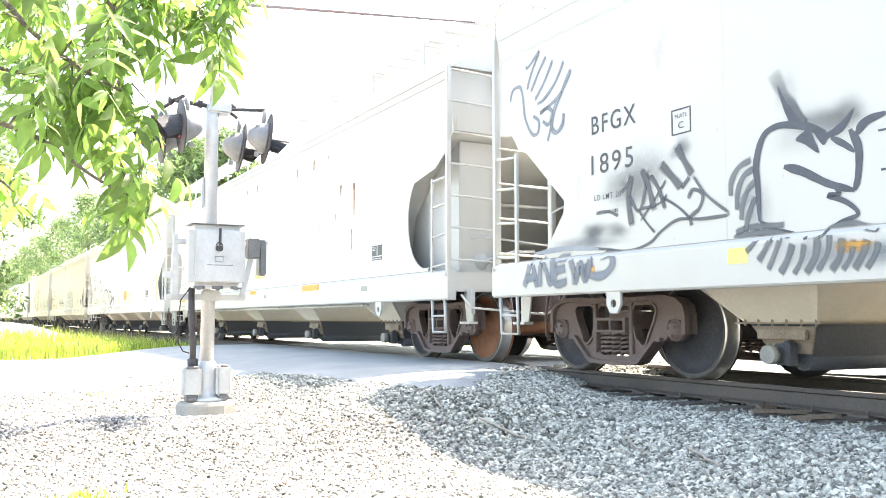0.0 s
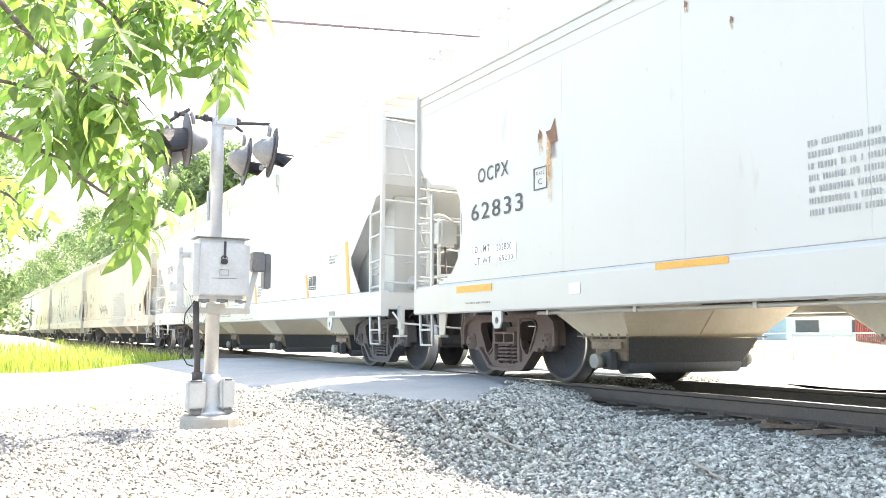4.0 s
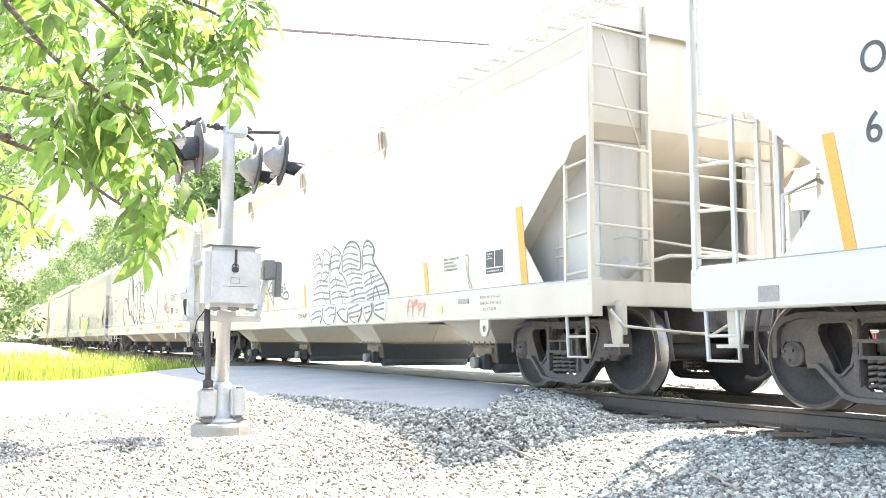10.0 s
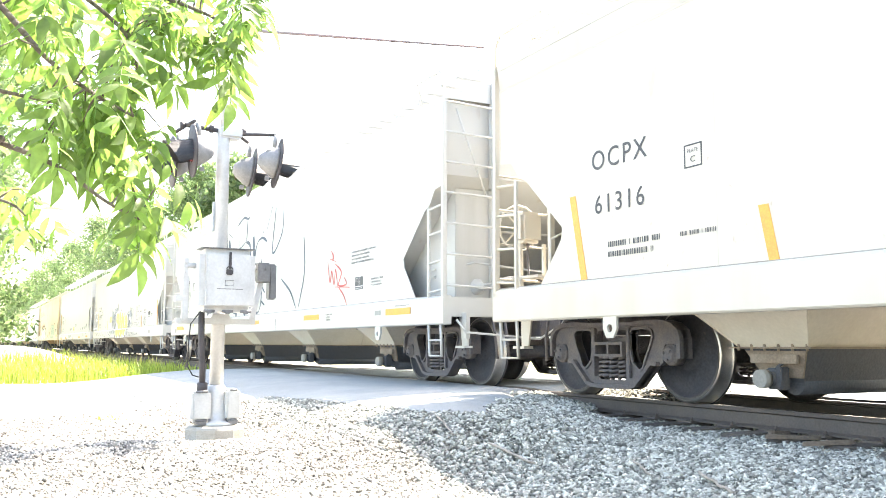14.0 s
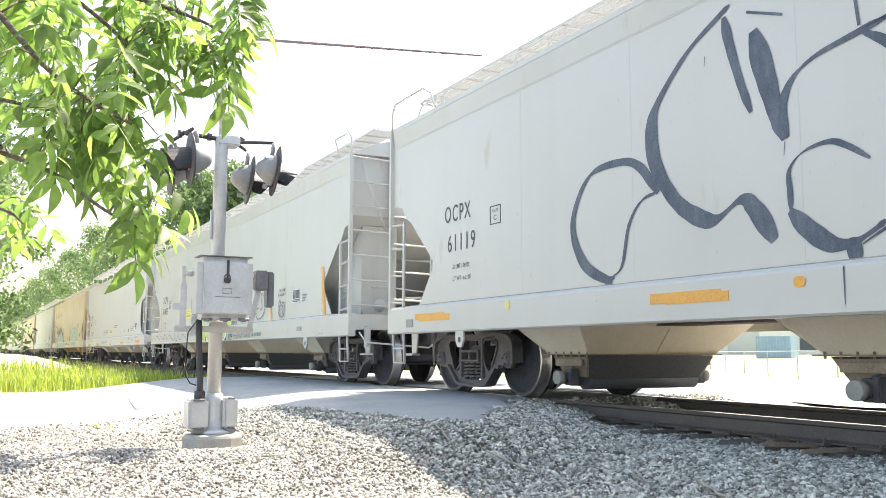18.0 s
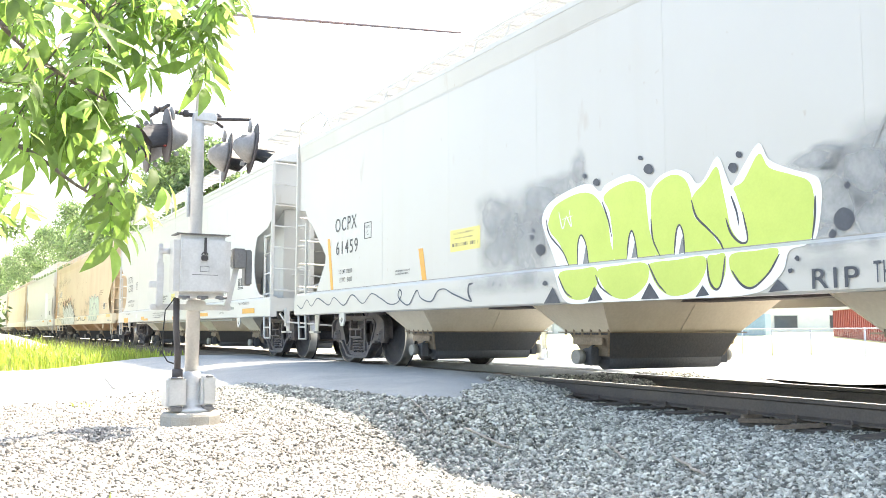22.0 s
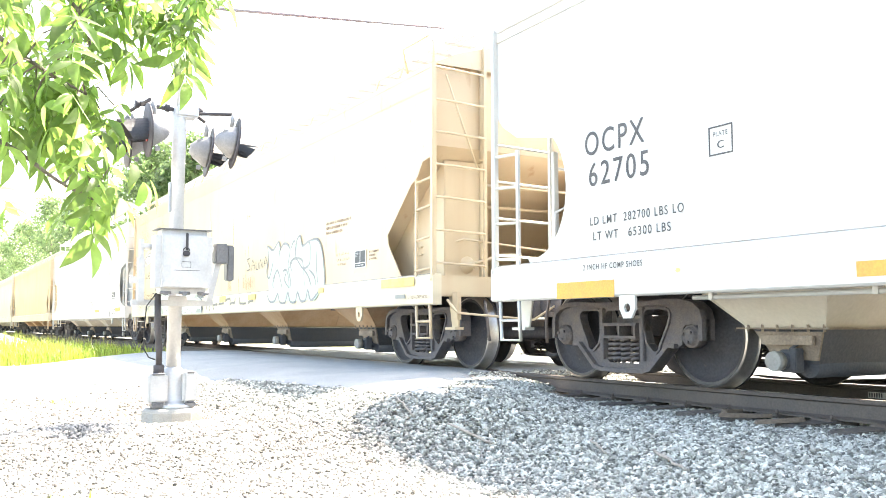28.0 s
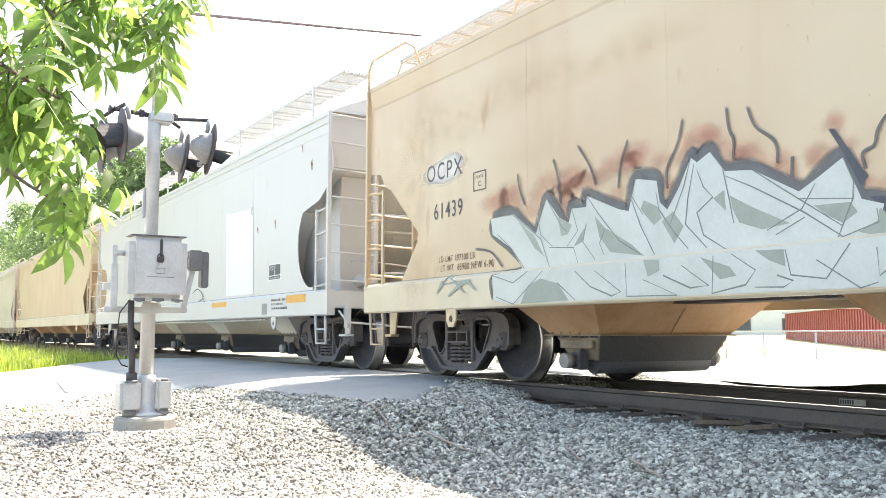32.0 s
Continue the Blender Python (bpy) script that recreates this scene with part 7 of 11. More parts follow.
soft([(3.65, 1.08), (3.83, 1.10), (4.05, 1.12)], 0.026, SOFTDUSK)
soft([(3.66, 1.02), (3.82, 1.02), (4.04, 1.03)], 0.026, SOFTDUSK)
soft([(0.58, 1.84), (0.69, 2.02), (0.86, 2.11), (1.01, 2.01), (1.10, 1.83), (1.08, 1.68), (1.03, 1.56)], 0.021, SOFTSLATE)
soft([(1.14, 1.82), (1.15, 1.99), (1.22, 2.15), (1.34, 2.13), (1.51, 2.03), (1.48, 1.80), (1.41, 1.67), (1.17, 1.58)], 0.021, SOFTSLATE)
soft([(0.78, 1.63), (0.70, 1.56), (0.65, 1.40), (0.63, 1.18)], 0.014, SOFTSLATE)
soft([(0.91, 1.19), (0.92, 1.37), (0.99, 1.47), (1.08, 1.47), (1.19, 1.36), (1.18, 1.20)], 0.014, SOFTSLATE)
soft([(1.19, 1.36), (1.29, 1.27), (1.41, 1.18)], 0.014, SOFTSLATE)
soft([(1.53, 1.51), (1.54, 1.77), (1.57, 1.98), (1.66, 2.16), (1.77, 2.15), (2.04, 2.02), (2.07, 1.89), (1.97, 1.80), (1.98, 1.71), (2.16, 1.64), (2.31, 1.52), (2.41, 1.41)], 0.023, SOFTSLATE)
soft([(1.51, 1.43), (1.54, 1.29), (1.58, 1.19)], 0.037, SOFTSLATE)
soft([(1.79, 1.66), (1.86, 1.53), (1.88, 1.43)], 0.021, SOFTSLATE)
soft([(1.94, 1.20), (1.95, 1.30), (2.06, 1.35), (2.14, 1.27), (2.16, 1.18)], 0.019, SOFTSLATE)
soft([(2.14, 1.69), (2.12, 1.87), (2.17, 2.02), (2.32, 2.14), (2.55, 2.17), (2.76, 2.12), (2.90, 2.01), (2.95, 1.85), (2.94, 1.74), (2.91, 1.67)], 0.035, SOFTSLATE)
soft([(2.55, 1.73), (2.60, 1.73), (2.64, 1.69), (2.60, 1.65), (2.56, 1.68), (2.55, 1.73)], 0.014, SOFTSLATE)
soft([(2.68, 1.39), (2.71, 1.32), (2.73, 1.26)], 0.033, SOFTSLATE)
soft([(3.06, 1.61), (3.04, 1.75), (3.02, 1.91), (3.08, 2.06), (3.21, 2.12), (3.37, 2.07), (3.49, 1.98), (3.50, 1.90), (3.45, 1.83), (3.50, 1.75), (3.66, 1.64), (3.87, 1.49), (4.02, 1.35), (4.07, 1.26)], 0.031, SOFTSLATE)
soft([(3.48, 1.97), (3.50, 1.91), (3.44, 1.84)], 0.041, SOFTSLATE)
soft([(3.96, 1.41), (4.04, 1.34), (4.08, 1.24)], 0.046, SOFTSLATE)
soft([(3.36, 1.60), (3.40, 1.50), (3.42, 1.40)], 0.029, SOFTSLATE)
soft([(3.36, 1.60), (3.52, 1.48), (3.42, 1.42)], 0.014, SOFTSLATE)
soft([(3.51, 1.15), (3.49, 1.26), (3.53, 1.36), (3.59, 1.39), (3.68, 1.29), (3.75, 1.18)], 0.029, SOFTSLATE)
soft([(0.59, 1.17), (1.29, 1.15), (1.96, 1.15), (2.54, 1.15), (3.19, 1.15), (3.60, 1.16), (4.07, 1.15)], 0.014, SOFTSLATE)
soft([(0.56, 1.14), (0.64, 0.98), (0.78, 0.86)], 0.014, SOFTSLATE)
soft([(1.31, 1.13), (1.29, 0.99), (1.19, 0.85)], 0.029, SOFTSLATE)
soft([(1.32, 1.10), (1.34, 0.95), (1.52, 0.85), (1.76, 0.84)], 0.014, SOFTSLATE)
soft([(1.96, 1.13), (1.95, 0.98), (1.86, 0.86)], 0.025, SOFTSLATE)
soft([(2.02, 1.04), (2.13, 0.98), (2.30, 0.90), (2.53, 0.85)], 0.029, SOFTSLATE)
soft([(2.52, 1.00), (2.53, 0.85)], 0.029, SOFTSLATE)
soft([(2.48, 1.11), (2.56, 0.98), (2.72, 0.88), (2.89, 0.84)], 0.014, SOFTSLATE)
soft([(3.14, 1.10), (3.11, 0.97), (2.98, 0.85)], 0.041, SOFTSLATE)
soft([(3.19, 1.02), (3.26, 0.93), (3.33, 0.85)], 0.014, SOFTSLATE)
soft([(3.50, 1.15), (3.56, 1.05), (3.54, 0.97), (3.41, 0.87), (3.33, 0.85)], 0.037, SOFTSLATE)
soft([(3.64, 1.13), (3.63, 1.00), (3.75, 0.94), (3.90, 0.90), (4.05, 0.86)], 0.025, SOFTSLATE)
text("SVAP", -0.04, 0.47, 0.97, 0.090, SPRAY)
slant(5.29, 1.61, 5.38, 1.19, 0.1)
slant(7.69, 2.05, 7.81, 1.18, 0.13)
stencil_block(6.94, 7.37, 1.33, 1.62)
panel("card_holder", 6.35, 6.61, 1.01, 1.07, PLATEGREY, "grey metal card holder")
bars(5.87, 6.29, 1.44, 1.62, 4, LETTER)
text("EXW 10-1 H 6-3", 6.90, 7.37, 1.05, 0.035, LETTER)
text("EW 9-11 H 15-0", 6.91, 7.39, 0.98, 0.035, LETTER)
text("CU FT 6100", 6.98, 7.27, 0.91, 0.034, LETTER)
spray([(4.83, 0.91), (4.90, 1.12), (5.02, 1.04), (4.99, 0.88)], 0.030, PINK)
spray([(5.04, 1.06), (5.14, 1.11), (5.22, 0.89)], 0.030, PINK)
spray([(5.25, 1.09), (5.21, 0.97), (5.40, 1.04), (5.33, 0.87)], 0.030, PINK)
spray([(4.85, 1.02), (5.12, 1.04), (5.42, 1.06)], 0.030, PINK)
fill([(5.82, 1.00), (5.87, 1.01), (5.91, 0.99), (5.90, 0.92), (5.85, 0.91), (5.81, 0.93)], NOTICE)
spray([(6.44, 1.61), (6.52, 1.59), (6.53, 1.33), (6.61, 1.22), (6.54, 1.23), (6.45, 1.55)], 0.015, PLATEGREY)
roof_straps(OLDRUST, True)

ON = mark(4)
text("OCPX", -7.42, -6.75, 2.18, 0.211, LETTER)
text("61119", -7.34, -6.64, 1.80, 0.217, LETTER)
plate_mark(-6.29, -6.05, 2.02, 2.24)
panel("reflector_strip", -3.47, -2.63, 0.96, 1.05, YELLOW, "yellow reflector strip")
panel("reflector_strip", 0.05, 0.47, 0.96, 1.04, YELLOW, "yellow reflector strip")
panel("reflector_strip", -8.07, -7.21, 0.95, 1.03, YELLOW, "yellow reflector strip")
fill([(-1.92, 1.08), (-1.86, 1.09), (-1.82, 1.07), (-1.83, 1.02), (-1.89, 1.01), (-1.92, 1.03)], YELLOW)
panel("notice_board", -0.29, 0.41, 1.39, 1.62, NOTICE, "yellow notice board")
bars(-0.24, 0.38, 1.40, 1.51, 1, LETTER)
bars(-0.21, 0.35, 1.53, 1.59, 2, LETTER)
spray([(-1.31, 2.73), (-1.07, 2.54), (-0.94, 2.22), (-0.94, 1.88), (-1.03, 1.48), (-1.38, 1.27)], 0.060, BRUSH, nib=0.5)
spray([(-0.71, 2.84), (-0.38, 2.74), (-0.31, 2.36), (-0.25, 1.81), (-0.31, 1.73), (-0.49, 1.71), (-0.38, 1.52), (-0.19, 1.32), (-0.01, 1.24)], 0.088, BRUSH, nib=0.5)
spray([(-1.01, 1.46), (-0.67, 1.20), (-0.39, 1.43)], 0.065, BRUSH, nib=0.5)
spray([(-1.52, 3.29), (-1.25, 3.36), (-0.92, 3.42), (-0.59, 3.36), (-0.43, 3.37)], 0.065, BRUSH, nib=0.5)
spray([(-0.61, 3.34), (-0.64, 3.06), (-0.75, 2.85), (-1.27, 2.74)], 0.057, BRUSH, nib=0.5)
spray([(-0.08, 2.90), (-0.04, 2.60), (0.04, 2.36)], 0.138, BRUSH, nib=0.5)
spray([(0.04, 2.36), (0.12, 2.60), (0.33, 2.77), (0.67, 2.79), (0.96, 2.69)], 0.072, BRUSH, nib=0.5)
spray([(0.60, 2.83), (0.70, 2.94)], 0.065, BRUSH, nib=0.5)
spray([(-0.41, 2.11), (-0.23, 2.25), (0.15, 2.27), (0.54, 2.22)], 0.057, BRUSH, nib=0.5)
spray([(0.55, 2.34), (0.66, 2.11)], 0.081, BRUSH, nib=0.5)
spray([(0.31, 2.00), (0.52, 1.90), (0.62, 1.67), (0.58, 1.40), (0.39, 1.22), (0.02, 1.24)], 0.072, BRUSH, nib=0.5)
spray([(0.61, 1.82), (0.77, 1.68), (0.89, 1.62)], 0.048, BRUSH, nib=0.5)
spray([(0.04, 1.64), (0.05, 1.85), (0.18, 1.95)], 0.041, BRUSH, nib=0.5)
spray([(0.61, 1.45), (0.87, 1.36)], 0.097, BRUSH, nib=0.5)
spray([(-0.23, 2.16), (-0.41, 2.10)], 0.048, BRUSH, nib=0.5)
spray([(-3.38, 1.94), (-3.63, 2.22), (-3.91, 2.31), (-4.35, 2.27), (-4.61, 1.97), (-4.64, 1.69), (-4.46, 1.39), (-4.16, 1.24), (-4.01, 1.24)], 0.088, BRUSH, nib=0.5)
spray([(-3.38, 1.95), (-3.61, 1.90), (-3.79, 1.70), (-3.90, 1.34), (-4.06, 1.24)], 0.048, BRUSH, nib=0.5)
spray([(-2.48, 3.33), (-2.61, 3.27), (-2.98, 3.08), (-3.35, 2.75), (-3.45, 2.52), (-3.41, 2.20), (-3.20, 1.87), (-2.97, 1.69), (-2.72, 1.61), (-2.44, 1.73), (-2.30, 1.64), (-2.12, 1.38)], 0.129, BRUSH, nib=0.5)
spray([(-2.55, 3.25), (-2.50, 3.02), (-2.40, 2.67), (-2.30, 2.40)], 0.072, BRUSH, nib=0.5)
spray([(-1.98, 2.14), (-2.00, 2.36), (-1.90, 2.55), (-1.70, 2.66), (-1.37, 2.72), (-1.11, 2.76)], 0.081, BRUSH, nib=0.5)
spray([(-1.29, 1.84), (-1.46, 1.96), (-1.61, 2.02), (-1.83, 1.99), (-1.96, 1.88), (-1.96, 1.72), (-1.96, 1.58)], 0.041, BRUSH, nib=0.5)
spray([(-1.97, 1.58), (-1.82, 1.43), (-1.63, 1.30), (-1.45, 1.29), (-1.28, 1.36), (-1.20, 1.41)], 0.113, BRUSH, nib=0.5)
spray([(-2.31, 3.21), (-1.96, 3.07)], 0.048, BRUSH, nib=0.5)
spray([(-1.34, 2.96), (-1.32, 2.77)], 0.048, BRUSH, nib=0.5)
spray([(-2.25, 3.04), (-2.15, 2.67), (-2.07, 2.38), (-1.98, 2.12)], 0.178, BRUSH)
fill([(-1.50, 1.31), (-1.40, 1.31), (-1.39, 1.18), (-1.49, 1.18)], BRUSH)
fill([(-4.16, 1.25), (-4.06, 1.25), (-4.05, 1.18), (-4.14, 1.17)], BRUSH)
spray([(-1.50, 1.16), (-1.50, 1.06), (-1.50, 0.87)], 0.012, BRUSH)
spray([(-4.23, 1.17), (-4.23, 1.02)], 0.012, BRUSH)
spray([(-3.35, 1.15), (-3.35, 1.00)], 0.012, BRUSH)
spray([(-1.99, 2.10), (-2.00, 2.00)], 0.012, BRUSH)
spray([(-2.77, 2.99), (-2.78, 2.90)], 0.012, BRUSH)
spray([(1.35, 3.42), (0.92, 2.91)], 0.048, BRUSH)
spray([(1.57, 3.33), (1.38, 2.41), (2.01, 2.75), (2.10, 3.24)], 0.048, BRUSH)
spray([(2.02, 1.83), (2.61, 1.55), (2.97, 1.22)], 0.048, BRUSH)
spray([(3.38, 2.54), (3.44, 1.86), (3.11, 1.21)], 0.048, BRUSH)
spray([(1.84, 1.06), (1.91, 0.82)], 0.048, BRUSH)
spray([(4.85, 2.13), (4.98, 2.00), (4.89, 1.98)], 0.033, REDSPRAY)
spray([(5.04, 2.10), (4.89, 2.01)], 0.033, REDSPRAY)
spray([(4.68, 1.97), (4.81, 1.59), (4.89, 1.78), (5.01, 1.54), (5.07, 1.79), (5.19, 1.50)], 0.033, REDSPRAY)
spray([(5.04, 1.89), (5.35, 1.73), (5.22, 1.52), (5.58, 1.52), (5.46, 1.65)], 0.033, REDSPRAY)
spray([(4.79, 1.99), (5.11, 1.92)], 0.033, REDSPRAY)
spray([(5.22, 1.49), (5.46, 1.34), (5.61, 1.18)], 0.033, REDSPRAY)
spray([(5.04, 1.50), (5.74, 1.46)], 0.033, REDSPRAY)
stencil_block(5.94, 6.32, 1.39, 1.61)
bars(5.80, 6.83, 1.81, 2.04, 4, LETTER)
bars(6.61, 7.10, 1.42, 1.56, 3, LETTER)
panel("reflector_strip", 7.29, 8.13, 0.96, 1.05, YELLOW, "yellow reflector strip")
panel("reflector_strip", 3.60, 4.42, 0.97, 1.06, YELLOW, "yellow reflector strip")
panel("reflector_strip", -3.27, -2.55, 0.95, 1.03, YELLOW, "yellow reflector strip")
panel("reflector_strip", 0.29, 0.68, 0.97, 1.04, YELLOW, "yellow reflector strip")
panel("card_holder", 6.89, 7.10, 0.97, 1.04, PLATEGREY, "grey metal card holder")
bars(4.77, 5.07, 0.93, 1.07, 3, LETTER)
bars(7.62, 8.09, 1.07, 1.10, 1, LETTER)
text("LD LMT 196900", -7.22, -6.78, 1.58, 0.057, LETTER)
text("LT WT  66100", -7.20, -6.75, 1.43, 0.057, LETTER)
panel("reflector_strip", -8.19, -7.35, 0.97, 1.05, YELLOW, "yellow reflector strip")
fill([(-5.88, 1.11), (-5.83, 1.12), (-5.79, 1.09), (-5.79, 1.04), (-5.83, 1.02), (-5.88, 1.04)], NOTICE)
panel("card_holder", -8.47, -8.26, 0.88, 0.99, PLATEGREY, "grey metal card holder")

ON = mark(5)
text("OCPX", -7.36, -6.52, 2.07, 0.212, LETTER)
text("61459", -7.32, -6.47, 1.71, 0.210, LETTER)
plate_mark(-6.24, -5.99, 1.87, 2.11)
text("LD LMT 196800", -7.19, -6.68, 1.41, 0.064, LETTER)
text("LT WT   66200", -7.16, -6.68, 1.28, 0.071, LETTER)
slant(-7.64, 2.00, -7.47, 1.16, 0.1)
slant(-4.45, 1.59, -4.34, 1.16, 0.12)
bars(-5.19, -4.73, 1.28, 1.36, 2, LETTER)
panel("notice_board", -3.67, -2.98, 1.48, 1.74, NOTICE, "yellow notice board")
text("FOR CHEMICAL EMERGENCY", -3.59, -3.10, 1.68, 0.027, LETTER)
bars(-3.62, -3.02, 1.52, 1.60, 1, LETTER)
bars(-3.59, -3.13, 1.62, 1.65, 1, LETTER)
spray([(-8.95, 0.98), (-8.71, 0.91), (-8.47, 1.05), (-8.25, 0.94), (-7.96, 1.06), (-7.49, 0.94), (-7.26, 1.05), (-6.87, 0.92), (-6.55, 1.07), (-6.16, 0.93), (-5.86, 1.06), (-5.53, 0.98), (-5.27, 0.90), (-5.02, 0.91), (-4.89, 1.02), (-4.95, 1.08), (-5.00, 1.00), (-4.86, 0.91), (-4.67, 0.88), (-4.46, 1.05), (-4.34, 0.95), (-4.07, 0.90), (-3.90, 1.02), (-3.72, 1.04), (-3.54, 0.98), (-3.24, 0.90), (-3.08, 0.87)], 0.017, BRUSH)
spray([(-3.08, 0.87), (-3.16, 0.96), (-3.15, 1.06), (-3.05, 1.08)], 0.030, SPRAY)
mist(2.05, 1.64, 0.55, 0.38, 0.8, SOFTGREY, 0.25)
mist(1.61, 1.76, 0.23, 0.10, 0.75, SOFTGREY, 0.4)
mist(1.89, 1.60, 0.33, 0.27, 0.7, SOFTGREY, 0.3)
mist(2.19, 1.40, 0.57, 0.23, 0.5, SOFTGREY)
mist(-2.42, 1.05, 1.16, 0.17, 0.55, SOFTGREY)
mist(1.62, 0.99, 0.57, 0.10, 0.4, SOFTGREY)
mist(-2.64, 1.80, 0.49, 0.31, 0.8, SOFTGREY, 0.35)
mist(-2.54, 1.44, 0.48, 0.37, 0.7, SOFTGREY, 0.35)
mist(-1.83, 1.83, 0.48, 0.30, 0.85, SOFTGREY, 0.35)
mist(-1.98, 1.45, 0.57, 0.44, 0.7, SOFTGREY, 0.35)
mist(-2.27, 1.65, 0.76, 0.48, 0.5, SOFTGREY, 0.35)
mist(-1.15, 2.06, 0.18, 0.25, 0.6, SOFTGREY, 0.35)
mist(-1.38, 1.96, 0.37, 0.22, 0.6, SOFTGREY, 0.35)
mist(1.50, 1.73, 0.29, 0.10, 0.7, SOFTGREY, 0.35)
mist(1.89, 1.60, 0.25, 0.23, 0.85, SOFTGREY, 0.35)
mist(1.67, 1.42, 0.26, 0.27, 0.7, SOFTGREY, 0.35)
mist(1.95, 1.28, 0.20, 0.22, 0.8, SOFTGREY, 0.35)
mist(1.60, 1.18, 0.31, 0.15, 0.5, SOFTGREY, 0.35)
fill([(-1.76, 1.68), (-1.61, 1.83), (-1.22, 1.92), (-0.97, 1.92), (-0.83, 1.83), (-0.73, 1.89), (-0.43, 1.93), (-0.25, 1.84), (-0.16, 1.77), (-0.04, 1.85), (0.15, 1.88), (0.31, 1.82), (0.39, 1.73), (0.47, 1.75), (0.62, 1.91), (0.71, 1.74), (0.76, 1.66), (0.86, 1.77), (1.03, 1.94), (1.12, 1.80), (1.31, 1.70), (1.47, 1.64), (1.55, 1.58), (1.56, 1.43), (1.49, 1.16), (1.32, 1.11), (1.26, 0.97), (1.11, 0.85), (0.93, 0.81), (0.70, 0.80), (0.46, 0.80), (0.04, 0.80), (-0.31, 0.80), (-0.82, 0.80), (-1.24, 0.80), (-1.39, 0.90), (-1.48, 1.09), (-1.58, 1.30), (-1.70, 1.50)], WHITESPRAY)
fill([(-1.65, 1.63), (-1.53, 1.78), (-1.22, 1.85), (-1.00, 1.84), (-0.85, 1.75), (-0.73, 1.56), (-0.69, 1.34), (-0.66, 1.17), (-1.06, 1.16), (-1.30, 1.16), (-1.46, 1.39), (-1.61, 1.52)], LIME)
fill([(-1.39, 1.11), (-1.09, 1.12), (-0.85, 1.12), (-0.82, 0.99), (-0.92, 0.87), (-1.10, 0.83), (-1.28, 0.87), (-1.38, 0.99)], LIME)
fill([(-0.78, 1.77), (-0.60, 1.85), (-0.37, 1.86), (-0.23, 1.79), (-0.20, 1.61), (-0.17, 1.40), (-0.11, 1.18), (-0.36, 1.17), (-0.63, 1.17), (-0.66, 1.41), (-0.70, 1.63)], LIME)
fill([(-0.81, 1.10), (-0.49, 1.12), (-0.18, 1.12), (-0.14, 0.99), (-0.25, 0.88), (-0.43, 0.82), (-0.62, 0.85), (-0.76, 0.96)], LIME)
fill([(-0.12, 1.74), (0.04, 1.83), (0.18, 1.83), (0.28, 1.76), (0.33, 1.64), (0.36, 1.46), (0.50, 1.35), (0.60, 1.23), (0.63, 1.16), (0.27, 1.16), (-0.07, 1.15), (-0.13, 1.36), (-0.15, 1.56)], LIME)
fill([(-0.12, 1.11), (0.21, 1.12), (0.49, 1.13), (0.52, 1.03), (0.44, 0.91), (0.31, 0.84), (0.12, 0.83), (-0.02, 0.90), (-0.10, 1.01)], LIME)
fill([(0.34, 1.62), (0.49, 1.73), (0.61, 1.83), (0.66, 1.67), (0.70, 1.50), (0.74, 1.33), (0.83, 1.22), (0.90, 1.24), (0.86, 1.41), (0.80, 1.58), (0.78, 1.64), (0.88, 1.68), (1.03, 1.86), (1.12, 1.74), (1.31, 1.66), (1.46, 1.59), (1.50, 1.47), (1.49, 1.37), (1.45, 1.17), (1.08, 1.16), (0.67, 1.15), (0.60, 1.27), (0.48, 1.38), (0.36, 1.48)], LIME)
fill([(0.54, 1.12), (0.63, 1.13), (0.72, 1.13), (0.72, 0.99), (0.65, 0.87), (0.57, 0.87), (0.53, 0.98)], LIME)
fill([(0.78, 1.12), (1.01, 1.13), (1.22, 1.13), (1.16, 1.00), (1.04, 0.90), (0.93, 0.86), (0.84, 0.91), (0.77, 1.00)], LIME)
spray([(-1.69, 1.67), (-1.63, 1.50), (-1.42, 1.32), (-1.31, 1.16)], 0.018, SPRAY)
spray([(-0.80, 1.73), (-0.72, 1.56), (-0.67, 1.39)], 0.018, SPRAY)
spray([(-0.15, 1.50), (-0.13, 1.32), (-0.04, 1.16)], 0.018, SPRAY)
spray([(0.33, 1.60), (0.38, 1.46), (0.50, 1.35), (0.61, 1.25), (0.66, 1.17)], 0.018, SPRAY)
spray([(0.69, 1.41), (0.74, 1.29), (0.83, 1.21), (0.90, 1.23), (0.86, 1.44)], 0.018, SPRAY)
spray([(0.75, 1.58), (0.80, 1.45), (0.82, 1.34)], 0.018, SPRAY)
spray([(1.51, 1.48), (1.50, 1.33), (1.47, 1.17)], 0.018, SPRAY)
spray([(-0.85, 1.05), (-0.78, 0.94), (-0.62, 0.85)], 0.018, SPRAY)
spray([(-1.43, 1.08), (-1.32, 0.92), (-1.21, 0.86)], 0.018, SPRAY)
spray([(-0.14, 1.11), (-0.04, 0.95), (0.07, 0.85)], 0.018, SPRAY)
spray([(0.53, 1.11), (0.55, 0.94), (0.62, 0.86), (0.68, 0.92), (0.72, 1.11)], 0.018, SPRAY)
spray([(0.78, 1.00), (0.87, 0.89), (0.98, 0.86), (1.13, 0.96), (1.23, 1.09)], 0.018, SPRAY)
fill([(-1.18, 1.16), (-1.09, 1.16), (-1.01, 1.16), (-1.05, 1.36), (-1.12, 1.45), (-1.17, 1.37)], WHITESPRAY, True)
fill([(-1.05, 1.34), (-1.01, 1.17), (-1.10, 1.17)], PENGREY, True)
spray([(-1.18, 1.16), (-1.17, 1.37), (-1.12, 1.45), (-1.05, 1.36), (-1.01, 1.16)], 0.017, SPRAY)
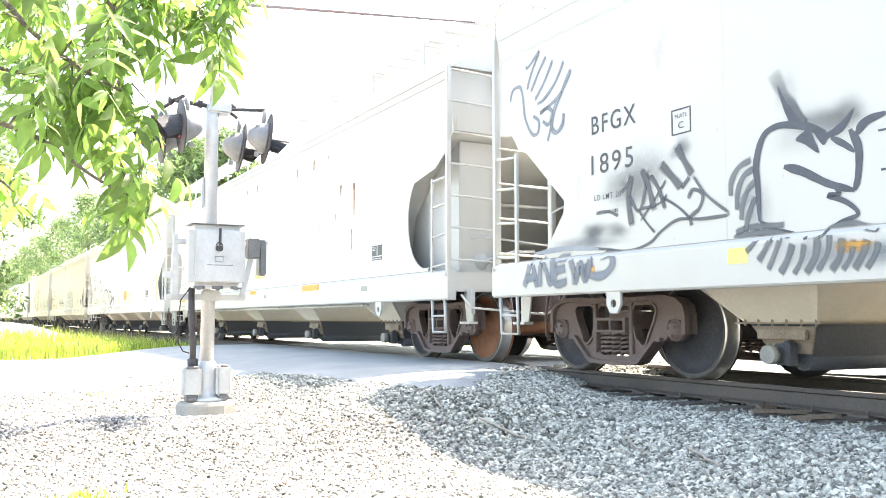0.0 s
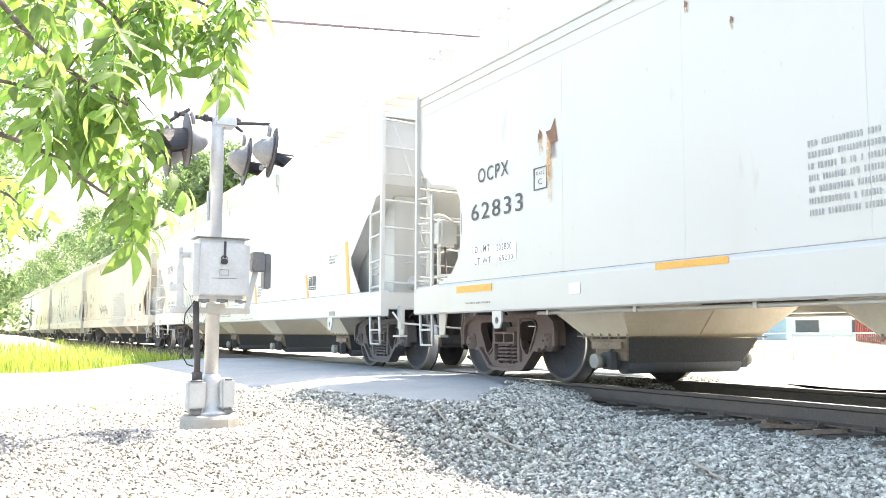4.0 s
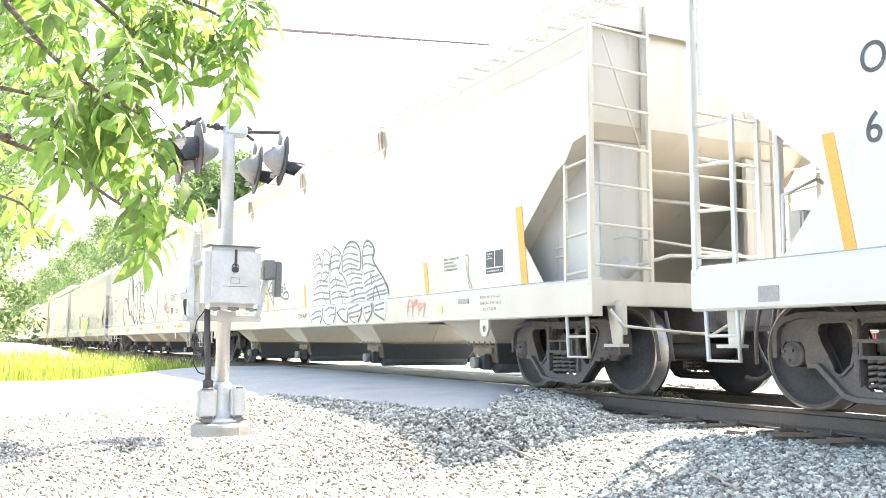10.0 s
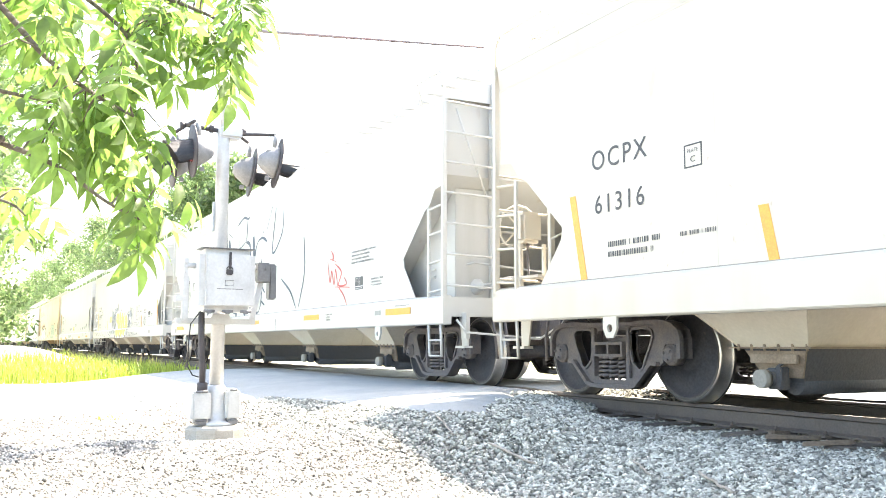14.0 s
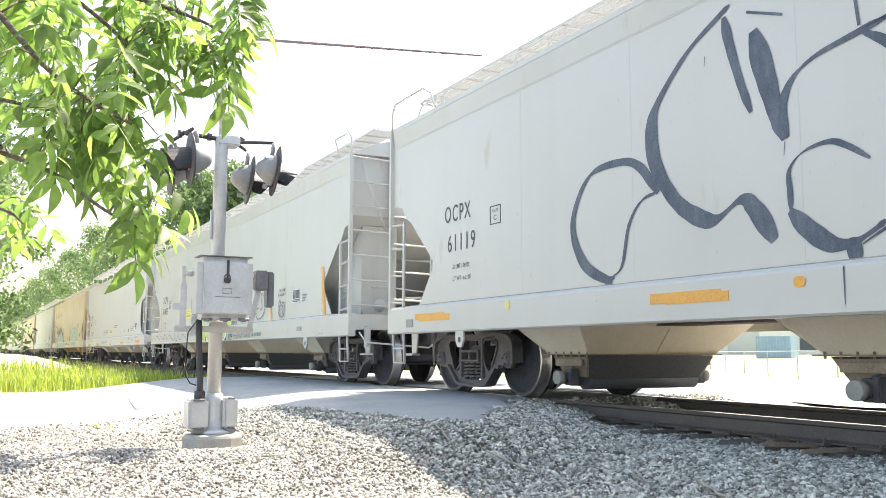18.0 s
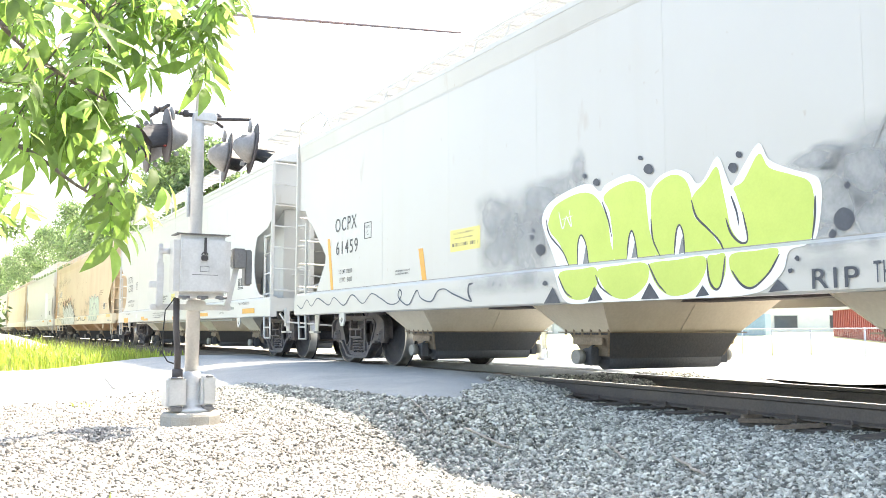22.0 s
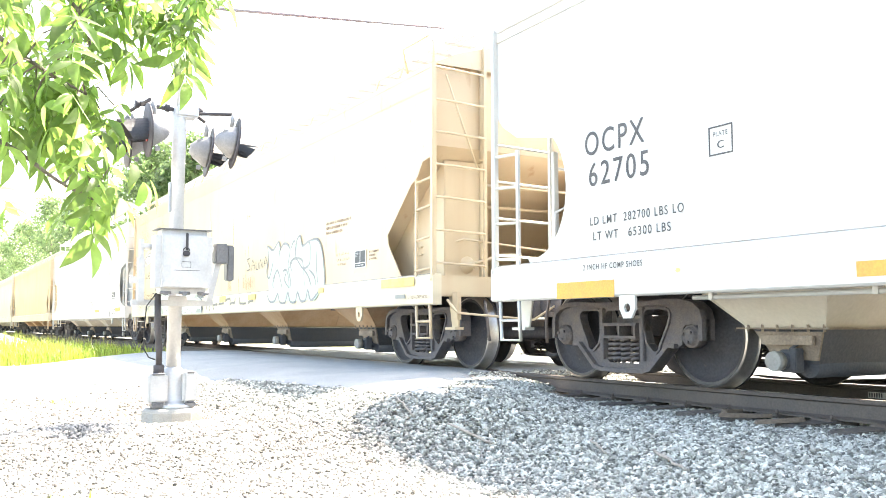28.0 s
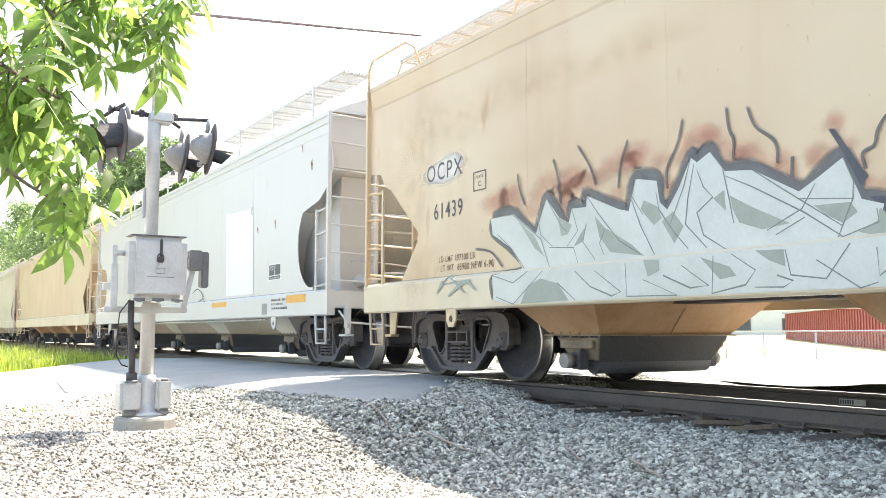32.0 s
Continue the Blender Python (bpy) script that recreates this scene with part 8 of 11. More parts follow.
fill([(-0.47, 1.17), (-0.40, 1.17), (-0.33, 1.17), (-0.36, 1.34), (-0.40, 1.42), (-0.44, 1.35)], WHITESPRAY, True)
fill([(-0.36, 1.32), (-0.33, 1.18), (-0.41, 1.18)], PENGREY, True)
spray([(-0.47, 1.17), (-0.44, 1.35), (-0.40, 1.42), (-0.36, 1.34), (-0.33, 1.17)], 0.017, SPRAY)
fill([(0.12, 1.16), (0.18, 1.17), (0.24, 1.17), (0.23, 1.33), (0.19, 1.41), (0.15, 1.35)], WHITESPRAY, True)
fill([(0.22, 1.32), (0.24, 1.18), (0.17, 1.17)], PENGREY, True)
spray([(0.12, 1.16), (0.15, 1.35), (0.19, 1.41), (0.23, 1.33), (0.24, 1.17)], 0.017, SPRAY)
spray([(-1.47, 1.71), (-1.41, 1.54), (-1.35, 1.66)], 0.013, WHITESPRAY)
spray([(-1.35, 1.66), (-1.27, 1.55), (-1.30, 1.71)], 0.013, WHITESPRAY)
spray([(-1.42, 1.63), (-1.25, 1.65)], 0.013, WHITESPRAY)
fill([(-1.67, 0.81), (-1.52, 0.97), (-1.39, 0.81)], SPRAY, True)
fill([(-0.97, 0.81), (-0.87, 0.95), (-0.75, 0.82)], SPRAY, True)
fill([(-0.24, 0.81), (-0.13, 0.95), (-0.01, 0.81)], SPRAY, True)
fill([(0.40, 0.81), (0.48, 0.90), (0.55, 0.82)], SPRAY, True)
fill([(1.12, 0.82), (1.21, 0.91), (1.30, 0.83)], SPRAY, True)
fill([(-1.70, 1.36), (-1.73, 1.32), (-1.79, 1.30), (-1.85, 1.33), (-1.88, 1.37), (-1.85, 1.41), (-1.79, 1.42), (-1.73, 1.40)], SPRAY)
fill([(-1.90, 1.50), (-1.91, 1.48), (-1.94, 1.48), (-1.97, 1.49), (-1.98, 1.51), (-1.97, 1.53), (-1.94, 1.53), (-1.91, 1.52)], SPRAY)
fill([(-1.88, 1.57), (-1.88, 1.56), (-1.91, 1.55), (-1.93, 1.56), (-1.94, 1.58), (-1.93, 1.59), (-1.91, 1.59), (-1.88, 1.58)], SPRAY)
fill([(-0.11, 1.92), (-0.13, 1.89), (-0.17, 1.89), (-0.21, 1.91), (-0.23, 1.94), (-0.21, 1.97), (-0.17, 1.98), (-0.13, 1.96)], SPRAY)
fill([(-0.24, 2.04), (-0.25, 2.03), (-0.27, 2.03), (-0.29, 2.04), (-0.30, 2.05), (-0.29, 2.07), (-0.27, 2.07), (-0.25, 2.06)], SPRAY)
fill([(-0.83, 1.92), (-0.84, 1.89), (-0.88, 1.89), (-0.91, 1.90), (-0.93, 1.93), (-0.91, 1.95), (-0.88, 1.96), (-0.84, 1.94)], SPRAY)
fill([(-1.02, 2.00), (-1.03, 1.99), (-1.05, 1.98), (-1.08, 2.00), (-1.09, 2.01), (-1.08, 2.03), (-1.05, 2.03), (-1.03, 2.02)], SPRAY)
fill([(0.82, 1.79), (0.81, 1.76), (0.78, 1.75), (0.75, 1.77), (0.73, 1.80), (0.75, 1.83), (0.78, 1.83), (0.81, 1.82)], SPRAY)
fill([(0.87, 1.88), (0.86, 1.86), (0.84, 1.86), (0.82, 1.87), (0.81, 1.89), (0.82, 1.91), (0.84, 1.91), (0.86, 1.90)], SPRAY)
fill([(1.81, 1.28), (1.78, 1.23), (1.73, 1.21), (1.67, 1.24), (1.65, 1.30), (1.68, 1.35), (1.73, 1.37), (1.79, 1.34)], SPRAY)
fill([(1.79, 1.51), (1.78, 1.50), (1.76, 1.49), (1.75, 1.50), (1.74, 1.52), (1.75, 1.53), (1.77, 1.54), (1.78, 1.53)], SPRAY)
fill([(1.67, 1.20), (1.66, 1.18), (1.64, 1.17), (1.61, 1.18), (1.61, 1.20), (1.62, 1.22), (1.64, 1.23), (1.66, 1.22)], SPRAY)
fill([(1.40, 1.05), (1.40, 1.03), (1.38, 1.03), (1.37, 1.04), (1.36, 1.05), (1.37, 1.06), (1.38, 1.07), (1.40, 1.06)], SPRAY)
fill([(1.34, 0.96), (1.33, 0.95), (1.32, 0.95), (1.31, 0.95), (1.30, 0.97), (1.31, 0.98), (1.32, 0.98), (1.34, 0.98)], SPRAY)
fill([(-1.61, 1.01), (-1.62, 0.99), (-1.65, 0.99), (-1.68, 1.00), (-1.69, 1.01), (-1.67, 1.03), (-1.65, 1.04), (-1.62, 1.03)], SPRAY)
text("RIP", 1.50, 1.86, 0.83, 0.137, SPRAY)
text("THE LEGENDARY INOVATING", 1.97, 3.38, 0.85, 0.143, SPRAY)
bars(3.45, 4.22, 0.85, 0.99, 1, SPRAY)
spray([(3.84, 1.74), (3.77, 1.90), (3.62, 1.95), (3.50, 1.84), (3.47, 1.61), (3.54, 1.41), (3.67, 1.28), (3.80, 1.24), (4.02, 1.27), (4.21, 1.37), (4.33, 1.54), (4.36, 1.70), (4.30, 1.89), (4.14, 1.97), (3.96, 1.93), (3.86, 1.74)], 0.030, PENGREY)
spray([(3.81, 1.75), (3.62, 1.74), (3.63, 1.58), (3.62, 1.46), (3.84, 1.47)], 0.030, PENGREY)
spray([(3.63, 1.60), (3.79, 1.60)], 0.030, PENGREY)
spray([(4.16, 1.70), (4.09, 1.76), (3.96, 1.73), (4.01, 1.60), (4.08, 1.50), (3.99, 1.43), (3.89, 1.46)], 0.030, PENGREY)
spray([(5.39, 1.41), (5.34, 1.52), (5.26, 1.54), (5.21, 1.43), (5.23, 1.31), (5.34, 1.24), (5.47, 1.23), (5.57, 1.28), (5.62, 1.40), (5.58, 1.49), (5.48, 1.51), (5.41, 1.45)], 0.030, PENGREY)
spray([(5.38, 1.45), (5.29, 1.44), (5.29, 1.36), (5.28, 1.28), (5.38, 1.29)], 0.030, PENGREY)
spray([(5.29, 1.37), (5.37, 1.37)], 0.030, PENGREY)
spray([(5.52, 1.43), (5.46, 1.43), (5.47, 1.35), (5.50, 1.30), (5.44, 1.26)], 0.030, PENGREY)
spray([(2.37, 1.64), (2.38, 1.81), (2.54, 1.92), (2.81, 1.88), (2.97, 1.70), (2.96, 1.50), (2.82, 1.34), (2.56, 1.24), (2.27, 1.22)], 0.024, PLATEGREY)
spray([(2.38, 1.81), (2.29, 1.94), (2.10, 1.95), (1.97, 1.74)], 0.024, PLATEGREY)
spray([(2.77, 1.58), (2.71, 1.68), (2.57, 1.69), (2.52, 1.61), (2.61, 1.48), (2.67, 1.38), (2.57, 1.32), (2.46, 1.34)], 0.024, PLATEGREY)
bars(3.13, 3.70, 1.26, 1.38, 2, LETTER)
bars(4.30, 4.74, 1.70, 1.79, 1, LETTER)
bars(5.19, 5.71, 1.62, 1.80, 2, LETTER)
slant(4.65, 1.58, 4.75, 1.16, 0.1)
stencil_block(6.09, 6.49, 1.47, 1.71)
slant(7.73, 2.02, 7.85, 1.16, 0.12)
panel("card_holder", 6.53, 6.78, 0.93, 1.01, PLATEGREY, "grey metal card holder")
bars(6.66, 6.96, 1.46, 1.61, 3, LETTER)
text("JACK HERE", 7.75, 7.93, 0.85, 0.026, LETTER)
fill([(5.83, 0.98), (5.89, 1.00), (5.93, 0.98), (5.89, 0.95)], NOTICE)

ON = mark(6)
text("OCPX", -7.03, -6.24, 2.11, 0.223, LETTER)
text("62705", -6.98, -6.19, 1.82, 0.221, LETTER)
text("LD LMT  282700 LBS LO", -6.97, -5.80, 1.46, 0.078, LETTER)
text("LT WT   65300 LBS", -6.93, -5.95, 1.32, 0.078, LETTER)
text("2 INCH HF COMP SHOES", -7.02, -6.24, 1.05, 0.052, LETTER)
plate_mark(-5.52, -5.28, 1.86, 2.09)
panel("reflector_strip", -7.42, -6.60, 0.80, 0.95, YELLOW, "yellow reflector strip")
panel("reflector_strip", -4.25, -3.79, 0.86, 0.96, YELLOW, "yellow reflector strip")
panel("card_holder", -5.17, -4.95, 0.93, 1.05, CHALK)
fill([(-5.86, 0.99), (-5.83, 1.01), (-5.80, 0.99), (-5.83, 0.97)], NOTICE)
stencil_block(6.20, 6.61, 1.38, 1.63)
bars(5.27, 6.01, 1.33, 1.53, 3, LETTER)
text("EXW 10-8 H 3-10", 4.95, 5.52, 1.05, 0.046, LETTER)
text("EW  9-0  H 15-1", 5.01, 5.57, 0.98, 0.045, LETTER)
text("CU FT 5800", 5.01, 5.35, 0.90, 0.045, LETTER)
text("2 INCH HF COMP SHOES", 6.46, 7.22, 1.06, 0.051, LETTER)
panel("reflector_strip", 6.76, 7.58, 0.88, 0.98, YELLOW, "yellow reflector strip")
panel("reflector_strip", 3.12, 3.96, 0.87, 0.95, YELLOW, "yellow reflector strip")
panel("reflector_strip", 0.21, 0.61, 0.83, 0.91, YELLOW, "yellow reflector strip")
panel("reflector_strip", -3.99, -3.20, 0.84, 0.90, YELLOW, "yellow reflector strip")
panel("notice_board", -0.22, 0.56, 1.32, 1.53, NOTICE, "yellow notice board")
bars(-0.14, 0.51, 1.35, 1.48, 2, LETTER)
panel("card_holder", 5.91, 6.12, 0.98, 1.03, PLATEGREY, "grey metal card holder")
bars(-2.22, -0.67, 1.31, 1.52, 3, LETTER)
bars(0.84, 2.06, 1.55, 1.69, 2, LETTER)
bars(-2.40, -0.69, 0.89, 1.06, 3, LETTER)
bars(2.49, 2.97, 1.34, 1.38, 1, LETTER)
bars(3.65, 3.95, 1.33, 1.41, 2, LETTER)
panel("stencil_field", 4.64, 4.80, 1.33, 1.44, SLATE)

ON = mark(7)
mist(-7.17, 2.39, 0.52, 0.19, 1.0, SOFTWHITE, 0.55)
text("OCPX", -7.55, -6.79, 2.29, 0.201, LETTER)
text("61439", -7.39, -6.79, 1.84, 0.184, LETTER)
plate_mark(-6.57, -6.33, 2.06, 2.27)
text("LD LMT 197100 LB", -7.28, -6.55, 1.34, 0.070, RUSTDARK)
text("LT WT  65900 NEW 6-90", -7.24, -6.20, 1.23, 0.077, RUSTDARK)
mist(-6.23, 1.89, 0.27, 0.17, 0.35, SOFTPINK)
mist(-6.11, 1.91, 0.26, 0.17, 0.35, SOFTPINK)
mist(-5.86, 1.88, 0.25, 0.17, 0.35, SOFTPINK)
mist(-5.58, 1.73, 0.23, 0.15, 0.35, SOFTPINK)
mist(-5.44, 1.88, 0.23, 0.15, 0.35, SOFTPINK)
mist(-5.29, 1.99, 0.22, 0.15, 0.35, SOFTPINK)
mist(-5.14, 1.80, 0.22, 0.15, 0.35, SOFTPINK)
mist(-5.04, 1.71, 0.21, 0.15, 0.35, SOFTPINK)
mist(-4.98, 1.89, 0.21, 0.15, 0.35, SOFTPINK)
mist(-4.87, 1.97, 0.21, 0.15, 0.35, SOFTPINK)
mist(-4.78, 1.88, 0.21, 0.15, 0.35, SOFTPINK)
mist(-4.62, 1.91, 0.20, 0.15, 0.35, SOFTPINK)
mist(-4.34, 1.72, 0.18, 0.13, 0.35, SOFTPINK)
mist(-4.19, 1.96, 0.18, 0.13, 0.35, SOFTPINK)
mist(-4.09, 2.01, 0.17, 0.13, 0.35, SOFTPINK)
mist(-3.83, 1.94, 0.17, 0.13, 0.35, SOFTPINK)
mist(-3.77, 1.77, 0.16, 0.13, 0.35, SOFTPINK)
mist(-3.69, 1.69, 0.16, 0.13, 0.35, SOFTPINK)
mist(-3.59, 1.92, 0.16, 0.13, 0.35, SOFTPINK)
mist(-3.51, 2.03, 0.16, 0.13, 0.35, SOFTPINK)
mist(-3.32, 2.04, 0.14, 0.13, 0.35, SOFTPINK)
mist(-3.19, 1.94, 0.14, 0.11, 0.35, SOFTPINK)
mist(-3.12, 1.82, 0.13, 0.11, 0.35, SOFTPINK)
mist(-3.04, 1.85, 0.13, 0.11, 0.35, SOFTPINK)
mist(-2.95, 1.85, 0.13, 0.11, 0.35, SOFTPINK)
mist(-2.82, 1.75, 0.13, 0.11, 0.35, SOFTPINK)
mist(-2.70, 1.68, 0.12, 0.11, 0.35, SOFTPINK)
mist(-2.58, 1.63, 0.12, 0.11, 0.35, SOFTPINK)
mist(-2.40, 1.70, 0.12, 0.11, 0.35, SOFTPINK)
mist(-2.31, 1.75, 0.10, 0.11, 0.35, SOFTPINK)
mist(-2.27, 1.94, 0.10, 0.11, 0.35, SOFTPINK)
mist(-2.22, 1.92, 0.10, 0.11, 0.35, SOFTPINK)
mist(-2.15, 1.76, 0.10, 0.11, 0.35, SOFTPINK)
mist(-2.08, 1.63, 0.10, 0.10, 0.35, SOFTPINK)
mist(-2.03, 1.50, 0.10, 0.10, 0.35, SOFTPINK)
mist(-1.90, 1.46, 0.09, 0.10, 0.35, SOFTPINK)
mist(-4.27, 2.02, 0.22, 0.15, 0.40, SOFTPINK)
mist(-4.45, 1.97, 0.22, 0.15, 0.40, SOFTPINK)
mist(-3.39, 2.07, 0.18, 0.13, 0.40, SOFTPINK)
mist(-3.28, 2.04, 0.17, 0.13, 0.40, SOFTPINK)
mist(-2.97, 1.87, 0.16, 0.13, 0.40, SOFTPINK)
mist(-2.64, 1.75, 0.14, 0.11, 0.40, SOFTPINK)
mist(-2.41, 1.75, 0.13, 0.11, 0.40, SOFTPINK)
mist(-4.07, 2.06, 0.21, 0.15, 0.40, SOFTPINK)
mist(-5.03, 1.96, 0.26, 0.15, 0.40, SOFTPINK)
mist(-5.88, 1.94, 0.30, 0.17, 0.40, SOFTPINK)
soft([(-6.23, 1.75), (-5.83, 1.75), (-5.47, 1.52), (-5.30, 1.84), (-5.00, 1.52), (-4.93, 1.70), (-4.73, 1.69), (-4.72, 1.79), (-4.31, 1.62), (-4.19, 1.59), (-4.10, 1.85), (-3.86, 1.80), (-3.83, 1.62), (-3.75, 1.55), (-3.62, 1.71), (-3.49, 1.93), (-3.43, 1.88), (-3.30, 1.94), (-3.16, 1.77), (-2.91, 1.74), (-2.53, 1.53), (-2.39, 1.60), (-2.19, 1.71), (-2.12, 1.54), (-2.07, 1.42), (-1.92, 1.37), (-1.96, 1.25), (-1.81, 1.21), (-1.36, 1.16), (-1.29, 1.06)], 0.105, SOFTSLATE)
soft([(-1.29, 1.05), (-1.28, 0.95), (-1.26, 0.83)], 0.050, SOFTSLATE)
soft([(-6.23, 1.73), (-6.21, 1.56), (-5.89, 1.37), (-5.70, 1.18), (-6.15, 1.12), (-6.13, 0.87)], 0.045, SOFTSLATE)
fill([(-2.29, 1.90), (-2.24, 1.89), (-2.14, 1.72), (-2.02, 1.54), (-2.07, 1.48), (-2.17, 1.69)], SPRAY, True)
fill([(-1.39, 1.30), (-1.34, 1.20), (-1.22, 1.09), (-1.19, 0.90), (-1.25, 0.85), (-1.28, 1.04), (-1.39, 1.15)], SPRAY, True)
fill([(-2.02, 1.41), (-1.82, 1.39), (-1.81, 1.31), (-1.86, 1.22), (-1.92, 1.32)], SPRAY, True)
fill([(-6.23, 1.73), (-5.83, 1.73), (-5.47, 1.50), (-5.30, 1.82), (-5.00, 1.50), (-4.93, 1.68), (-4.73, 1.67), (-4.72, 1.77), (-4.31, 1.60), (-4.19, 1.57), (-4.10, 1.83), (-3.86, 1.78), (-3.83, 1.60), (-3.75, 1.53), (-3.62, 1.69), (-3.49, 1.91), (-3.43, 1.86), (-3.30, 1.92), (-3.16, 1.75), (-2.91, 1.72), (-2.53, 1.51), (-2.39, 1.58), (-2.19, 1.69), (-2.12, 1.52), (-2.07, 1.40), (-1.92, 1.35), (-1.96, 1.23), (-1.81, 1.19), (-1.36, 1.14), (-1.29, 1.04), (-1.30, 0.95), (-1.27, 0.83), (-2.07, 0.83), (-2.57, 0.83), (-3.28, 0.83), (-4.17, 0.83), (-4.93, 0.83), (-5.81, 0.83), (-6.12, 0.87), (-6.14, 1.13), (-5.69, 1.18), (-5.87, 1.39), (-6.20, 1.56)], SILVER, True)
fill([(-5.75, 1.65), (-5.49, 1.48), (-5.34, 1.27), (-5.49, 1.36)], OLIVE, True)
fill([(-5.13, 1.63), (-4.93, 1.53), (-4.99, 1.45), (-5.09, 1.44)], OLIVE, True)
fill([(-4.82, 1.43), (-4.75, 1.49), (-4.78, 1.36), (-4.91, 1.33)], OLIVE, True)
fill([(-4.62, 1.58), (-4.49, 1.46), (-4.17, 1.29), (-4.02, 1.18), (-4.42, 1.24), (-4.56, 1.38)], OLIVE, True)
fill([(-4.05, 1.57), (-3.90, 1.42), (-3.81, 1.47), (-3.86, 1.57), (-4.01, 1.64)], OLIVE, True)
fill([(-3.81, 1.44), (-3.68, 1.25), (-3.58, 1.38), (-3.69, 1.51)], OLIVE, True)
fill([(-3.28, 1.56), (-3.16, 1.45), (-3.17, 1.61)], OLIVE, True)
fill([(-3.12, 1.56), (-2.92, 1.45), (-2.61, 1.30), (-2.84, 1.28), (-3.04, 1.35), (-3.10, 1.46)], OLIVE, True)
fill([(-2.42, 1.40), (-2.15, 1.39), (-2.10, 1.32), (-2.21, 1.26), (-2.32, 1.32)], OLIVE, True)
fill([(-1.95, 1.33), (-1.81, 1.20), (-1.96, 1.15), (-2.10, 1.19), (-1.97, 1.25)], OLIVE, True)
fill([(-5.66, 0.83), (-5.54, 1.00), (-5.34, 1.06), (-5.08, 1.00), (-4.93, 0.84)], OLIVE, True)
fill([(-3.38, 1.12), (-3.10, 1.03), (-3.04, 0.96), (-3.19, 0.94)], OLIVE, True)
fill([(-1.62, 0.92), (-1.33, 0.90), (-1.29, 0.84), (-1.73, 0.84)], OLIVE, True)
fill([(-3.98, 1.14), (-3.81, 1.13), (-3.80, 1.04), (-3.93, 1.00)], OLIVE, True)
fill([(-2.87, 1.13), (-2.63, 1.12), (-2.62, 1.00), (-2.75, 1.05)], OLIVE, True)
spray([(-6.23, 1.73), (-5.85, 1.73), (-5.39, 1.44), (-5.26, 1.16)], 0.017, PENLINE, sharp=True)
spray([(-6.12, 1.56), (-5.87, 1.39), (-5.66, 1.18)], 0.017, PENLINE, sharp=True)
spray([(-5.30, 1.82), (-5.07, 1.52), (-5.00, 1.47)], 0.017, PENLINE, sharp=True)
spray([(-5.45, 1.70), (-5.39, 1.48), (-5.22, 1.36)], 0.017, PENLINE, sharp=True)
spray([(-4.93, 1.68), (-4.85, 1.47), (-5.01, 1.33)], 0.017, PENLINE, sharp=True)
spray([(-5.26, 1.35), (-4.91, 1.32), (-4.85, 1.17)], 0.017, PENLINE, sharp=True)
spray([(-4.72, 1.77), (-4.56, 1.58), (-4.31, 1.33), (-4.05, 1.19)], 0.017, PENLINE, sharp=True)
spray([(-4.73, 1.53), (-4.78, 1.36), (-4.62, 1.19)], 0.017, PENLINE, sharp=True)
spray([(-4.49, 1.44), (-4.56, 1.33), (-4.50, 1.22)], 0.017, PENLINE, sharp=True)
spray([(-4.17, 1.70), (-4.05, 1.43), (-3.90, 1.18)], 0.017, PENLINE, sharp=True)
spray([(-4.10, 1.83), (-4.15, 1.69), (-4.02, 1.52)], 0.017, PENLINE, sharp=True)
spray([(-3.87, 1.69), (-3.84, 1.54), (-3.68, 1.34), (-3.54, 1.20)], 0.017, PENLINE, sharp=True)
spray([(-3.49, 1.91), (-3.57, 1.69), (-3.72, 1.41)], 0.017, PENLINE, sharp=True)
spray([(-3.46, 1.85), (-3.53, 1.59), (-3.56, 1.39), (-3.35, 1.19)], 0.017, PENLINE, sharp=True)
spray([(-3.43, 1.80), (-3.37, 1.66), (-3.28, 1.57), (-3.44, 1.47), (-3.38, 1.29), (-3.16, 1.16)], 0.017, PENLINE, sharp=True)
spray([(-3.18, 1.77), (-3.13, 1.55), (-3.09, 1.35)], 0.017, PENLINE, sharp=True)
spray([(-3.15, 1.71), (-2.92, 1.60), (-2.49, 1.36), (-2.21, 1.17)], 0.017, PENLINE, sharp=True)
spray([(-2.91, 1.72), (-2.68, 1.56), (-2.21, 1.24)], 0.017, PENLINE, sharp=True)
spray([(-2.80, 1.27), (-2.51, 1.39), (-2.40, 1.55)], 0.017, PENLINE, sharp=True)
spray([(-2.73, 1.23), (-2.49, 1.33)], 0.017, PENLINE, sharp=True)
spray([(-2.53, 1.46), (-2.13, 1.41)], 0.017, PENLINE, sharp=True)
spray([(-2.19, 1.69), (-2.12, 1.52), (-2.13, 1.41), (-2.25, 1.16)], 0.017, PENLINE, sharp=True)
spray([(-1.97, 1.33), (-1.96, 1.24), (-2.25, 1.16)], 0.017, PENLINE, sharp=True)
spray([(-6.14, 1.13), (-5.78, 1.04), (-5.54, 1.14)], 0.017, PENLINE, sharp=True)
spray([(-6.07, 0.91), (-5.78, 0.83), (-5.31, 1.13)], 0.017, PENLINE, sharp=True)
spray([(-5.35, 1.15), (-5.08, 1.00), (-4.84, 0.84)], 0.017, PENLINE, sharp=True)
spray([(-4.84, 1.10), (-4.63, 0.95), (-4.36, 0.86), (-4.25, 0.89), (-4.58, 1.09)], 0.017, PENLINE, sharp=True)
spray([(-4.19, 1.13), (-4.18, 0.85), (-3.62, 0.84), (-3.99, 0.98)], 0.017, PENLINE, sharp=True)
spray([(-3.87, 1.15), (-3.76, 1.00), (-3.48, 0.89), (-3.30, 0.90), (-3.57, 1.07)], 0.017, PENLINE, sharp=True)
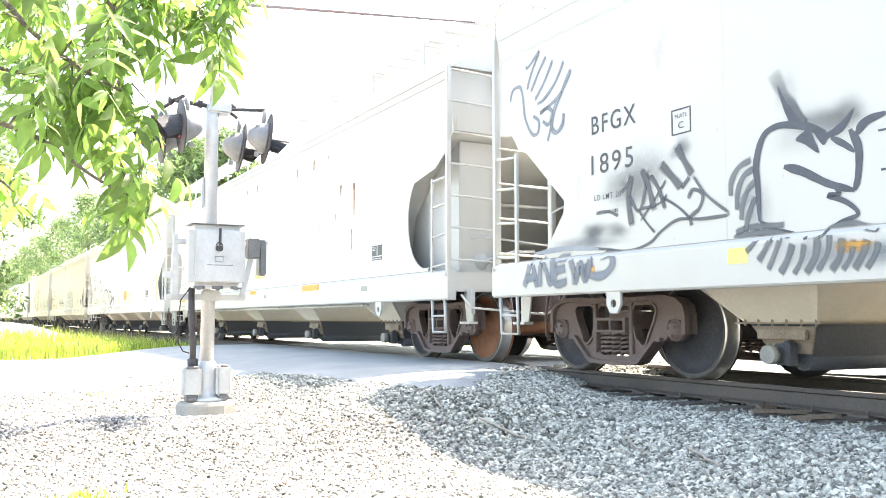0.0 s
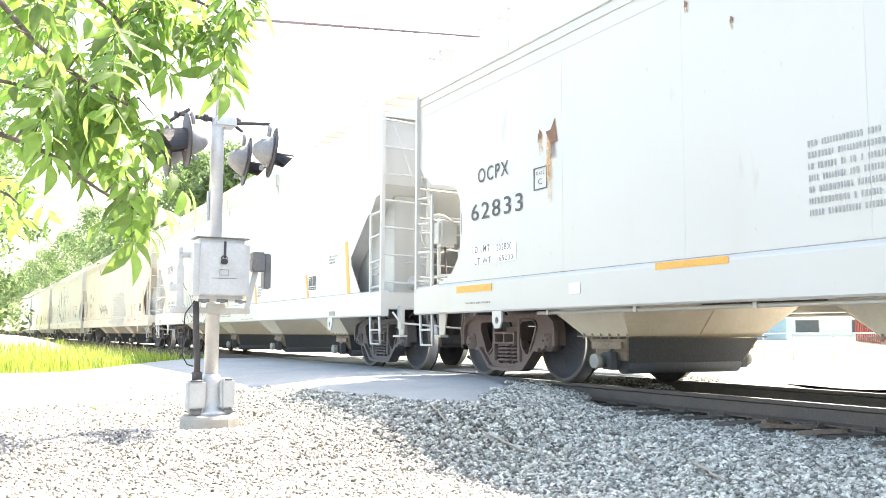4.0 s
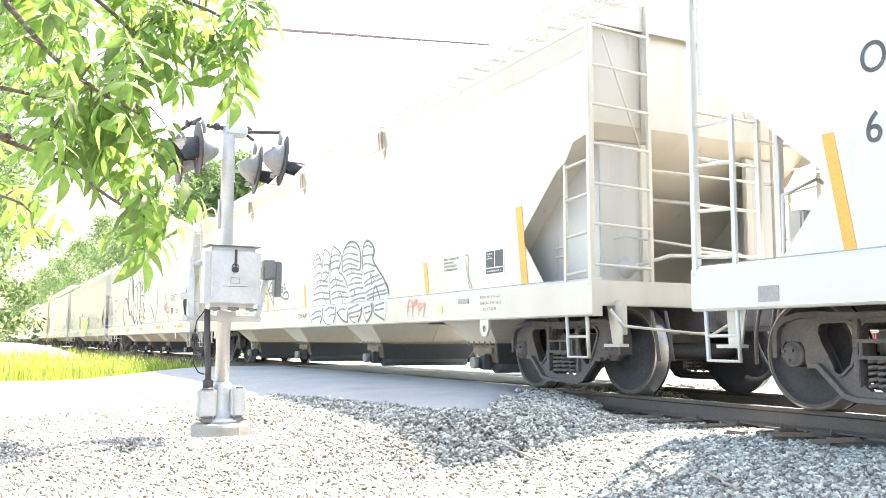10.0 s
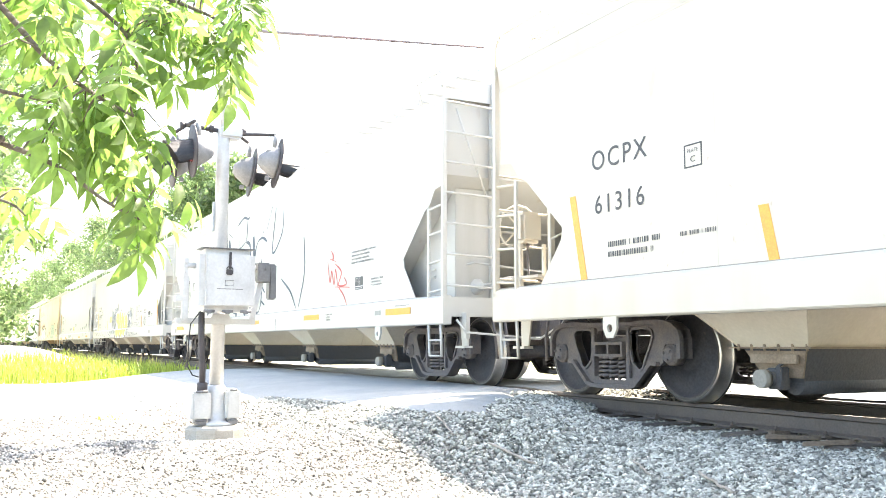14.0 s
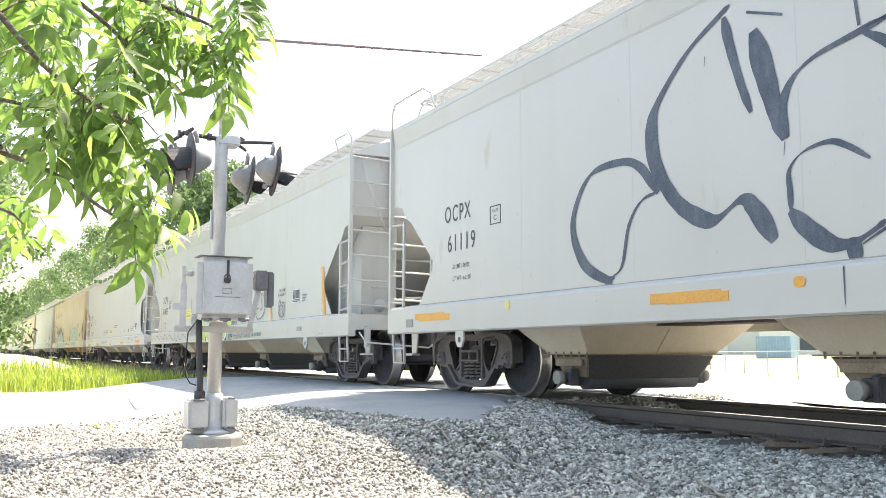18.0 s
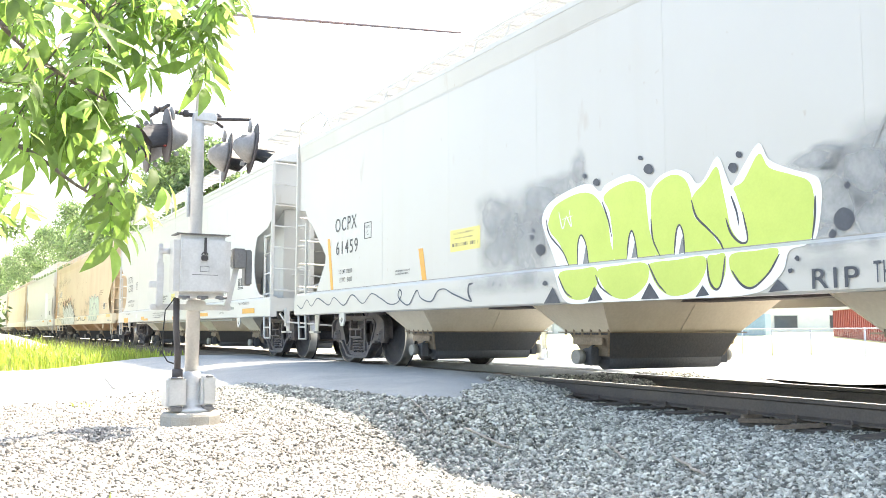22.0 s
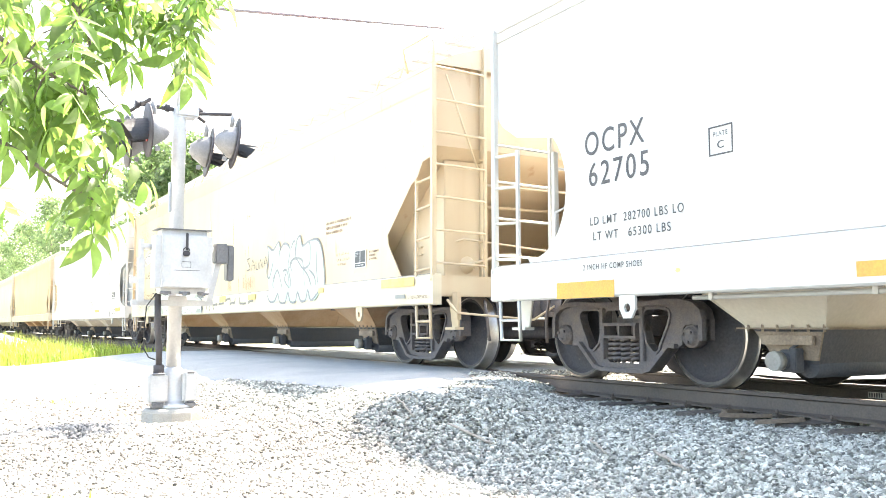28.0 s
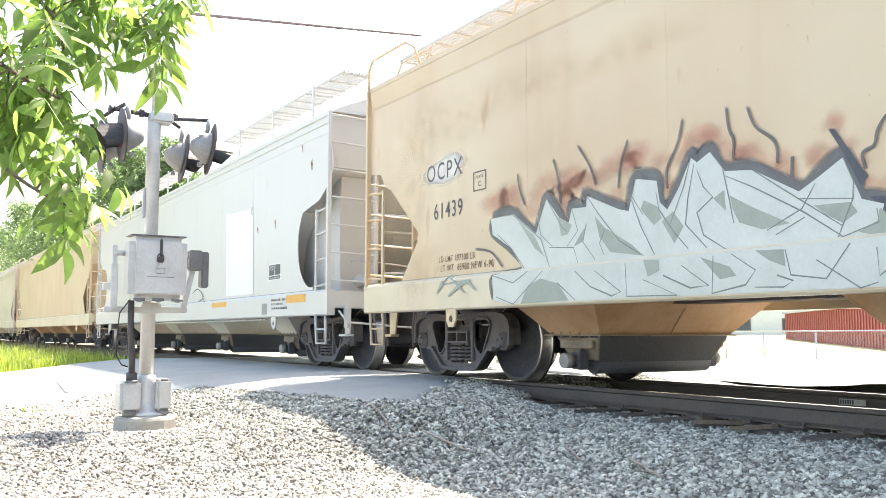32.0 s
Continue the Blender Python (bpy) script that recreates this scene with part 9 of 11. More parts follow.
spray([(-3.25, 1.12), (-3.27, 0.84), (-2.96, 0.89), (-2.87, 0.99), (-3.08, 1.12)], 0.017, PENLINE, sharp=True)
spray([(-3.05, 1.15), (-2.68, 0.94), (-2.56, 0.90), (-2.64, 0.86), (-2.88, 0.87)], 0.017, PENLINE, sharp=True)
spray([(-2.62, 1.12), (-2.58, 0.94), (-2.31, 0.90), (-2.13, 1.12)], 0.017, PENLINE, sharp=True)
spray([(-2.38, 1.03), (-2.07, 0.83), (-1.95, 0.86)], 0.017, PENLINE, sharp=True)
spray([(-1.95, 1.08), (-1.94, 0.90), (-1.61, 1.13)], 0.017, PENLINE, sharp=True)
spray([(-1.78, 0.83), (-1.61, 0.93), (-1.38, 0.91), (-1.29, 1.04)], 0.017, PENLINE, sharp=True)
soft([(-5.76, 2.14), (-5.73, 1.98), (-5.64, 1.79)], 0.022, SOFTBLACK)
soft([(-5.19, 2.19), (-5.13, 2.01), (-5.08, 1.73)], 0.022, SOFTBLACK)
soft([(-4.84, 2.26), (-4.67, 2.03), (-4.59, 1.84)], 0.022, SOFTBLACK)
soft([(-4.18, 2.19), (-4.28, 1.96), (-4.31, 1.77)], 0.022, SOFTBLACK)
soft([(-3.56, 2.24), (-3.62, 2.05), (-3.74, 1.86), (-3.74, 1.69)], 0.022, SOFTBLACK)
soft([(-3.13, 2.24), (-3.11, 2.06), (-3.07, 1.97), (-3.08, 1.81)], 0.022, SOFTBLACK)
soft([(-2.94, 2.20), (-2.87, 2.03), (-2.71, 1.89), (-2.69, 1.72)], 0.022, SOFTBLACK)
soft([(-1.69, 2.02), (-1.87, 1.91), (-1.94, 1.82), (-1.97, 1.73), (-2.05, 1.69), (-2.03, 1.58)], 0.022, SOFTBLACK)
soft([(-1.51, 1.65), (-1.68, 1.51), (-1.76, 1.40)], 0.022, SOFTBLACK)
soft([(-1.27, 1.54), (-1.41, 1.45), (-1.58, 1.36), (-1.69, 1.25)], 0.022, SOFTBLACK)
soft([(-2.57, 1.76), (-2.58, 1.61)], 0.022, SOFTBLACK)
soft([(-6.54, 1.44), (-6.23, 1.38), (-6.01, 1.20)], 0.022, SOFTBLACK)
spray([(-7.24, 0.99), (-7.00, 1.17), (-6.66, 0.97)], 0.040, OLIVE)
spray([(-7.00, 0.95), (-6.66, 1.09), (-6.44, 0.99)], 0.040, OLIVE)
spray([(-7.18, 1.08), (-6.55, 1.11)], 0.040, OLIVE)
fill([(2.94, 1.98), (3.20, 1.89), (3.54, 2.00), (3.62, 1.83), (3.85, 1.98), (4.11, 1.89), (4.25, 1.99), (4.52, 2.02), (4.74, 1.84), (4.98, 1.91), (5.29, 1.89), (5.47, 1.76), (5.61, 1.53), (5.65, 1.29), (5.62, 1.13), (5.36, 0.94), (5.03, 0.95), (4.65, 0.95), (4.22, 0.95), (3.71, 0.97), (3.35, 0.94), (3.10, 1.11), (3.02, 1.45), (3.07, 1.72)], MINT)
spray([(2.94, 1.98), (3.02, 1.78), (2.93, 1.51), (3.06, 1.39), (3.19, 1.54), (3.28, 1.69)], 0.038, PENGREY)
spray([(2.94, 1.98), (3.25, 1.88), (3.52, 2.00), (3.62, 1.89)], 0.038, PENGREY)
spray([(3.57, 1.71), (3.62, 1.86), (3.85, 1.95), (4.11, 1.84), (4.03, 1.55), (4.16, 1.29), (4.12, 1.18)], 0.038, PENGREY)
spray([(4.14, 1.83), (4.32, 1.96), (4.37, 1.68)], 0.038, PENGREY)
spray([(4.38, 1.68), (4.42, 1.94), (4.58, 2.02), (4.68, 1.85), (4.98, 1.89), (5.03, 1.70), (5.00, 1.53), (4.76, 1.48), (4.67, 1.62), (4.31, 1.66), (4.06, 1.50)], 0.038, PENGREY)
spray([(4.24, 1.43), (4.13, 1.59), (4.38, 1.66), (4.63, 1.52), (4.93, 1.36), (5.10, 1.17)], 0.038, PENGREY)
spray([(4.98, 1.91), (5.35, 1.89), (5.54, 1.67), (5.63, 1.33), (5.63, 1.17)], 0.038, PENGREY)
spray([(5.29, 1.71), (5.30, 1.49), (5.37, 1.19)], 0.038, PENGREY)
spray([(3.76, 1.48), (3.95, 1.49), (4.06, 1.35), (4.09, 1.18)], 0.038, PENGREY)
spray([(3.28, 1.37), (3.49, 1.51), (3.64, 1.36), (3.75, 1.18)], 0.038, PENGREY)
spray([(3.40, 1.44), (3.27, 1.29), (3.31, 1.21)], 0.038, PENGREY)
spray([(3.95, 1.46), (3.87, 1.32), (4.09, 1.18)], 0.038, PENGREY)
spray([(4.73, 1.47), (4.81, 1.19)], 0.038, PENGREY)
spray([(4.97, 1.45), (5.21, 1.33), (5.29, 1.17)], 0.038, PENGREY)
spray([(3.10, 1.11), (3.27, 0.97), (3.52, 0.98), (3.67, 1.09), (3.79, 0.95), (4.04, 0.94), (4.17, 1.10), (4.29, 0.95), (4.52, 0.94), (4.62, 1.09), (4.77, 0.95), (4.98, 0.96), (5.07, 1.11), (5.20, 0.95), (5.42, 1.02), (5.60, 1.13)], 0.038, PENGREY)
spray([(3.40, 1.52), (3.42, 1.66)], 0.038, PENGREY)
spray([(1.96, 1.82), (1.78, 1.80), (1.90, 1.70), (1.96, 1.62), (1.74, 1.59)], 0.019, SPRAY)
spray([(2.05, 1.58), (2.12, 1.78), (2.26, 1.59)], 0.019, SPRAY)
spray([(2.06, 1.67), (2.23, 1.67)], 0.019, SPRAY)
spray([(2.31, 1.76), (2.33, 1.60), (2.44, 1.60), (2.48, 1.76)], 0.019, SPRAY)
spray([(2.53, 1.59), (2.56, 1.76), (2.68, 1.60), (2.72, 1.78)], 0.019, SPRAY)
spray([(2.77, 1.60), (2.85, 1.79), (2.96, 1.61)], 0.019, SPRAY)
spray([(2.79, 1.67), (2.94, 1.68)], 0.019, SPRAY)
panel("reflector_strip", 0.12, 0.56, 1.03, 1.15, FADEDTAPE, "faded yellow reflector strip")
panel("reflector_strip", 2.03, 2.46, 1.03, 1.13, FADEDTAPE, "faded yellow reflector strip")
panel("reflector_strip", 5.52, 5.72, 1.05, 1.12, FADEDTAPE, "faded yellow reflector strip")
bars(5.68, 6.63, 1.92, 2.14, 3, RUSTDARK)
text("EXW 10-7 H 6-3", 6.10, 6.54, 1.58, 0.035, RUSTDARK)
text("EW  9-11 H 15-0", 6.11, 6.56, 1.50, 0.034, RUSTDARK)
text("CU FT 6100", 6.12, 6.43, 1.43, 0.034, RUSTDARK)
mist(-7.87, 2.32, 0.69, 1.58, 0.275, RUSTFILM)
mist(-8.50, 1.90, 0.60, 1.07, 0.25, RUSTFILM)
mist(-7.18, 2.92, 1.46, 0.45, 0.25, RUSTFILM)
mist(-5.62, 3.02, 1.37, 0.31, 0.25, RUSTFILM)
mist(-4.05, 2.98, 1.12, 0.24, 0.225, RUSTFILM)
mist(-5.31, 2.06, 1.68, 0.64, 0.125, RUSTFILM)
mist(-7.56, 1.26, 0.90, 0.39, 0.2, RUSTFILM)
soft([(0.53, 1.05), (0.73, 1.08), (0.88, 1.08), (0.89, 0.97)], 0.041, SOFTDUSK)
soft([(0.86, 0.97), (1.02, 1.00), (1.18, 1.00), (1.23, 1.10)], 0.041, SOFTDUSK)
soft([(1.50, 1.10), (1.50, 1.01), (1.54, 0.98), (1.73, 0.97), (1.93, 0.97)], 0.041, SOFTDUSK)
soft([(2.02, 0.97), (2.17, 1.01), (2.36, 1.01)], 0.041, SOFTDUSK)
soft([(-0.39, 1.10), (-0.51, 1.00), (-0.63, 0.96), (-0.60, 0.85)], 0.041, SOFTDUSK)
soft([(0.01, 0.99), (-0.20, 0.99), (-0.34, 0.97), (-0.28, 0.88)], 0.041, SOFTDUSK)
soft([(0.06, 1.00), (0.27, 1.00), (0.46, 1.01)], 0.041, SOFTDUSK)
soft([(-1.00, 1.03), (-0.87, 0.98), (-0.84, 0.89)], 0.041, SOFTDUSK)
soft([(1.91, 1.46), (1.92, 1.34), (1.93, 1.23)], 0.014, SOFTRUST, 0.9)
soft([(1.53, 1.48), (1.53, 1.36), (1.55, 1.29)], 0.008, SOFTRUST, 0.9)
soft([(1.98, 1.40), (1.98, 1.29), (2.00, 1.22)], 0.010, SOFTRUST, 0.9)
soft([(2.09, 1.42), (2.10, 1.30), (2.11, 1.27)], 0.009, SOFTRUST, 0.9)
soft([(1.73, 1.52), (1.74, 1.41), (1.75, 1.26)], 0.014, SOFTRUST, 0.9)
soft([(2.01, 1.37), (2.01, 1.26), (2.02, 1.25)], 0.013, SOFTRUST, 0.9)
soft([(1.61, 1.51), (1.62, 1.39), (1.63, 1.27)], 0.013, SOFTRUST, 0.9)
soft([(1.88, 1.51), (1.88, 1.39), (1.89, 1.24)], 0.009, SOFTRUST, 0.9)
soft([(1.76, 1.40), (1.76, 1.28), (1.78, 1.23)], 0.014, SOFTRUST, 0.9)
soft([(2.23, 1.47), (2.23, 1.35), (2.24, 1.25)], 0.011, SOFTRUST, 0.9)
soft([(1.54, 1.49), (1.55, 1.37), (1.56, 1.29)], 0.008, SOFTRUST, 0.9)
soft([(2.02, 1.48), (2.02, 1.37), (2.03, 1.26)], 0.014, SOFTRUST, 0.9)
soft([(1.70, 1.55), (1.71, 1.43), (1.72, 1.23)], 0.012, SOFTRUST, 0.9)
soft([(1.54, 1.56), (1.55, 1.43), (1.56, 1.26)], 0.014, SOFTRUST, 0.9)
soft([(1.88, 1.46), (1.88, 1.34), (1.89, 1.26)], 0.008, SOFTRUST, 0.9)
soft([(2.00, 1.48), (2.01, 1.36), (2.02, 1.26)], 0.015, SOFTRUST, 0.9)
soft([(1.57, 1.47), (1.58, 1.34), (1.59, 1.26)], 0.009, SOFTRUST, 0.9)
soft([(1.75, 1.37), (1.75, 1.25), (1.77, 1.29)], 0.008, SOFTRUST, 0.9)
soft([(2.09, 1.33), (2.10, 1.22), (2.11, 1.24)], 0.012, SOFTRUST, 0.9)
soft([(1.56, 1.50), (1.57, 1.38), (1.58, 1.27)], 0.012, SOFTRUST, 0.9)
soft([(0.53, 1.50), (0.55, 1.37), (0.57, 1.24)], 0.010, SOFTRUST, 0.9)
soft([(0.57, 1.46), (0.60, 1.36), (0.62, 1.24)], 0.010, SOFTRUST, 0.9)
soft([(0.61, 1.43), (0.63, 1.36), (0.65, 1.24)], 0.010, SOFTRUST, 0.9)
soft([(0.64, 1.44), (0.67, 1.35), (0.69, 1.23)], 0.010, SOFTRUST, 0.9)
soft([(0.70, 1.47), (0.72, 1.35), (0.74, 1.23)], 0.010, SOFTRUST, 0.9)
soft([(0.74, 1.48), (0.76, 1.35), (0.79, 1.23)], 0.010, SOFTRUST, 0.9)
soft([(0.86, 2.89), (0.86, 2.69), (0.86, 2.48)], 0.015, SOFTRUST, 0.9)
soft([(0.86, 2.55), (0.86, 2.29), (0.86, 2.04)], 0.015, SOFTRUST, 0.9)
soft([(1.65, 2.01), (1.65, 1.93), (1.65, 1.84)], 0.015, SOFTRUST, 0.9)
soft([(1.84, 2.09), (1.84, 1.97), (1.84, 1.85)], 0.015, SOFTRUST, 0.9)
soft([(-0.86, 3.32), (-0.86, 3.06), (-0.85, 2.81)], 0.015, SOFTRUST, 0.9)
soft([(-0.77, 2.96), (-0.77, 2.55), (-0.77, 2.14)], 0.015, SOFTRUST, 0.9)
soft([(1.10, 1.50), (1.10, 1.38), (1.11, 1.25)], 0.015, SOFTRUST, 0.9)
soft([(1.26, 1.52), (1.26, 1.35), (1.26, 1.19)], 0.015, SOFTRUST, 0.9)
soft([(2.21, 1.73), (2.21, 1.63), (2.21, 1.53)], 0.015, SOFTRUST, 0.9)
soft([(1.75, 2.69), (1.75, 2.63), (1.76, 2.58)], 0.015, SOFTRUST, 0.9)
mist(1.87, 2.63, 0.12, 0.03, 0.7, SOFTRUST)
mist(0.64, 1.34, 0.24, 0.13, 0.35, SOFTRUST)
mist(1.92, 1.34, 0.42, 0.19, 0.3, SOFTRUST)
stencil_block(6.74, 7.12, 1.36, 1.61)
panel("card_holder", 8.13, 8.40, 0.89, 0.94, PLATEGREY, "grey metal card holder")
panel("reflector_strip", 7.72, 8.64, 1.04, 1.15, FADEDTAPE, "faded yellow reflector strip")
bars(7.23, 7.55, 1.44, 1.59, 3, RUSTDARK)
text("2 INCH COMP SHOES", 8.50, 8.98, 0.88, 0.040, RUSTDARK)

ON = mark(8)
stencil_block(6.10, 6.65, 1.41, 1.67)
panel("reflector_strip", 7.02, 7.79, 1.01, 1.13, YELLOW, "yellow reflector strip")
panel("reflector_strip", 3.18, 4.05, 1.03, 1.12, YELLOW, "yellow reflector strip")
fill([(3.77, 2.78), (5.28, 2.71), (5.37, 1.22), (3.88, 1.23)], CHALK, True)
bars(6.38, 7.07, 0.91, 1.11, 3, LETTER)
panel("card_holder", 5.94, 6.18, 0.85, 1.03, PLATEGREY, "grey metal card holder")
rust_run(7.85, 3.09, 0.12, 0.09)
rust_run(5.22, 2.72, 0.08, 0.10)
rust_run(6.36, 2.37, 0.08, 0.09)
rust_run(5.53, 2.33, 0.08, 0.08)
rust_run(7.47, 3.42, 0.06, 0.07)
spray([(1.63, 1.36), (2.03, 1.44), (2.44, 1.27), (2.05, 1.17)], 0.022, SPRAY)
spray([(2.23, 1.40), (2.76, 1.10)], 0.022, SPRAY)


# ---- crossing signal ----
def build_signal():
    sig = thing("crossing_signal", pose(-2.09, 8.58, -0.042, 0, 0, YAW), "silver crossing signal mast with lamps and a mechanism box", "crossing signal")
    bm = bmesh.new()
    lathe(bm, [(0.285, -0.25), (0.285, 0.07), (0.275, 0.092), (0.25, 0.105), (0.0, 0.105)], "Z", 10, smooth=False)
    bmesh.ops.rotate(bm, verts=bm.verts, cent=(0, 0, 0), matrix=Matrix.Rotation(radians(22.5), 3, "Z"))
    part("foundation", bm, CONCRETE, sig, "tan-grey concrete foundation block with worn edges")
    bm = bmesh.new()
    lathe(bm, [(0.0, 0.105), (0.20, 0.105), (0.20, 0.13), (0.115, 0.15), (0.10, 0.25), (0.098, 0.42), (0.082, 0.47), (0.07, 0.48), (0.0, 0.48)], "Z", 20)
    for k in range(4):
        a = math.pi / 4 + k * math.pi / 2
        rod(bm, (0.16 * math.cos(a), 0.16 * math.sin(a), 0.11), (0.16 * math.cos(a), 0.16 * math.sin(a), 0.185), 0.018, 6)
    part("mast_base", tidy(bm), ALU, sig, "cast aluminium mast base")
    bm = bmesh.new()
    lathe(bm, [(0.066, 0.46), (0.064, 2.80), (0.064, 2.96), (0.0, 2.96)], "Z", 20)
    part("mast", tidy(bm), ALU, sig, "silver painted steel mast")
    bm = bmesh.new()
    lathe(bm, [(0.032, 2.95), (0.030, 4.02), (0.0, 4.03)], "Z", 12)
    part("mast_extension", tidy(bm), ALU, sig, "slim pipe above the lamps")
    bm = bmesh.new()
    ra = Vector((0.06, 0.02, 3.975))
    rb = TR.to_3x3().inverted() @ (Vector((0.53, 9.55, 4.15)) - Vector((-2.09, 8.58, 0)))
    rod(bm, ra, rb, 0.016, 10, 0.012)
    part("top_arm", bm, ARM, sig, "thin dark arm with faded red bands")
    # base boxes
    for y0, y1, z1 in ((-0.26, -0.075, 0.43), (0.06, 0.20, 0.44)):
        bm = bmesh.new()
        box(bm, -0.10, 0.15, y0, y1, 0.15, z1, 0.022)
        b = part("junction_box", bm, ALU, sig, "cast junction box with a hinged cover")
        bm = bmesh.new()
        box(bm, 0.15, 0.165, y0 + 0.022, y1 - 0.022, 0.175, z1 - 0.03, 0.006)
        part("cover", bm, ALU, b)
        for z in (0.16, z1 - 0.005):
            bm = bmesh.new()
            rod(bm, (0.155, y0 + 0.04, z), (0.155, y1 - 0.04, z), 0.012, 6)
            part("hinge", bm, ALUDARK, b)
        bm = bmesh.new()
        box(bm, 0.02, 0.17, (y0 + y1) / 2 - 0.05, (y0 + y1) / 2 + 0.05, 0.115, 0.16, 0.008)
        part("cable_gland", bm, ALUDARK, b)
    # mechanism box
    bm = bmesh.new()
    box(bm, 0.085, 0.372, -0.262, 0.262, 1.165, 1.752, 0.055)
    bx = part("mechanism_box", bm, ALU, sig, "rounded grey mechanism box")
    bm = bmesh.new()
    box(bm, 0.362, 0.385, -0.205, 0.205, 1.215, 1.70, 0.011)
    part("door", bm, ALU, bx, "flat box door")
    bm = bmesh.new()
    box(bm, 0.10, 0.360, -0.25, 0.25, 1.750, 1.760, 0.004)
    part("lid", bm, ALUDARK, bx, "dark lid edge")
    bm = bmesh.new()
    box(bm, 0.385, 0.40, -0.005, 0.018, 1.56, 1.72, 0.004)
    part("hasp", bm, SIGNALBLACK, bx)
    bm = bmesh.new()
    pts = [(0.402, 0.0 + 0.028 * math.cos(a), 1.555 + 0.03 * math.sin(a)) for a in [math.pi * i / 8 for i in range(9)]]
    pipe(bm, pts, 0.005, 6)
    box(bm, 0.392, 0.412, -0.032, 0.032, 1.505, 1.555, 0.008)
    part("padlock", bm, SIGNALBLACK, bx)
    bm = bmesh.new()
    pipe(bm, [(0.387, -0.035, 1.455), (0.387, 0.045, 1.455), (0.387, 0.045, 1.405), (0.387, -0.035, 1.405), (0.387, -0.035, 1.455)], 0.0025, 4)
    box(bm, 0.385, 0.3865, -0.11, 0.13, 1.372, 1.378)
    part("maker_mark", bm, ALUDARK, bx, "embossed maker's mark")
    for y in (-0.17, 0.0, 0.17):
        bm = bmesh.new()
        rod(bm, (0.36, y - 0.05, 1.168), (0.36, y + 0.05, 1.168), 0.014, 8)
        box(bm, 0.345, 0.38, y - 0.02, y + 0.02, 1.145, 1.175, 0.004)
        part("hinge", bm, ALUDARK, bx)
    # bracket under the box and the gate arm supports
    bm = bmesh.new()
    box(bm, 0.06, 0.13, -0.42, 0.33, 1.055, 1.11, 0.008)
    box(bm, -0.10, 0.12, -0.09, 0.09, 1.05, 1.15, 0.012)
    part("bracket", bm, ALU, sig, "horizontal support bracket")
    bm = bmesh.new()
    box(bm, 0.10, 0.16, -0.375, -0.315, 1.08, 1.50, 0.006)
    box(bm, 0.11, 0.15, -0.365, -0.325, 1.48, 1.67, 0.006)
    for z in (1.54, 1.59, 1.63):
        rod(bm, (0.09, -0.345, z), (0.175, -0.345, z), 0.014, 6)
    rod(bm, (0.14, -0.34, 1.60), (0.14, -0.25, 1.60), 0.028, 10)
    box(bm, 0.08, 0.14, -0.44, -0.31, 1.26, 1.32, 0.006)
    part("gate_arm_support", bm, ALU, sig, "pale drilled arm support")
    bm = bmesh.new()
    bm2 = [(0.255, 1.10), (0.31, 1.10), (0.40, 1.50), (0.345, 1.50)]
    vs = [bm.verts.new((0.12, y, z)) for y, z in bm2]
    ws = [bm.verts.new((0.16, y, z)) for y, z in bm2]
    bm.faces.new(vs)
    bm.faces.new(ws[::-1])
    for i in range(4):
        bm.faces.new((vs[i], ws[i], ws[(i + 1) % 4], vs[(i + 1) % 4]))
    rod(bm, (0.14, 0.25, 1.60), (0.14, 0.36, 1.60), 0.03, 10)
    part("gate_arm_support", tidy(bm), ALU, sig, "slanted arm support")
    for y0, y1, z0, z1, x in ((0.315, 0.44, 1.46, 1.65, 0.17), (0.45, 0.52, 1.30, 1.645, 0.10)):
        bm = bmesh.new()
        box(bm, x - 0.06, x + 0.06, y0, y1, z0, z1, 0.012)
        for yy in ((y0 + y1) / 2 - 0.018, (y0 + y1) / 2 + 0.018):
            box(bm, x + 0.06, x + 0.068, yy - 0.008, yy + 0.008, (z0 + z1) / 2 + 0.02, (z0 + z1) / 2 + 0.05)
        part("counterweight", bm, ALUDARK, sig, "dark grey counterweight plate")
    # hose and cable
    bm = bmesh.new()
    pipe(bm, [(0.14, -0.19, 1.17), (0.14, -0.185, 0.9), (0.12, -0.16, 0.62), (0.08, -0.15, 0.46)], 0.029, 10)
    lathe(bm, [(0.03, 0.42), (0.05, 0.43), (0.05, 0.5), (0.035, 0.51)], "Z", 10, (0.08, -0.15, 0))
    part("hose", bm, SIGNALBLACK, sig, "black flexible conduit")
    bm = bmesh.new()
    pipe(bm, [(0.18, -0.21, 1.17), (0.2, -0.30, 1.05), (0.2, -0.315, 0.85), (0.18, -0.31, 0.66), (0.16, -0.26, 0.58), (0.14, -0.2, 0.56)], 0.006, 6)
    part("cable", bm, BLACK, sig, "thin black cable loop")
    # cross arm and lamp units
    bm = bmesh.new()
    box(bm, -0.085, 0.085, -0.05, 0.17, 2.875, 2.985, 0.02)
    part("arm_clamp", bm, ALU, sig, "cast cross arm clamp")
    bm = bmesh.new()
    rod(bm, (0.0, -0.40, 2.975), (0, 0.02, 2.945), 0.024, 8)
    rod(bm, (0.0, 0.14, 2.935), (0.27, 0.44, 2.905), 0.018, 8)
    rod(bm, (0.0, 0.14, 2.93), (-0.11, 0.27, 2.89), 0.018, 8)
    rod(bm, (0.0, -0.36, 2.97), (0.28, -0.34, 2.95), 0.018, 8)
    rod(bm, (0.0, -0.36, 2.97), (-0.11, -0.46, 2.90), 0.018, 8)
    for y in (-0.40, -0.30, -0.12, 0.2):
        rod(bm, (0, y - 0.02, 2.96), (0, y + 0.02, 2.96), 0.04, 8)
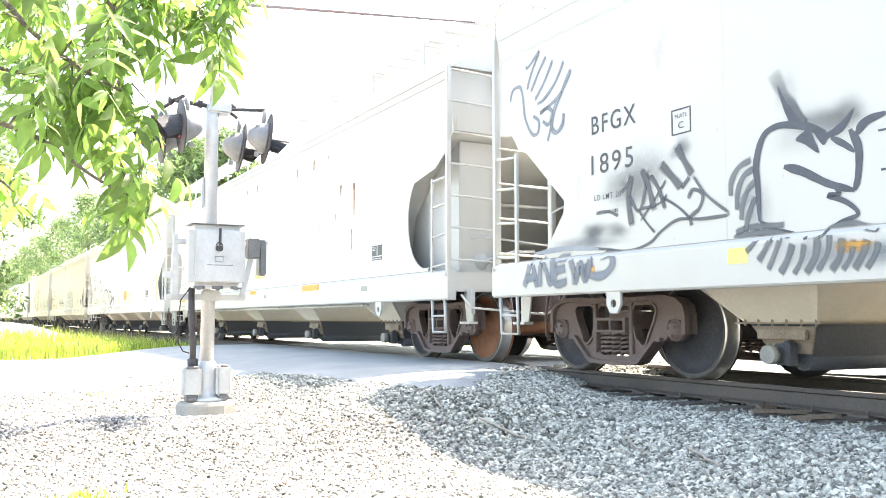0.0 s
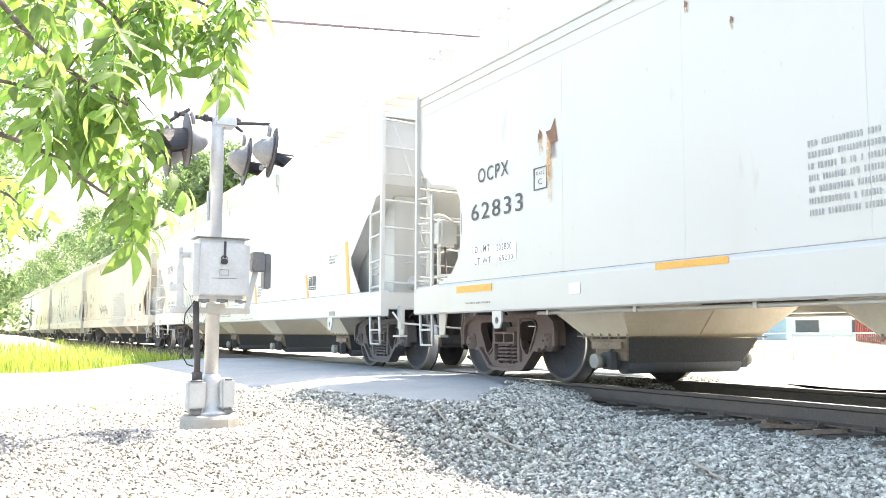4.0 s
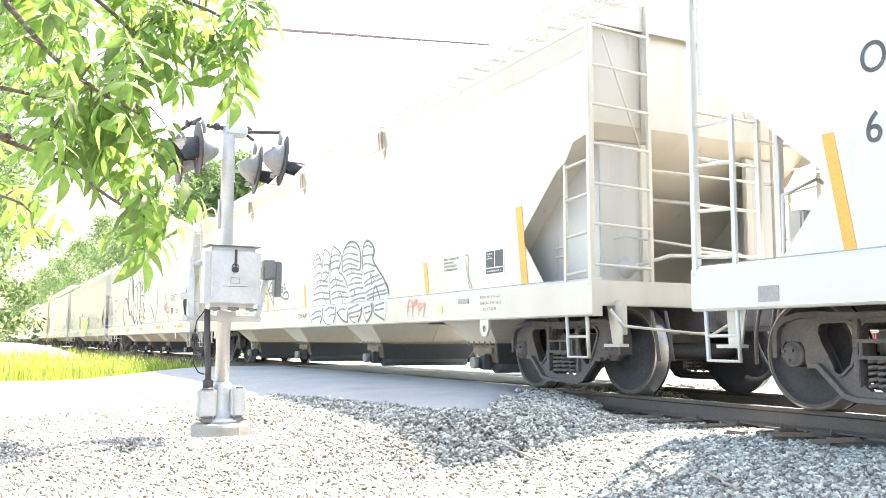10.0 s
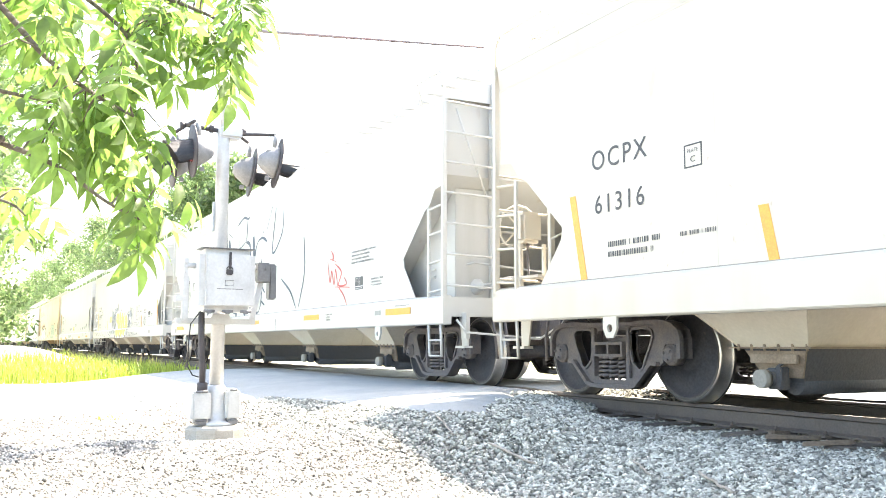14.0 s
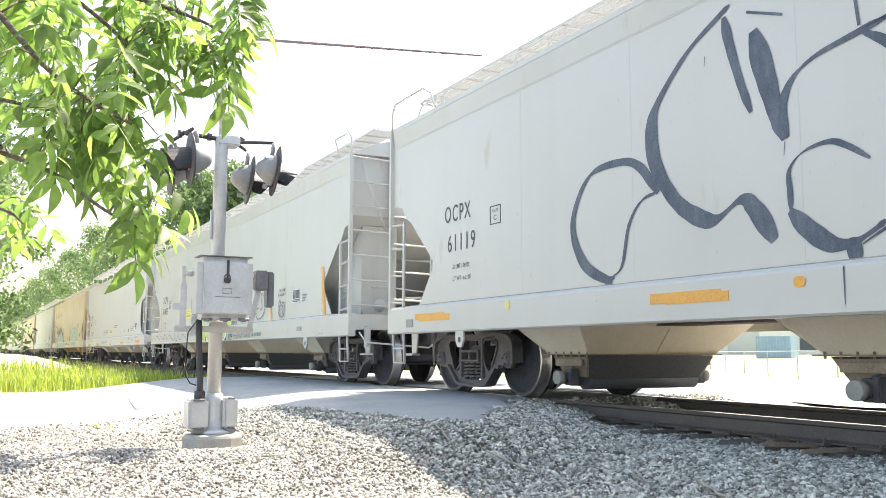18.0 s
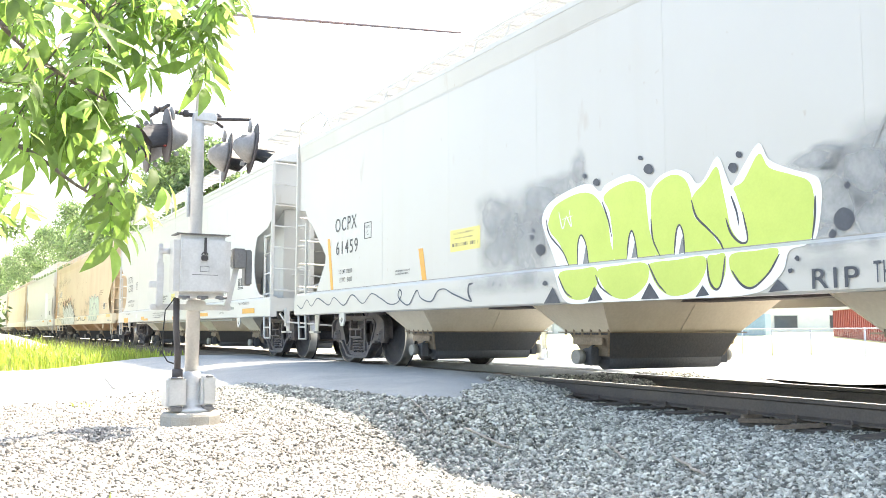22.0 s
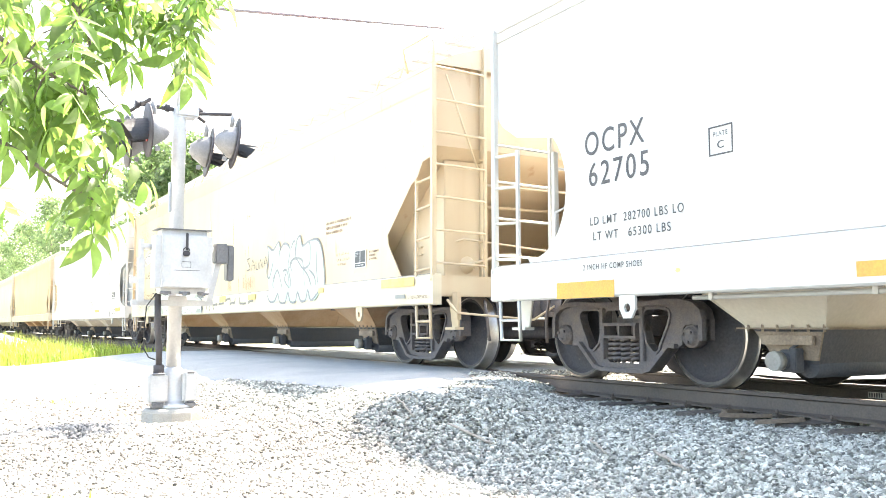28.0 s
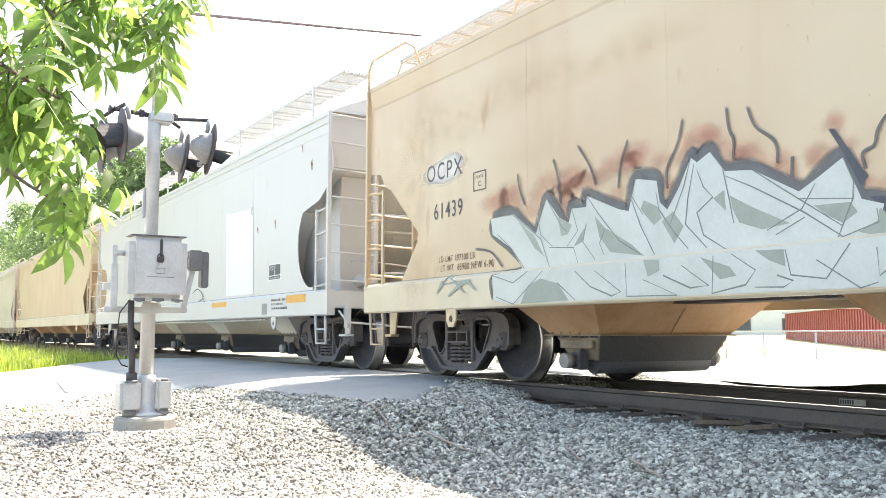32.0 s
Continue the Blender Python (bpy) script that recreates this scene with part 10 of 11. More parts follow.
    part("cross_arm", bm, SIGNALBLACK, sig, "dark pipe arm with clamps")
    for x, y, z, face in ((0.28, 0.46, 2.625, 1), (-0.11, 0.315, 2.59, 1), (0.28, -0.34, 2.665, -1), (-0.11, -0.45, 2.62, -1)):
        u = new("lamp_unit")
        u.parent = sig
        u.matrix_basis = pose(x, y, z, -8 if face > 0 else -3, 0, -7 if face > 0 else 178)
        bm = bmesh.new()
        lathe(bm, [(0.245, 0.0), (0.250, 0.004), (0.250, 0.014), (0.245, 0.018), (0.10, 0.018)], "Y", 28)
        part("backing_disc", tidy(bm), SIGNALBLACK, u, "round dark backing disc")
        bm = bmesh.new()
        lathe(bm, [(0.15, 0.0), (0.155, -0.02), (0.135, -0.06), (0.085, -0.14), (0.045, -0.18), (0.0, -0.185)], "Y", 24)
        rod(bm, (0, -0.05, 0.15), (0, -0.05, 0.27), 0.022, 8)
        box(bm, 0.06, 0.075, -0.13, -0.03, -0.07, 0.10, 0.004)
        box(bm, -0.02, 0.02, -0.09, -0.05, -0.19, -0.15, 0.004)
        part("housing", tidy(bm), BOWL, u, "grey bowl-shaped lamp housing")
        bm = bmesh.new()
        k = 18
        inner, outer = [], []
        for i in range(k + 1):
            a = radians(-60 + 300 * i / k)
            w = 0.19 + 0.075 * math.sin(a)
            inner.append(bm.verts.new((0.112 * math.cos(a), 0.018, 0.112 * math.sin(a))))
            outer.append(bm.verts.new((0.108 * math.cos(a), 0.018 + w, 0.108 * math.sin(a) - 0.02)))
        for i in range(k):
            f = bm.faces.new((inner[i], inner[i + 1], outer[i + 1], outer[i]))
            f.smooth = True
        bmesh.ops.solidify(bm, geom=bm.faces[:], thickness=0.004)
        part("visor", bm, VISOR, u, "black lamp visor")
        bm = bmesh.new()
        lathe(bm, [(0.112, 0.02), (0.10, 0.035), (0.06, 0.05), (0.0, 0.055)], "Y", 20)
        part("lens", tidy(bm), LENS, u, "dark red lens, unlit side")
    # small tag on the mast
    bm = bmesh.new()
    box(bm, -0.02, 0.02, -0.085, -0.066, 1.95, 2.24, 0.004)
    part("tag_plate", bm, GALV, sig, "narrow metal plate on the mast")
    return sig


VISOR = mat("weathered_black_enamel", (0.075, 0.076, 0.08), 0.45, 0.0, (0.11, 0.11, 0.115), 8, 0.5, 0.1, 60, 0.1)
BOWL = mat("dull_grey_casting", (0.31, 0.31, 0.31), 0.6, 0.1, (0.20, 0.20, 0.205), 8, 0.5, 0.15, 60, 0.1)
LENS = mat("red_signal_glass", (0.25, 0.02, 0.02), 0.15, 0.0, (0.2, 0.015, 0.015), 5, 0.4)
ARM = mat("faded_arm_paint", (0.26, 0.24, 0.24), 0.7, 0.0, (0.34, 0.20, 0.20), 2.2, 0.5)
signal = build_signal()
copy_thing(signal, pose(4.7, 31.6, -0.3, 0, 0, YAW + 180))


# ---- plants ----
def leaf_material(name, base, other, through, glow=0.5):
    """A leaf that lets light through."""
    m = mat(name, base, 0.5, 0.0, other, 3.0, 0.6, 0.0, 40, 0.15, rnd=0.35)
    t = m.node_tree
    n, l = t.nodes, t.links
    b = n["Principled BSDF"]
    tr = n.new("ShaderNodeBsdfTranslucent")
    tint = n.new("ShaderNodeMixRGB")
    tint.blend_type = "MULTIPLY"
    tint.inputs[0].default_value = 1.0
    tint.inputs[2].default_value = (*through, 1)
    l.new(b.inputs["Base Color"].links[0].from_socket, tint.inputs[1])
    l.new(tint.outputs[0], tr.inputs[0])
    mix = n.new("ShaderNodeMixShader")
    mix.inputs[0].default_value = glow
    l.new(b.outputs[0], mix.inputs[1])
    l.new(tr.outputs[0], mix.inputs[2])
    l.new(mix.outputs[0], n["Material Output"].inputs[0])
    return m


LEAF = leaf_material("pecan_leaf", (0.09, 0.15, 0.05), (0.13, 0.19, 0.06), (2.75, 2.85, 1.9), 0.58)
FARLEAF = leaf_material("tree_foliage", (0.095, 0.15, 0.075), (0.15, 0.185, 0.10), (1.9, 2.0, 1.6), 0.5)
GRASS = leaf_material("grass_blades", (0.17, 0.23, 0.06), (0.25, 0.27, 0.09), (2.0, 2.1, 0.9), 0.45)
WEED = leaf_material("dry_weeds", (0.26, 0.25, 0.12), (0.17, 0.20, 0.07), (1.5, 1.5, 0.9), 0.35)


def leaf_spray(seed):
    """A compound leaf: a thin stalk with pairs of long pointed leaflets."""
    rng = random.Random(seed)
    bm = bmesh.new()
    length = rng.uniform(0.26, 0.36)
    pts = [Vector((length * t, 0, -0.10 * t * t * rng.uniform(0.6, 1.4))) for t in [i / 6 for i in range(7)]]
    for a, b in zip(pts, pts[1:]):
        rod(bm, a, b, 0.0018, 4, caps=False)

    def leaflet(at, yaw, size):
        droop = rng.uniform(0.1, 0.8)
        rollv = rng.uniform(-0.6, 0.6)
        q = Euler((rollv, droop, yaw)).to_matrix()
        bend = rng.uniform(0.1, 0.35)
        rows = []
        for t, w in ((0.0, 0.02), (0.12, 0.10), (0.3, 0.165), (0.5, 0.165), (0.75, 0.10), (0.92, 0.035), (1.0, 0.004)):
            y = 0.06 * math.sin(t * 3.1)
            c = Vector((t * size, y * size, -bend * size * t * t))
            fold = 0.05 * size * math.sin(math.pi * t)
            rows.append([bm.verts.new(at + q @ (c + Vector((0, e * w * size, fold * abs(e))))) for e in (-1, 0, 1)])
        for ra, rb in zip(rows, rows[1:]):
            for i in range(2):
                f = bm.faces.new((ra[i], ra[i + 1], rb[i + 1], rb[i]))
                f.smooth = True

    n = rng.choice((4, 5, 5, 6))
    for i in range(n):
        t = 0.2 + 0.78 * i / (n - 1)
        at = pts[0].lerp(pts[-1], t)
        at.z = -0.10 * t * t
        for e in (-1, 1):
            leaflet(at, e * radians(rng.uniform(45, 75)), rng.uniform(0.085, 0.125) * (0.75 + 0.4 * t))
    leaflet(pts[-1], 0, rng.uniform(0.10, 0.13))
    me = bpy.data.meshes.new("leaf_spray")
    bm.to_mesh(me)
    bm.free()
    me.materials.append(LEAF)
    return me


def limb(bm, pts, r0, r1):
    n = len(pts) - 1
    for i in range(n):
        rod(bm, pts[i], pts[i + 1], r0 + (r1 - r0) * i / n, 8, r0 + (r1 - r0) * (i + 1) / n)


def curve(points, n=14):
    """A smooth line through a few points."""
    out = []
    p = [Vector(q) for q in points]
    p = [2 * p[0] - p[1]] + p + [2 * p[-1] - p[-2]]
    for i in range(1, len(p) - 2):
        for k in range(n):
            t = k / n
            a, b, c, d = p[i - 1], p[i], p[i + 1], p[i + 2]
            out.append(0.5 * ((2 * b) + (c - a) * t + (2 * a - 5 * b + 4 * c - d) * t * t + (3 * b - a - 3 * c + d) * t ** 3))
    out.append(p[-2])
    return out


def sight(px, py, d):
    """A place d metres off in a given direction: tangents to the right and up from a level look ahead."""
    return Vector((px * d, d, EYE + py * d))


def build_near_tree():
    tree = thing("pecan_tree", pose(-3.6, 2.9, 0), "leafy pecan tree with low branches of long pointed leaves", "tree")
    off = Vector((-3.6, 2.9, 0))
    bm = bmesh.new()
    limb(bm, curve([(0, 0, -0.1), (0.03, 0, 1.2), (-0.02, 0.05, 2.4), (0.05, 0.1, 3.9), (0.0, 0.2, 5.6)], 6), 0.17, 0.07)
    part("trunk", bm, BARK, tree, "grey-brown ridged trunk")
    rng = random.Random(11)
    # limbs: their places, thickness, and the bunches of leaves on them (place, spread, count)
    main = [
        ([off + Vector((0, 0, 2.45)), sight(-0.598, 0.488, 2.90), sight(-0.507, 0.391, 3.00), sight(-0.451, 0.329, 3.05), sight(-0.397, 0.288, 3.10), sight(-0.348, 0.260, 3.15)], 0.017, [(-0.468, 0.390, 3.05, 0.083, 0.064, 12), (-0.405, 0.300, 3.05, 0.050, 0.048, 13)]),
        ([off + Vector((0, 0, 2.2)), sight(-0.580, 0.307, 3.30), sight(-0.501, 0.289, 3.35), sight(-0.455, 0.279, 3.40), sight(-0.410, 0.270, 3.40)], 0.013, [(-0.463, 0.302, 3.40, 0.038, 0.025, 3)]),
        ([off + Vector((0, 0, 1.9)), sight(-0.570, 0.249, 2.90), sight(-0.498, 0.228, 3.00), sight(-0.432, 0.201, 3.05), sight(-0.375, 0.161, 3.10), sight(-0.335, 0.140, 3.12)], 0.014, [(-0.345, 0.165, 3.05, 0.026, 0.012, 6), (-0.416, 0.269, 3.05, 0.029, 0.016, 3)]),
        ([off + Vector((0, 0, 3.2)), sight(-0.554, 0.516, 3.20), sight(-0.411, 0.433, 3.40), sight(-0.310, 0.399, 3.60), sight(-0.250, 0.372, 3.70), sight(-0.223, 0.341, 3.70)], 0.017, [(-0.241, 0.381, 3.60, 0.025, 0.035, 10), (-0.318, 0.422, 3.60, 0.057, 0.029, 10), (-0.417, 0.431, 3.60, 0.076, 0.032, 8)]),
        ([off + Vector((0, 0, 2.8)), sight(-0.539, 0.488, 3.30), sight(-0.429, 0.416, 3.50), sight(-0.361, 0.358, 3.60), sight(-0.345, 0.310, 3.60), sight(-0.352, 0.262, 3.55)], 0.015, [(-0.329, 0.372, 3.60, 0.041, 0.030, 10), (-0.374, 0.288, 3.60, 0.032, 0.036, 11), (-0.322, 0.242, 3.55, 0.016, 0.026, 4)]),
        ([off + Vector((0, 0, 2.0)), sight(-0.586, 0.197, 3.60), sight(-0.520, 0.171, 3.60), sight(-0.481, 0.157, 3.60), sight(-0.465, 0.144, 3.60)], 0.011, [(-0.485, 0.164, 3.60, 0.019, 0.010, 2)]),
    ]
    meshes = [leaf_spray(100 + i) for i in range(10)]
    count = 0

    def put_leaf(at, heading, tilt):
        o = new("leaf_spray", meshes[rng.randrange(10)])
        o.parent = tree
        s = rng.uniform(0.8, 1.15)
        o.matrix_basis = Matrix.Translation(at - off) @ Euler((rng.uniform(-0.5, 0.5), tilt, heading)).to_matrix().to_4x4() @ Matrix.Translation((-0.12, 0, 0)) @ Matrix.Scale(s, 4)

    for pts, r, bunches in main:
        line = curve(pts, 8)
        bm = bmesh.new()
        limb(bm, [p - off for p in line], r, 0.004)
        part("limb", bm, BARK, tree)
        for px, py, d, sx, sy, many in bunches:
            for k in range(many):
                at = sight(px + sx * rng.uniform(-1, 1), py + sy * rng.uniform(-1, 1), d + rng.uniform(-0.3, 0.35))
                root = min(line[len(line) // 4:], key=lambda q: (q - at).length)
                way = at - root
                # the stalk ends in the bunch; the leaf grows on along the twig, drooping
                tw = bmesh.new()
                mid = root.lerp(at, 0.5) + Vector((0, 0, 0.12 * way.length))
                limb(tw, [root - off, mid - off, at - off], 0.0045, 0.002)
                part("twig", tw, BARK, tree)
                for _ in range(rng.choice((1, 1, 2))):
                    put_leaf(at, math.atan2(way.y, way.x) + rng.uniform(-1.2, 1.2), rng.uniform(0.1, 1.0))
                    count += 1
    return count


def clump_tree(name, at, height, spread_x, trunk_r, seed, clumps, per, leaf, label, low=0.25):
    """A tree with a forked trunk and a crown of many small leaves gathered in clumps."""
    rng = random.Random(seed)
    tree = thing(name, pose(*at), label, "tree")
    bm = bmesh.new()
    limb(bm, curve([(0, 0, -0.3), (0.1, 0, height * 0.3), (0, 0.2, height * 0.6), (0.2, 0, height * 0.88)], 4), trunk_r, trunk_r * 0.25)
    part("trunk", bm, BARK, tree)
    nr = np.random.RandomState(seed)
    cen = []
    for i in range(clumps):
        t = low + (1 - low) * (i + 0.5) / clumps
        w = spread_x * math.sin(math.pi * min(1, (t - low) / (1 - low) * 0.86 + 0.14)) ** 0.6
        a = i * 2.4 + rng.uniform(-0.5, 0.5)
        r = w * math.sqrt(rng.random()) * 0.95
        cen.append((r * math.cos(a), r * math.sin(a), t * height + rng.uniform(-0.5, 0.5)))
        if i % 3 == 0:
            bm = bmesh.new()
            c = Vector(cen[-1])
            limb(bm, [Vector((0.05, 0.05, max(height * 0.2, c.z - r * 0.9 - 1))), c * 0.5 + Vector((0, 0, c.z * 0.42)), c], trunk_r * 0.35, 0.02)
            part("limb", bm, BARK, tree)
    cen = np.array(cen)
    n = clumps * per
    k = np.repeat(np.arange(clumps), per)
    d = nr.normal(size=(n, 3))
    d /= np.linalg.norm(d, axis=1)[:, None]
    size = nr.uniform(0.6, 1.25, clumps)[k] * spread_x * 0.34
    p = cen[k] + d * (size * nr.rand(n) ** 0.4)[:, None] * np.array([1, 1, 0.7])
    q1 = nr.normal(size=(n, 3))
    q1 /= np.linalg.norm(q1, axis=1)[:, None]
    q2 = np.cross(q1, nr.normal(size=(n, 3)))
    q2 /= np.linalg.norm(q2, axis=1)[:, None]
    ls = (leaf * nr.uniform(0.6, 1.3, n))[:, None]
    v = np.stack([p - q1 * ls, p + q2 * ls * 0.45, p + q1 * ls, p - q2 * ls * 0.45], 1).reshape(-1, 3)
    me = bpy.data.meshes.new("crown")
    me.vertices.add(len(v))
    me.vertices.foreach_set("co", v.reshape(-1))
    me.loops.add(n * 4)
    me.loops.foreach_set("vertex_index", np.arange(n * 4, dtype=np.int32))
    me.polygons.add(n)
    me.polygons.foreach_set("loop_start", np.arange(0, n * 4, 4, dtype=np.int32))
    me.polygons.foreach_set("loop_total", np.full(n, 4, dtype=np.int32))
    me.update(calc_edges=True)
    me.materials.append(FARLEAF)
    c = new("crown", me)
    c.parent = tree
    return tree


def blades(name, label, spots, tall, wide, material, seed, category="grass"):
    """Blades of grass, each a bent strip."""
    rng = random.Random(seed)
    verts, faces = [], []
    for s, la, k in spots:
        base = trk(s, la, land(s, la) - 0.02)
        a = rng.random() * 6.28
        h = rng.uniform(*tall) * k
        w = rng.uniform(*wide)
        d = Vector((math.cos(a), math.sin(a), 0))
        side = Vector((-d.y, d.x, 0)) * w
        lean = rng.uniform(0.05, 0.5) * h
        i = len(verts)
        m = base + d * lean * 0.3 + Vector((0, 0, h * 0.6))
        t = base + d * lean + Vector((0, 0, h * rng.uniform(0.85, 1.0)))
        verts += [base - side, base + side, m + side * 0.8, m - side * 0.8, t]
        faces += [(i, i + 1, i + 2, i + 3), (i + 3, i + 2, i + 4)]
    return tagged(mesh_of(name, verts, faces, material), label, category, kind="stuff")


build_near_tree()
clump_tree("broadleaf_tree", (-23.7, 42, 0.2), 23.5, 4.7, 0.3, 21, 84, 270, 0.18, "sunlit broadleaf tree beside the track", 0.05)
clump_tree("broadleaf_tree", (-35.4, 66, 0.2), 26, 6, 0.35, 22, 70, 240, 0.25, "tall green broadleaf tree beyond the lawn", 0.03)
for i, (s, la, h, w) in enumerate(((-68, 17.5, 14.6, 4.4), (-79, 17, 16.5, 5.5), (-92, 20, 17.5, 6), (-108, 17, 17, 6), (-126, 20, 19, 7), (-146, 17, 20, 7), (-168, 20, 20, 8), (-196, 18, 21, 8), (-230, 17, 20, 8), (-270, 16, 20, 8), (-320, 17, 20, 9), (-380, 10, 22, 12))):
    p = trk(s, la)
    clump_tree("broadleaf_tree", (p.x, p.y, 0), h, w, 0.3, 30 + i, 34, 280, 0.26, "dense green broadleaf tree behind the track", 0.06)
rng = random.Random(8)
spots = []
while len(spots) < 9500:
    s, la = rng.uniform(-26.5, -19.9), rng.uniform(-4.0, 4.7)
    edge = smoothstep(-19.9, -20.9, s) * smoothstep(4.7, 3.9, la)
    if rng.random() < (0.25 + edge) * smoothstep(-26.5, -24.0, s):
        spots.append((s, la, 0.35 + 0.65 * edge))
blades("tall_grass", "bright green tall grass beside the road", spots, (0.18, 0.48), (0.007, 0.014), GRASS, 9)
spots = [(rng.uniform(-75, -24.5), rng.gauss(4.6, 0.5), 1.0) for _ in range(2200)]
blades("track_weeds", "dry weeds along the ballast edge", [q for q in spots if q[1] < 5.0], (0.15, 0.5), (0.006, 0.02), WEED, 10, "weeds")
spots = [(-5.15 + rng.gauss(0, 0.10), 0.55 + rng.gauss(0, 0.10), 1.0) for _ in range(150)] + [(-10.6 + rng.gauss(0, 0.10), 1.25 + rng.gauss(0, 0.10), 0.5) for _ in range(60)]
blades("weed_tuft", "small green and red-brown weed tufts in the gravel", spots, (0.04, 0.11), (0.003, 0.008), GRASS, 12, "weeds")


# ---- beyond the track ----
def building(name, a, b, depth, h, wall, label, openings=(), roof=None):
    """A shed with its long wall from a to b (x, y), rising to h; openings (from, to, low, high, material) along the wall."""
    a, b = Vector((*a, 0)), Vector((*b, 0))
    d = b - a
    yaw = math.degrees(math.atan2(d.y, d.x))
    t = thing(name, pose(a.x, a.y, -0.35, 0, 0, yaw), label, "building")
    ln = d.length
    bm = bmesh.new()
    box(bm, 0, ln, 0, depth, 0, h)
    part("wall", bm, wall, t)
    bm = bmesh.new()
    box(bm, -0.25, ln + 0.25, -0.25, depth + 0.25, h, h + 0.18, 0.02)
    part("roof", bm, roof or GALV, t)
    for x0, x1, z0, z1, m, nm in openings:
        bm = bmesh.new()
        box(bm, x0, x1, -0.06, 0.02, z0, z1, 0.01)
        o = part(nm, bm, m, t)
        bm = bmesh.new()
        for q in ((x0 - 0.08, x1 + 0.08, z0 - 0.08, z0), (x0 - 0.08, x1 + 0.08, z1, z1 + 0.08), (x0 - 0.08, x0, z0, z1), (x1, x1 + 0.08, z0, z1)):
            box(bm, q[0], q[1], -0.09, 0.0, q[2], q[3])
        part("frame", bm, GALV, o)
    return t, ln


REDMETAL = mat("red_corrugated_metal", (0.36, 0.085, 0.075), 0.6, 0.1, (0.30, 0.07, 0.06), 2, 0.5)
WHITEWALL = mat("white_render_wall", (0.72, 0.71, 0.68), 0.85, 0.0, (0.64, 0.63, 0.60), 1.5, 0.5, 0.1, 30)
BLUEMETAL = mat("blue_painted_metal", (0.28, 0.40, 0.51), 0.55, 0.1, (0.23, 0.34, 0.44), 2, 0.5)
GREENMETAL = mat("green_painted_metal", (0.03, 0.20, 0.11), 0.5, 0.1, (0.03, 0.15, 0.09), 2, 0.5)
REDPAINT = mat("red_car_paint", (0.40, 0.03, 0.03), 0.3, 0.1, (0.34, 0.03, 0.03), 2, 0.4)
GLASSDARK = mat("dark_window_glass", (0.05, 0.06, 0.07), 0.1, 0.0, (0.07, 0.08, 0.09), 2, 0.4)
shed, ln = building("red_shed", (36.9, 76.6), (26.0, 30.0), 12, 2.9, REDMETAL, "long red corrugated metal shed behind a fence")
bm = bmesh.new()
for i in range(int(ln / 0.6)):
    box(bm, i * 0.6, i * 0.6 + 0.16, -0.07, 0.0, 0.02, 2.88)
ribs = part("wall_rib", bm, REDMETAL, shed, "vertical ribs of the red metal wall")
tagged(ribs, kind="stuff")
building("white_warehouse", (12, 118), (58, 96), 15, 5.2, WHITEWALL, "white warehouse with grey windows and doors", [(4, 7, 0.1, 3.4, GALV, "door"), (12, 15, 1.6, 3.0, GLASSDARK, "window"), (18, 20.5, 1.6, 3.0, GLASSDARK, "window"), (26, 29.5, 0.1, 3.6, GALV, "door"), (34, 36.5, 1.5, 2.9, GLASSDARK, "window"), (40, 42.5, 1.5, 2.9, GLASSDARK, "window")])
building("white_office", (-2, 132), (10, 124), 10, 4.4, WHITEWALL, "low white building with a dark window", [(2, 4, 1.2, 2.8, GLASSDARK, "window"), (7.5, 9, 0.1, 2.4, GALV, "door")])
cont = thing("storage_container", pose(33.0, 85.5, -0.1, 0, 0, -35), "blue metal storage container on the yard", "container")
bm = bmesh.new()
box(bm, -1.6, 1.6, -1.2, 1.2, 0, 2.5, 0.04)
part("body", bm, BLUEMETAL, cont)
for i in range(11):
    bm = bmesh.new()
    box(bm, -1.5 + i * 0.29, -1.38 + i * 0.29, -1.24, -1.19, 0.15, 2.35)
    part("rib", bm, BLUEMETAL, cont)
dump = thing("dumpster", pose(21.8, 88, 0.15, 0, 0, -15), "green metal dumpster with a dark lid", "dumpster")
bm = bmesh.new()
box(bm, -1.2, 1.2, -0.8, 0.8, 0.1, 1.35, 0.05)
part("body", bm, GREENMETAL, dump)
bm = bmesh.new()
box(bm, -1.22, 1.22, -0.82, 0.82, 1.35, 1.45, 0.02)
part("lid", bm, BLACK, dump)
bm = bmesh.new()
box(bm, -0.35, 0.35, -0.84, -0.80, 0.6, 1.05)
part("label_plate", bm, WHITEWALL, dump)
pv = thing("parked_car", pose(24.6, 90, 0.1, 0, 0, 8), "red parked car beside the dumpster", "car")
bm = bmesh.new()
box(bm, -1.5, 2.4, -0.85, 0.85, 0.3, 0.9, 0.12)
part("body", bm, REDPAINT, pv)
bm = bmesh.new()
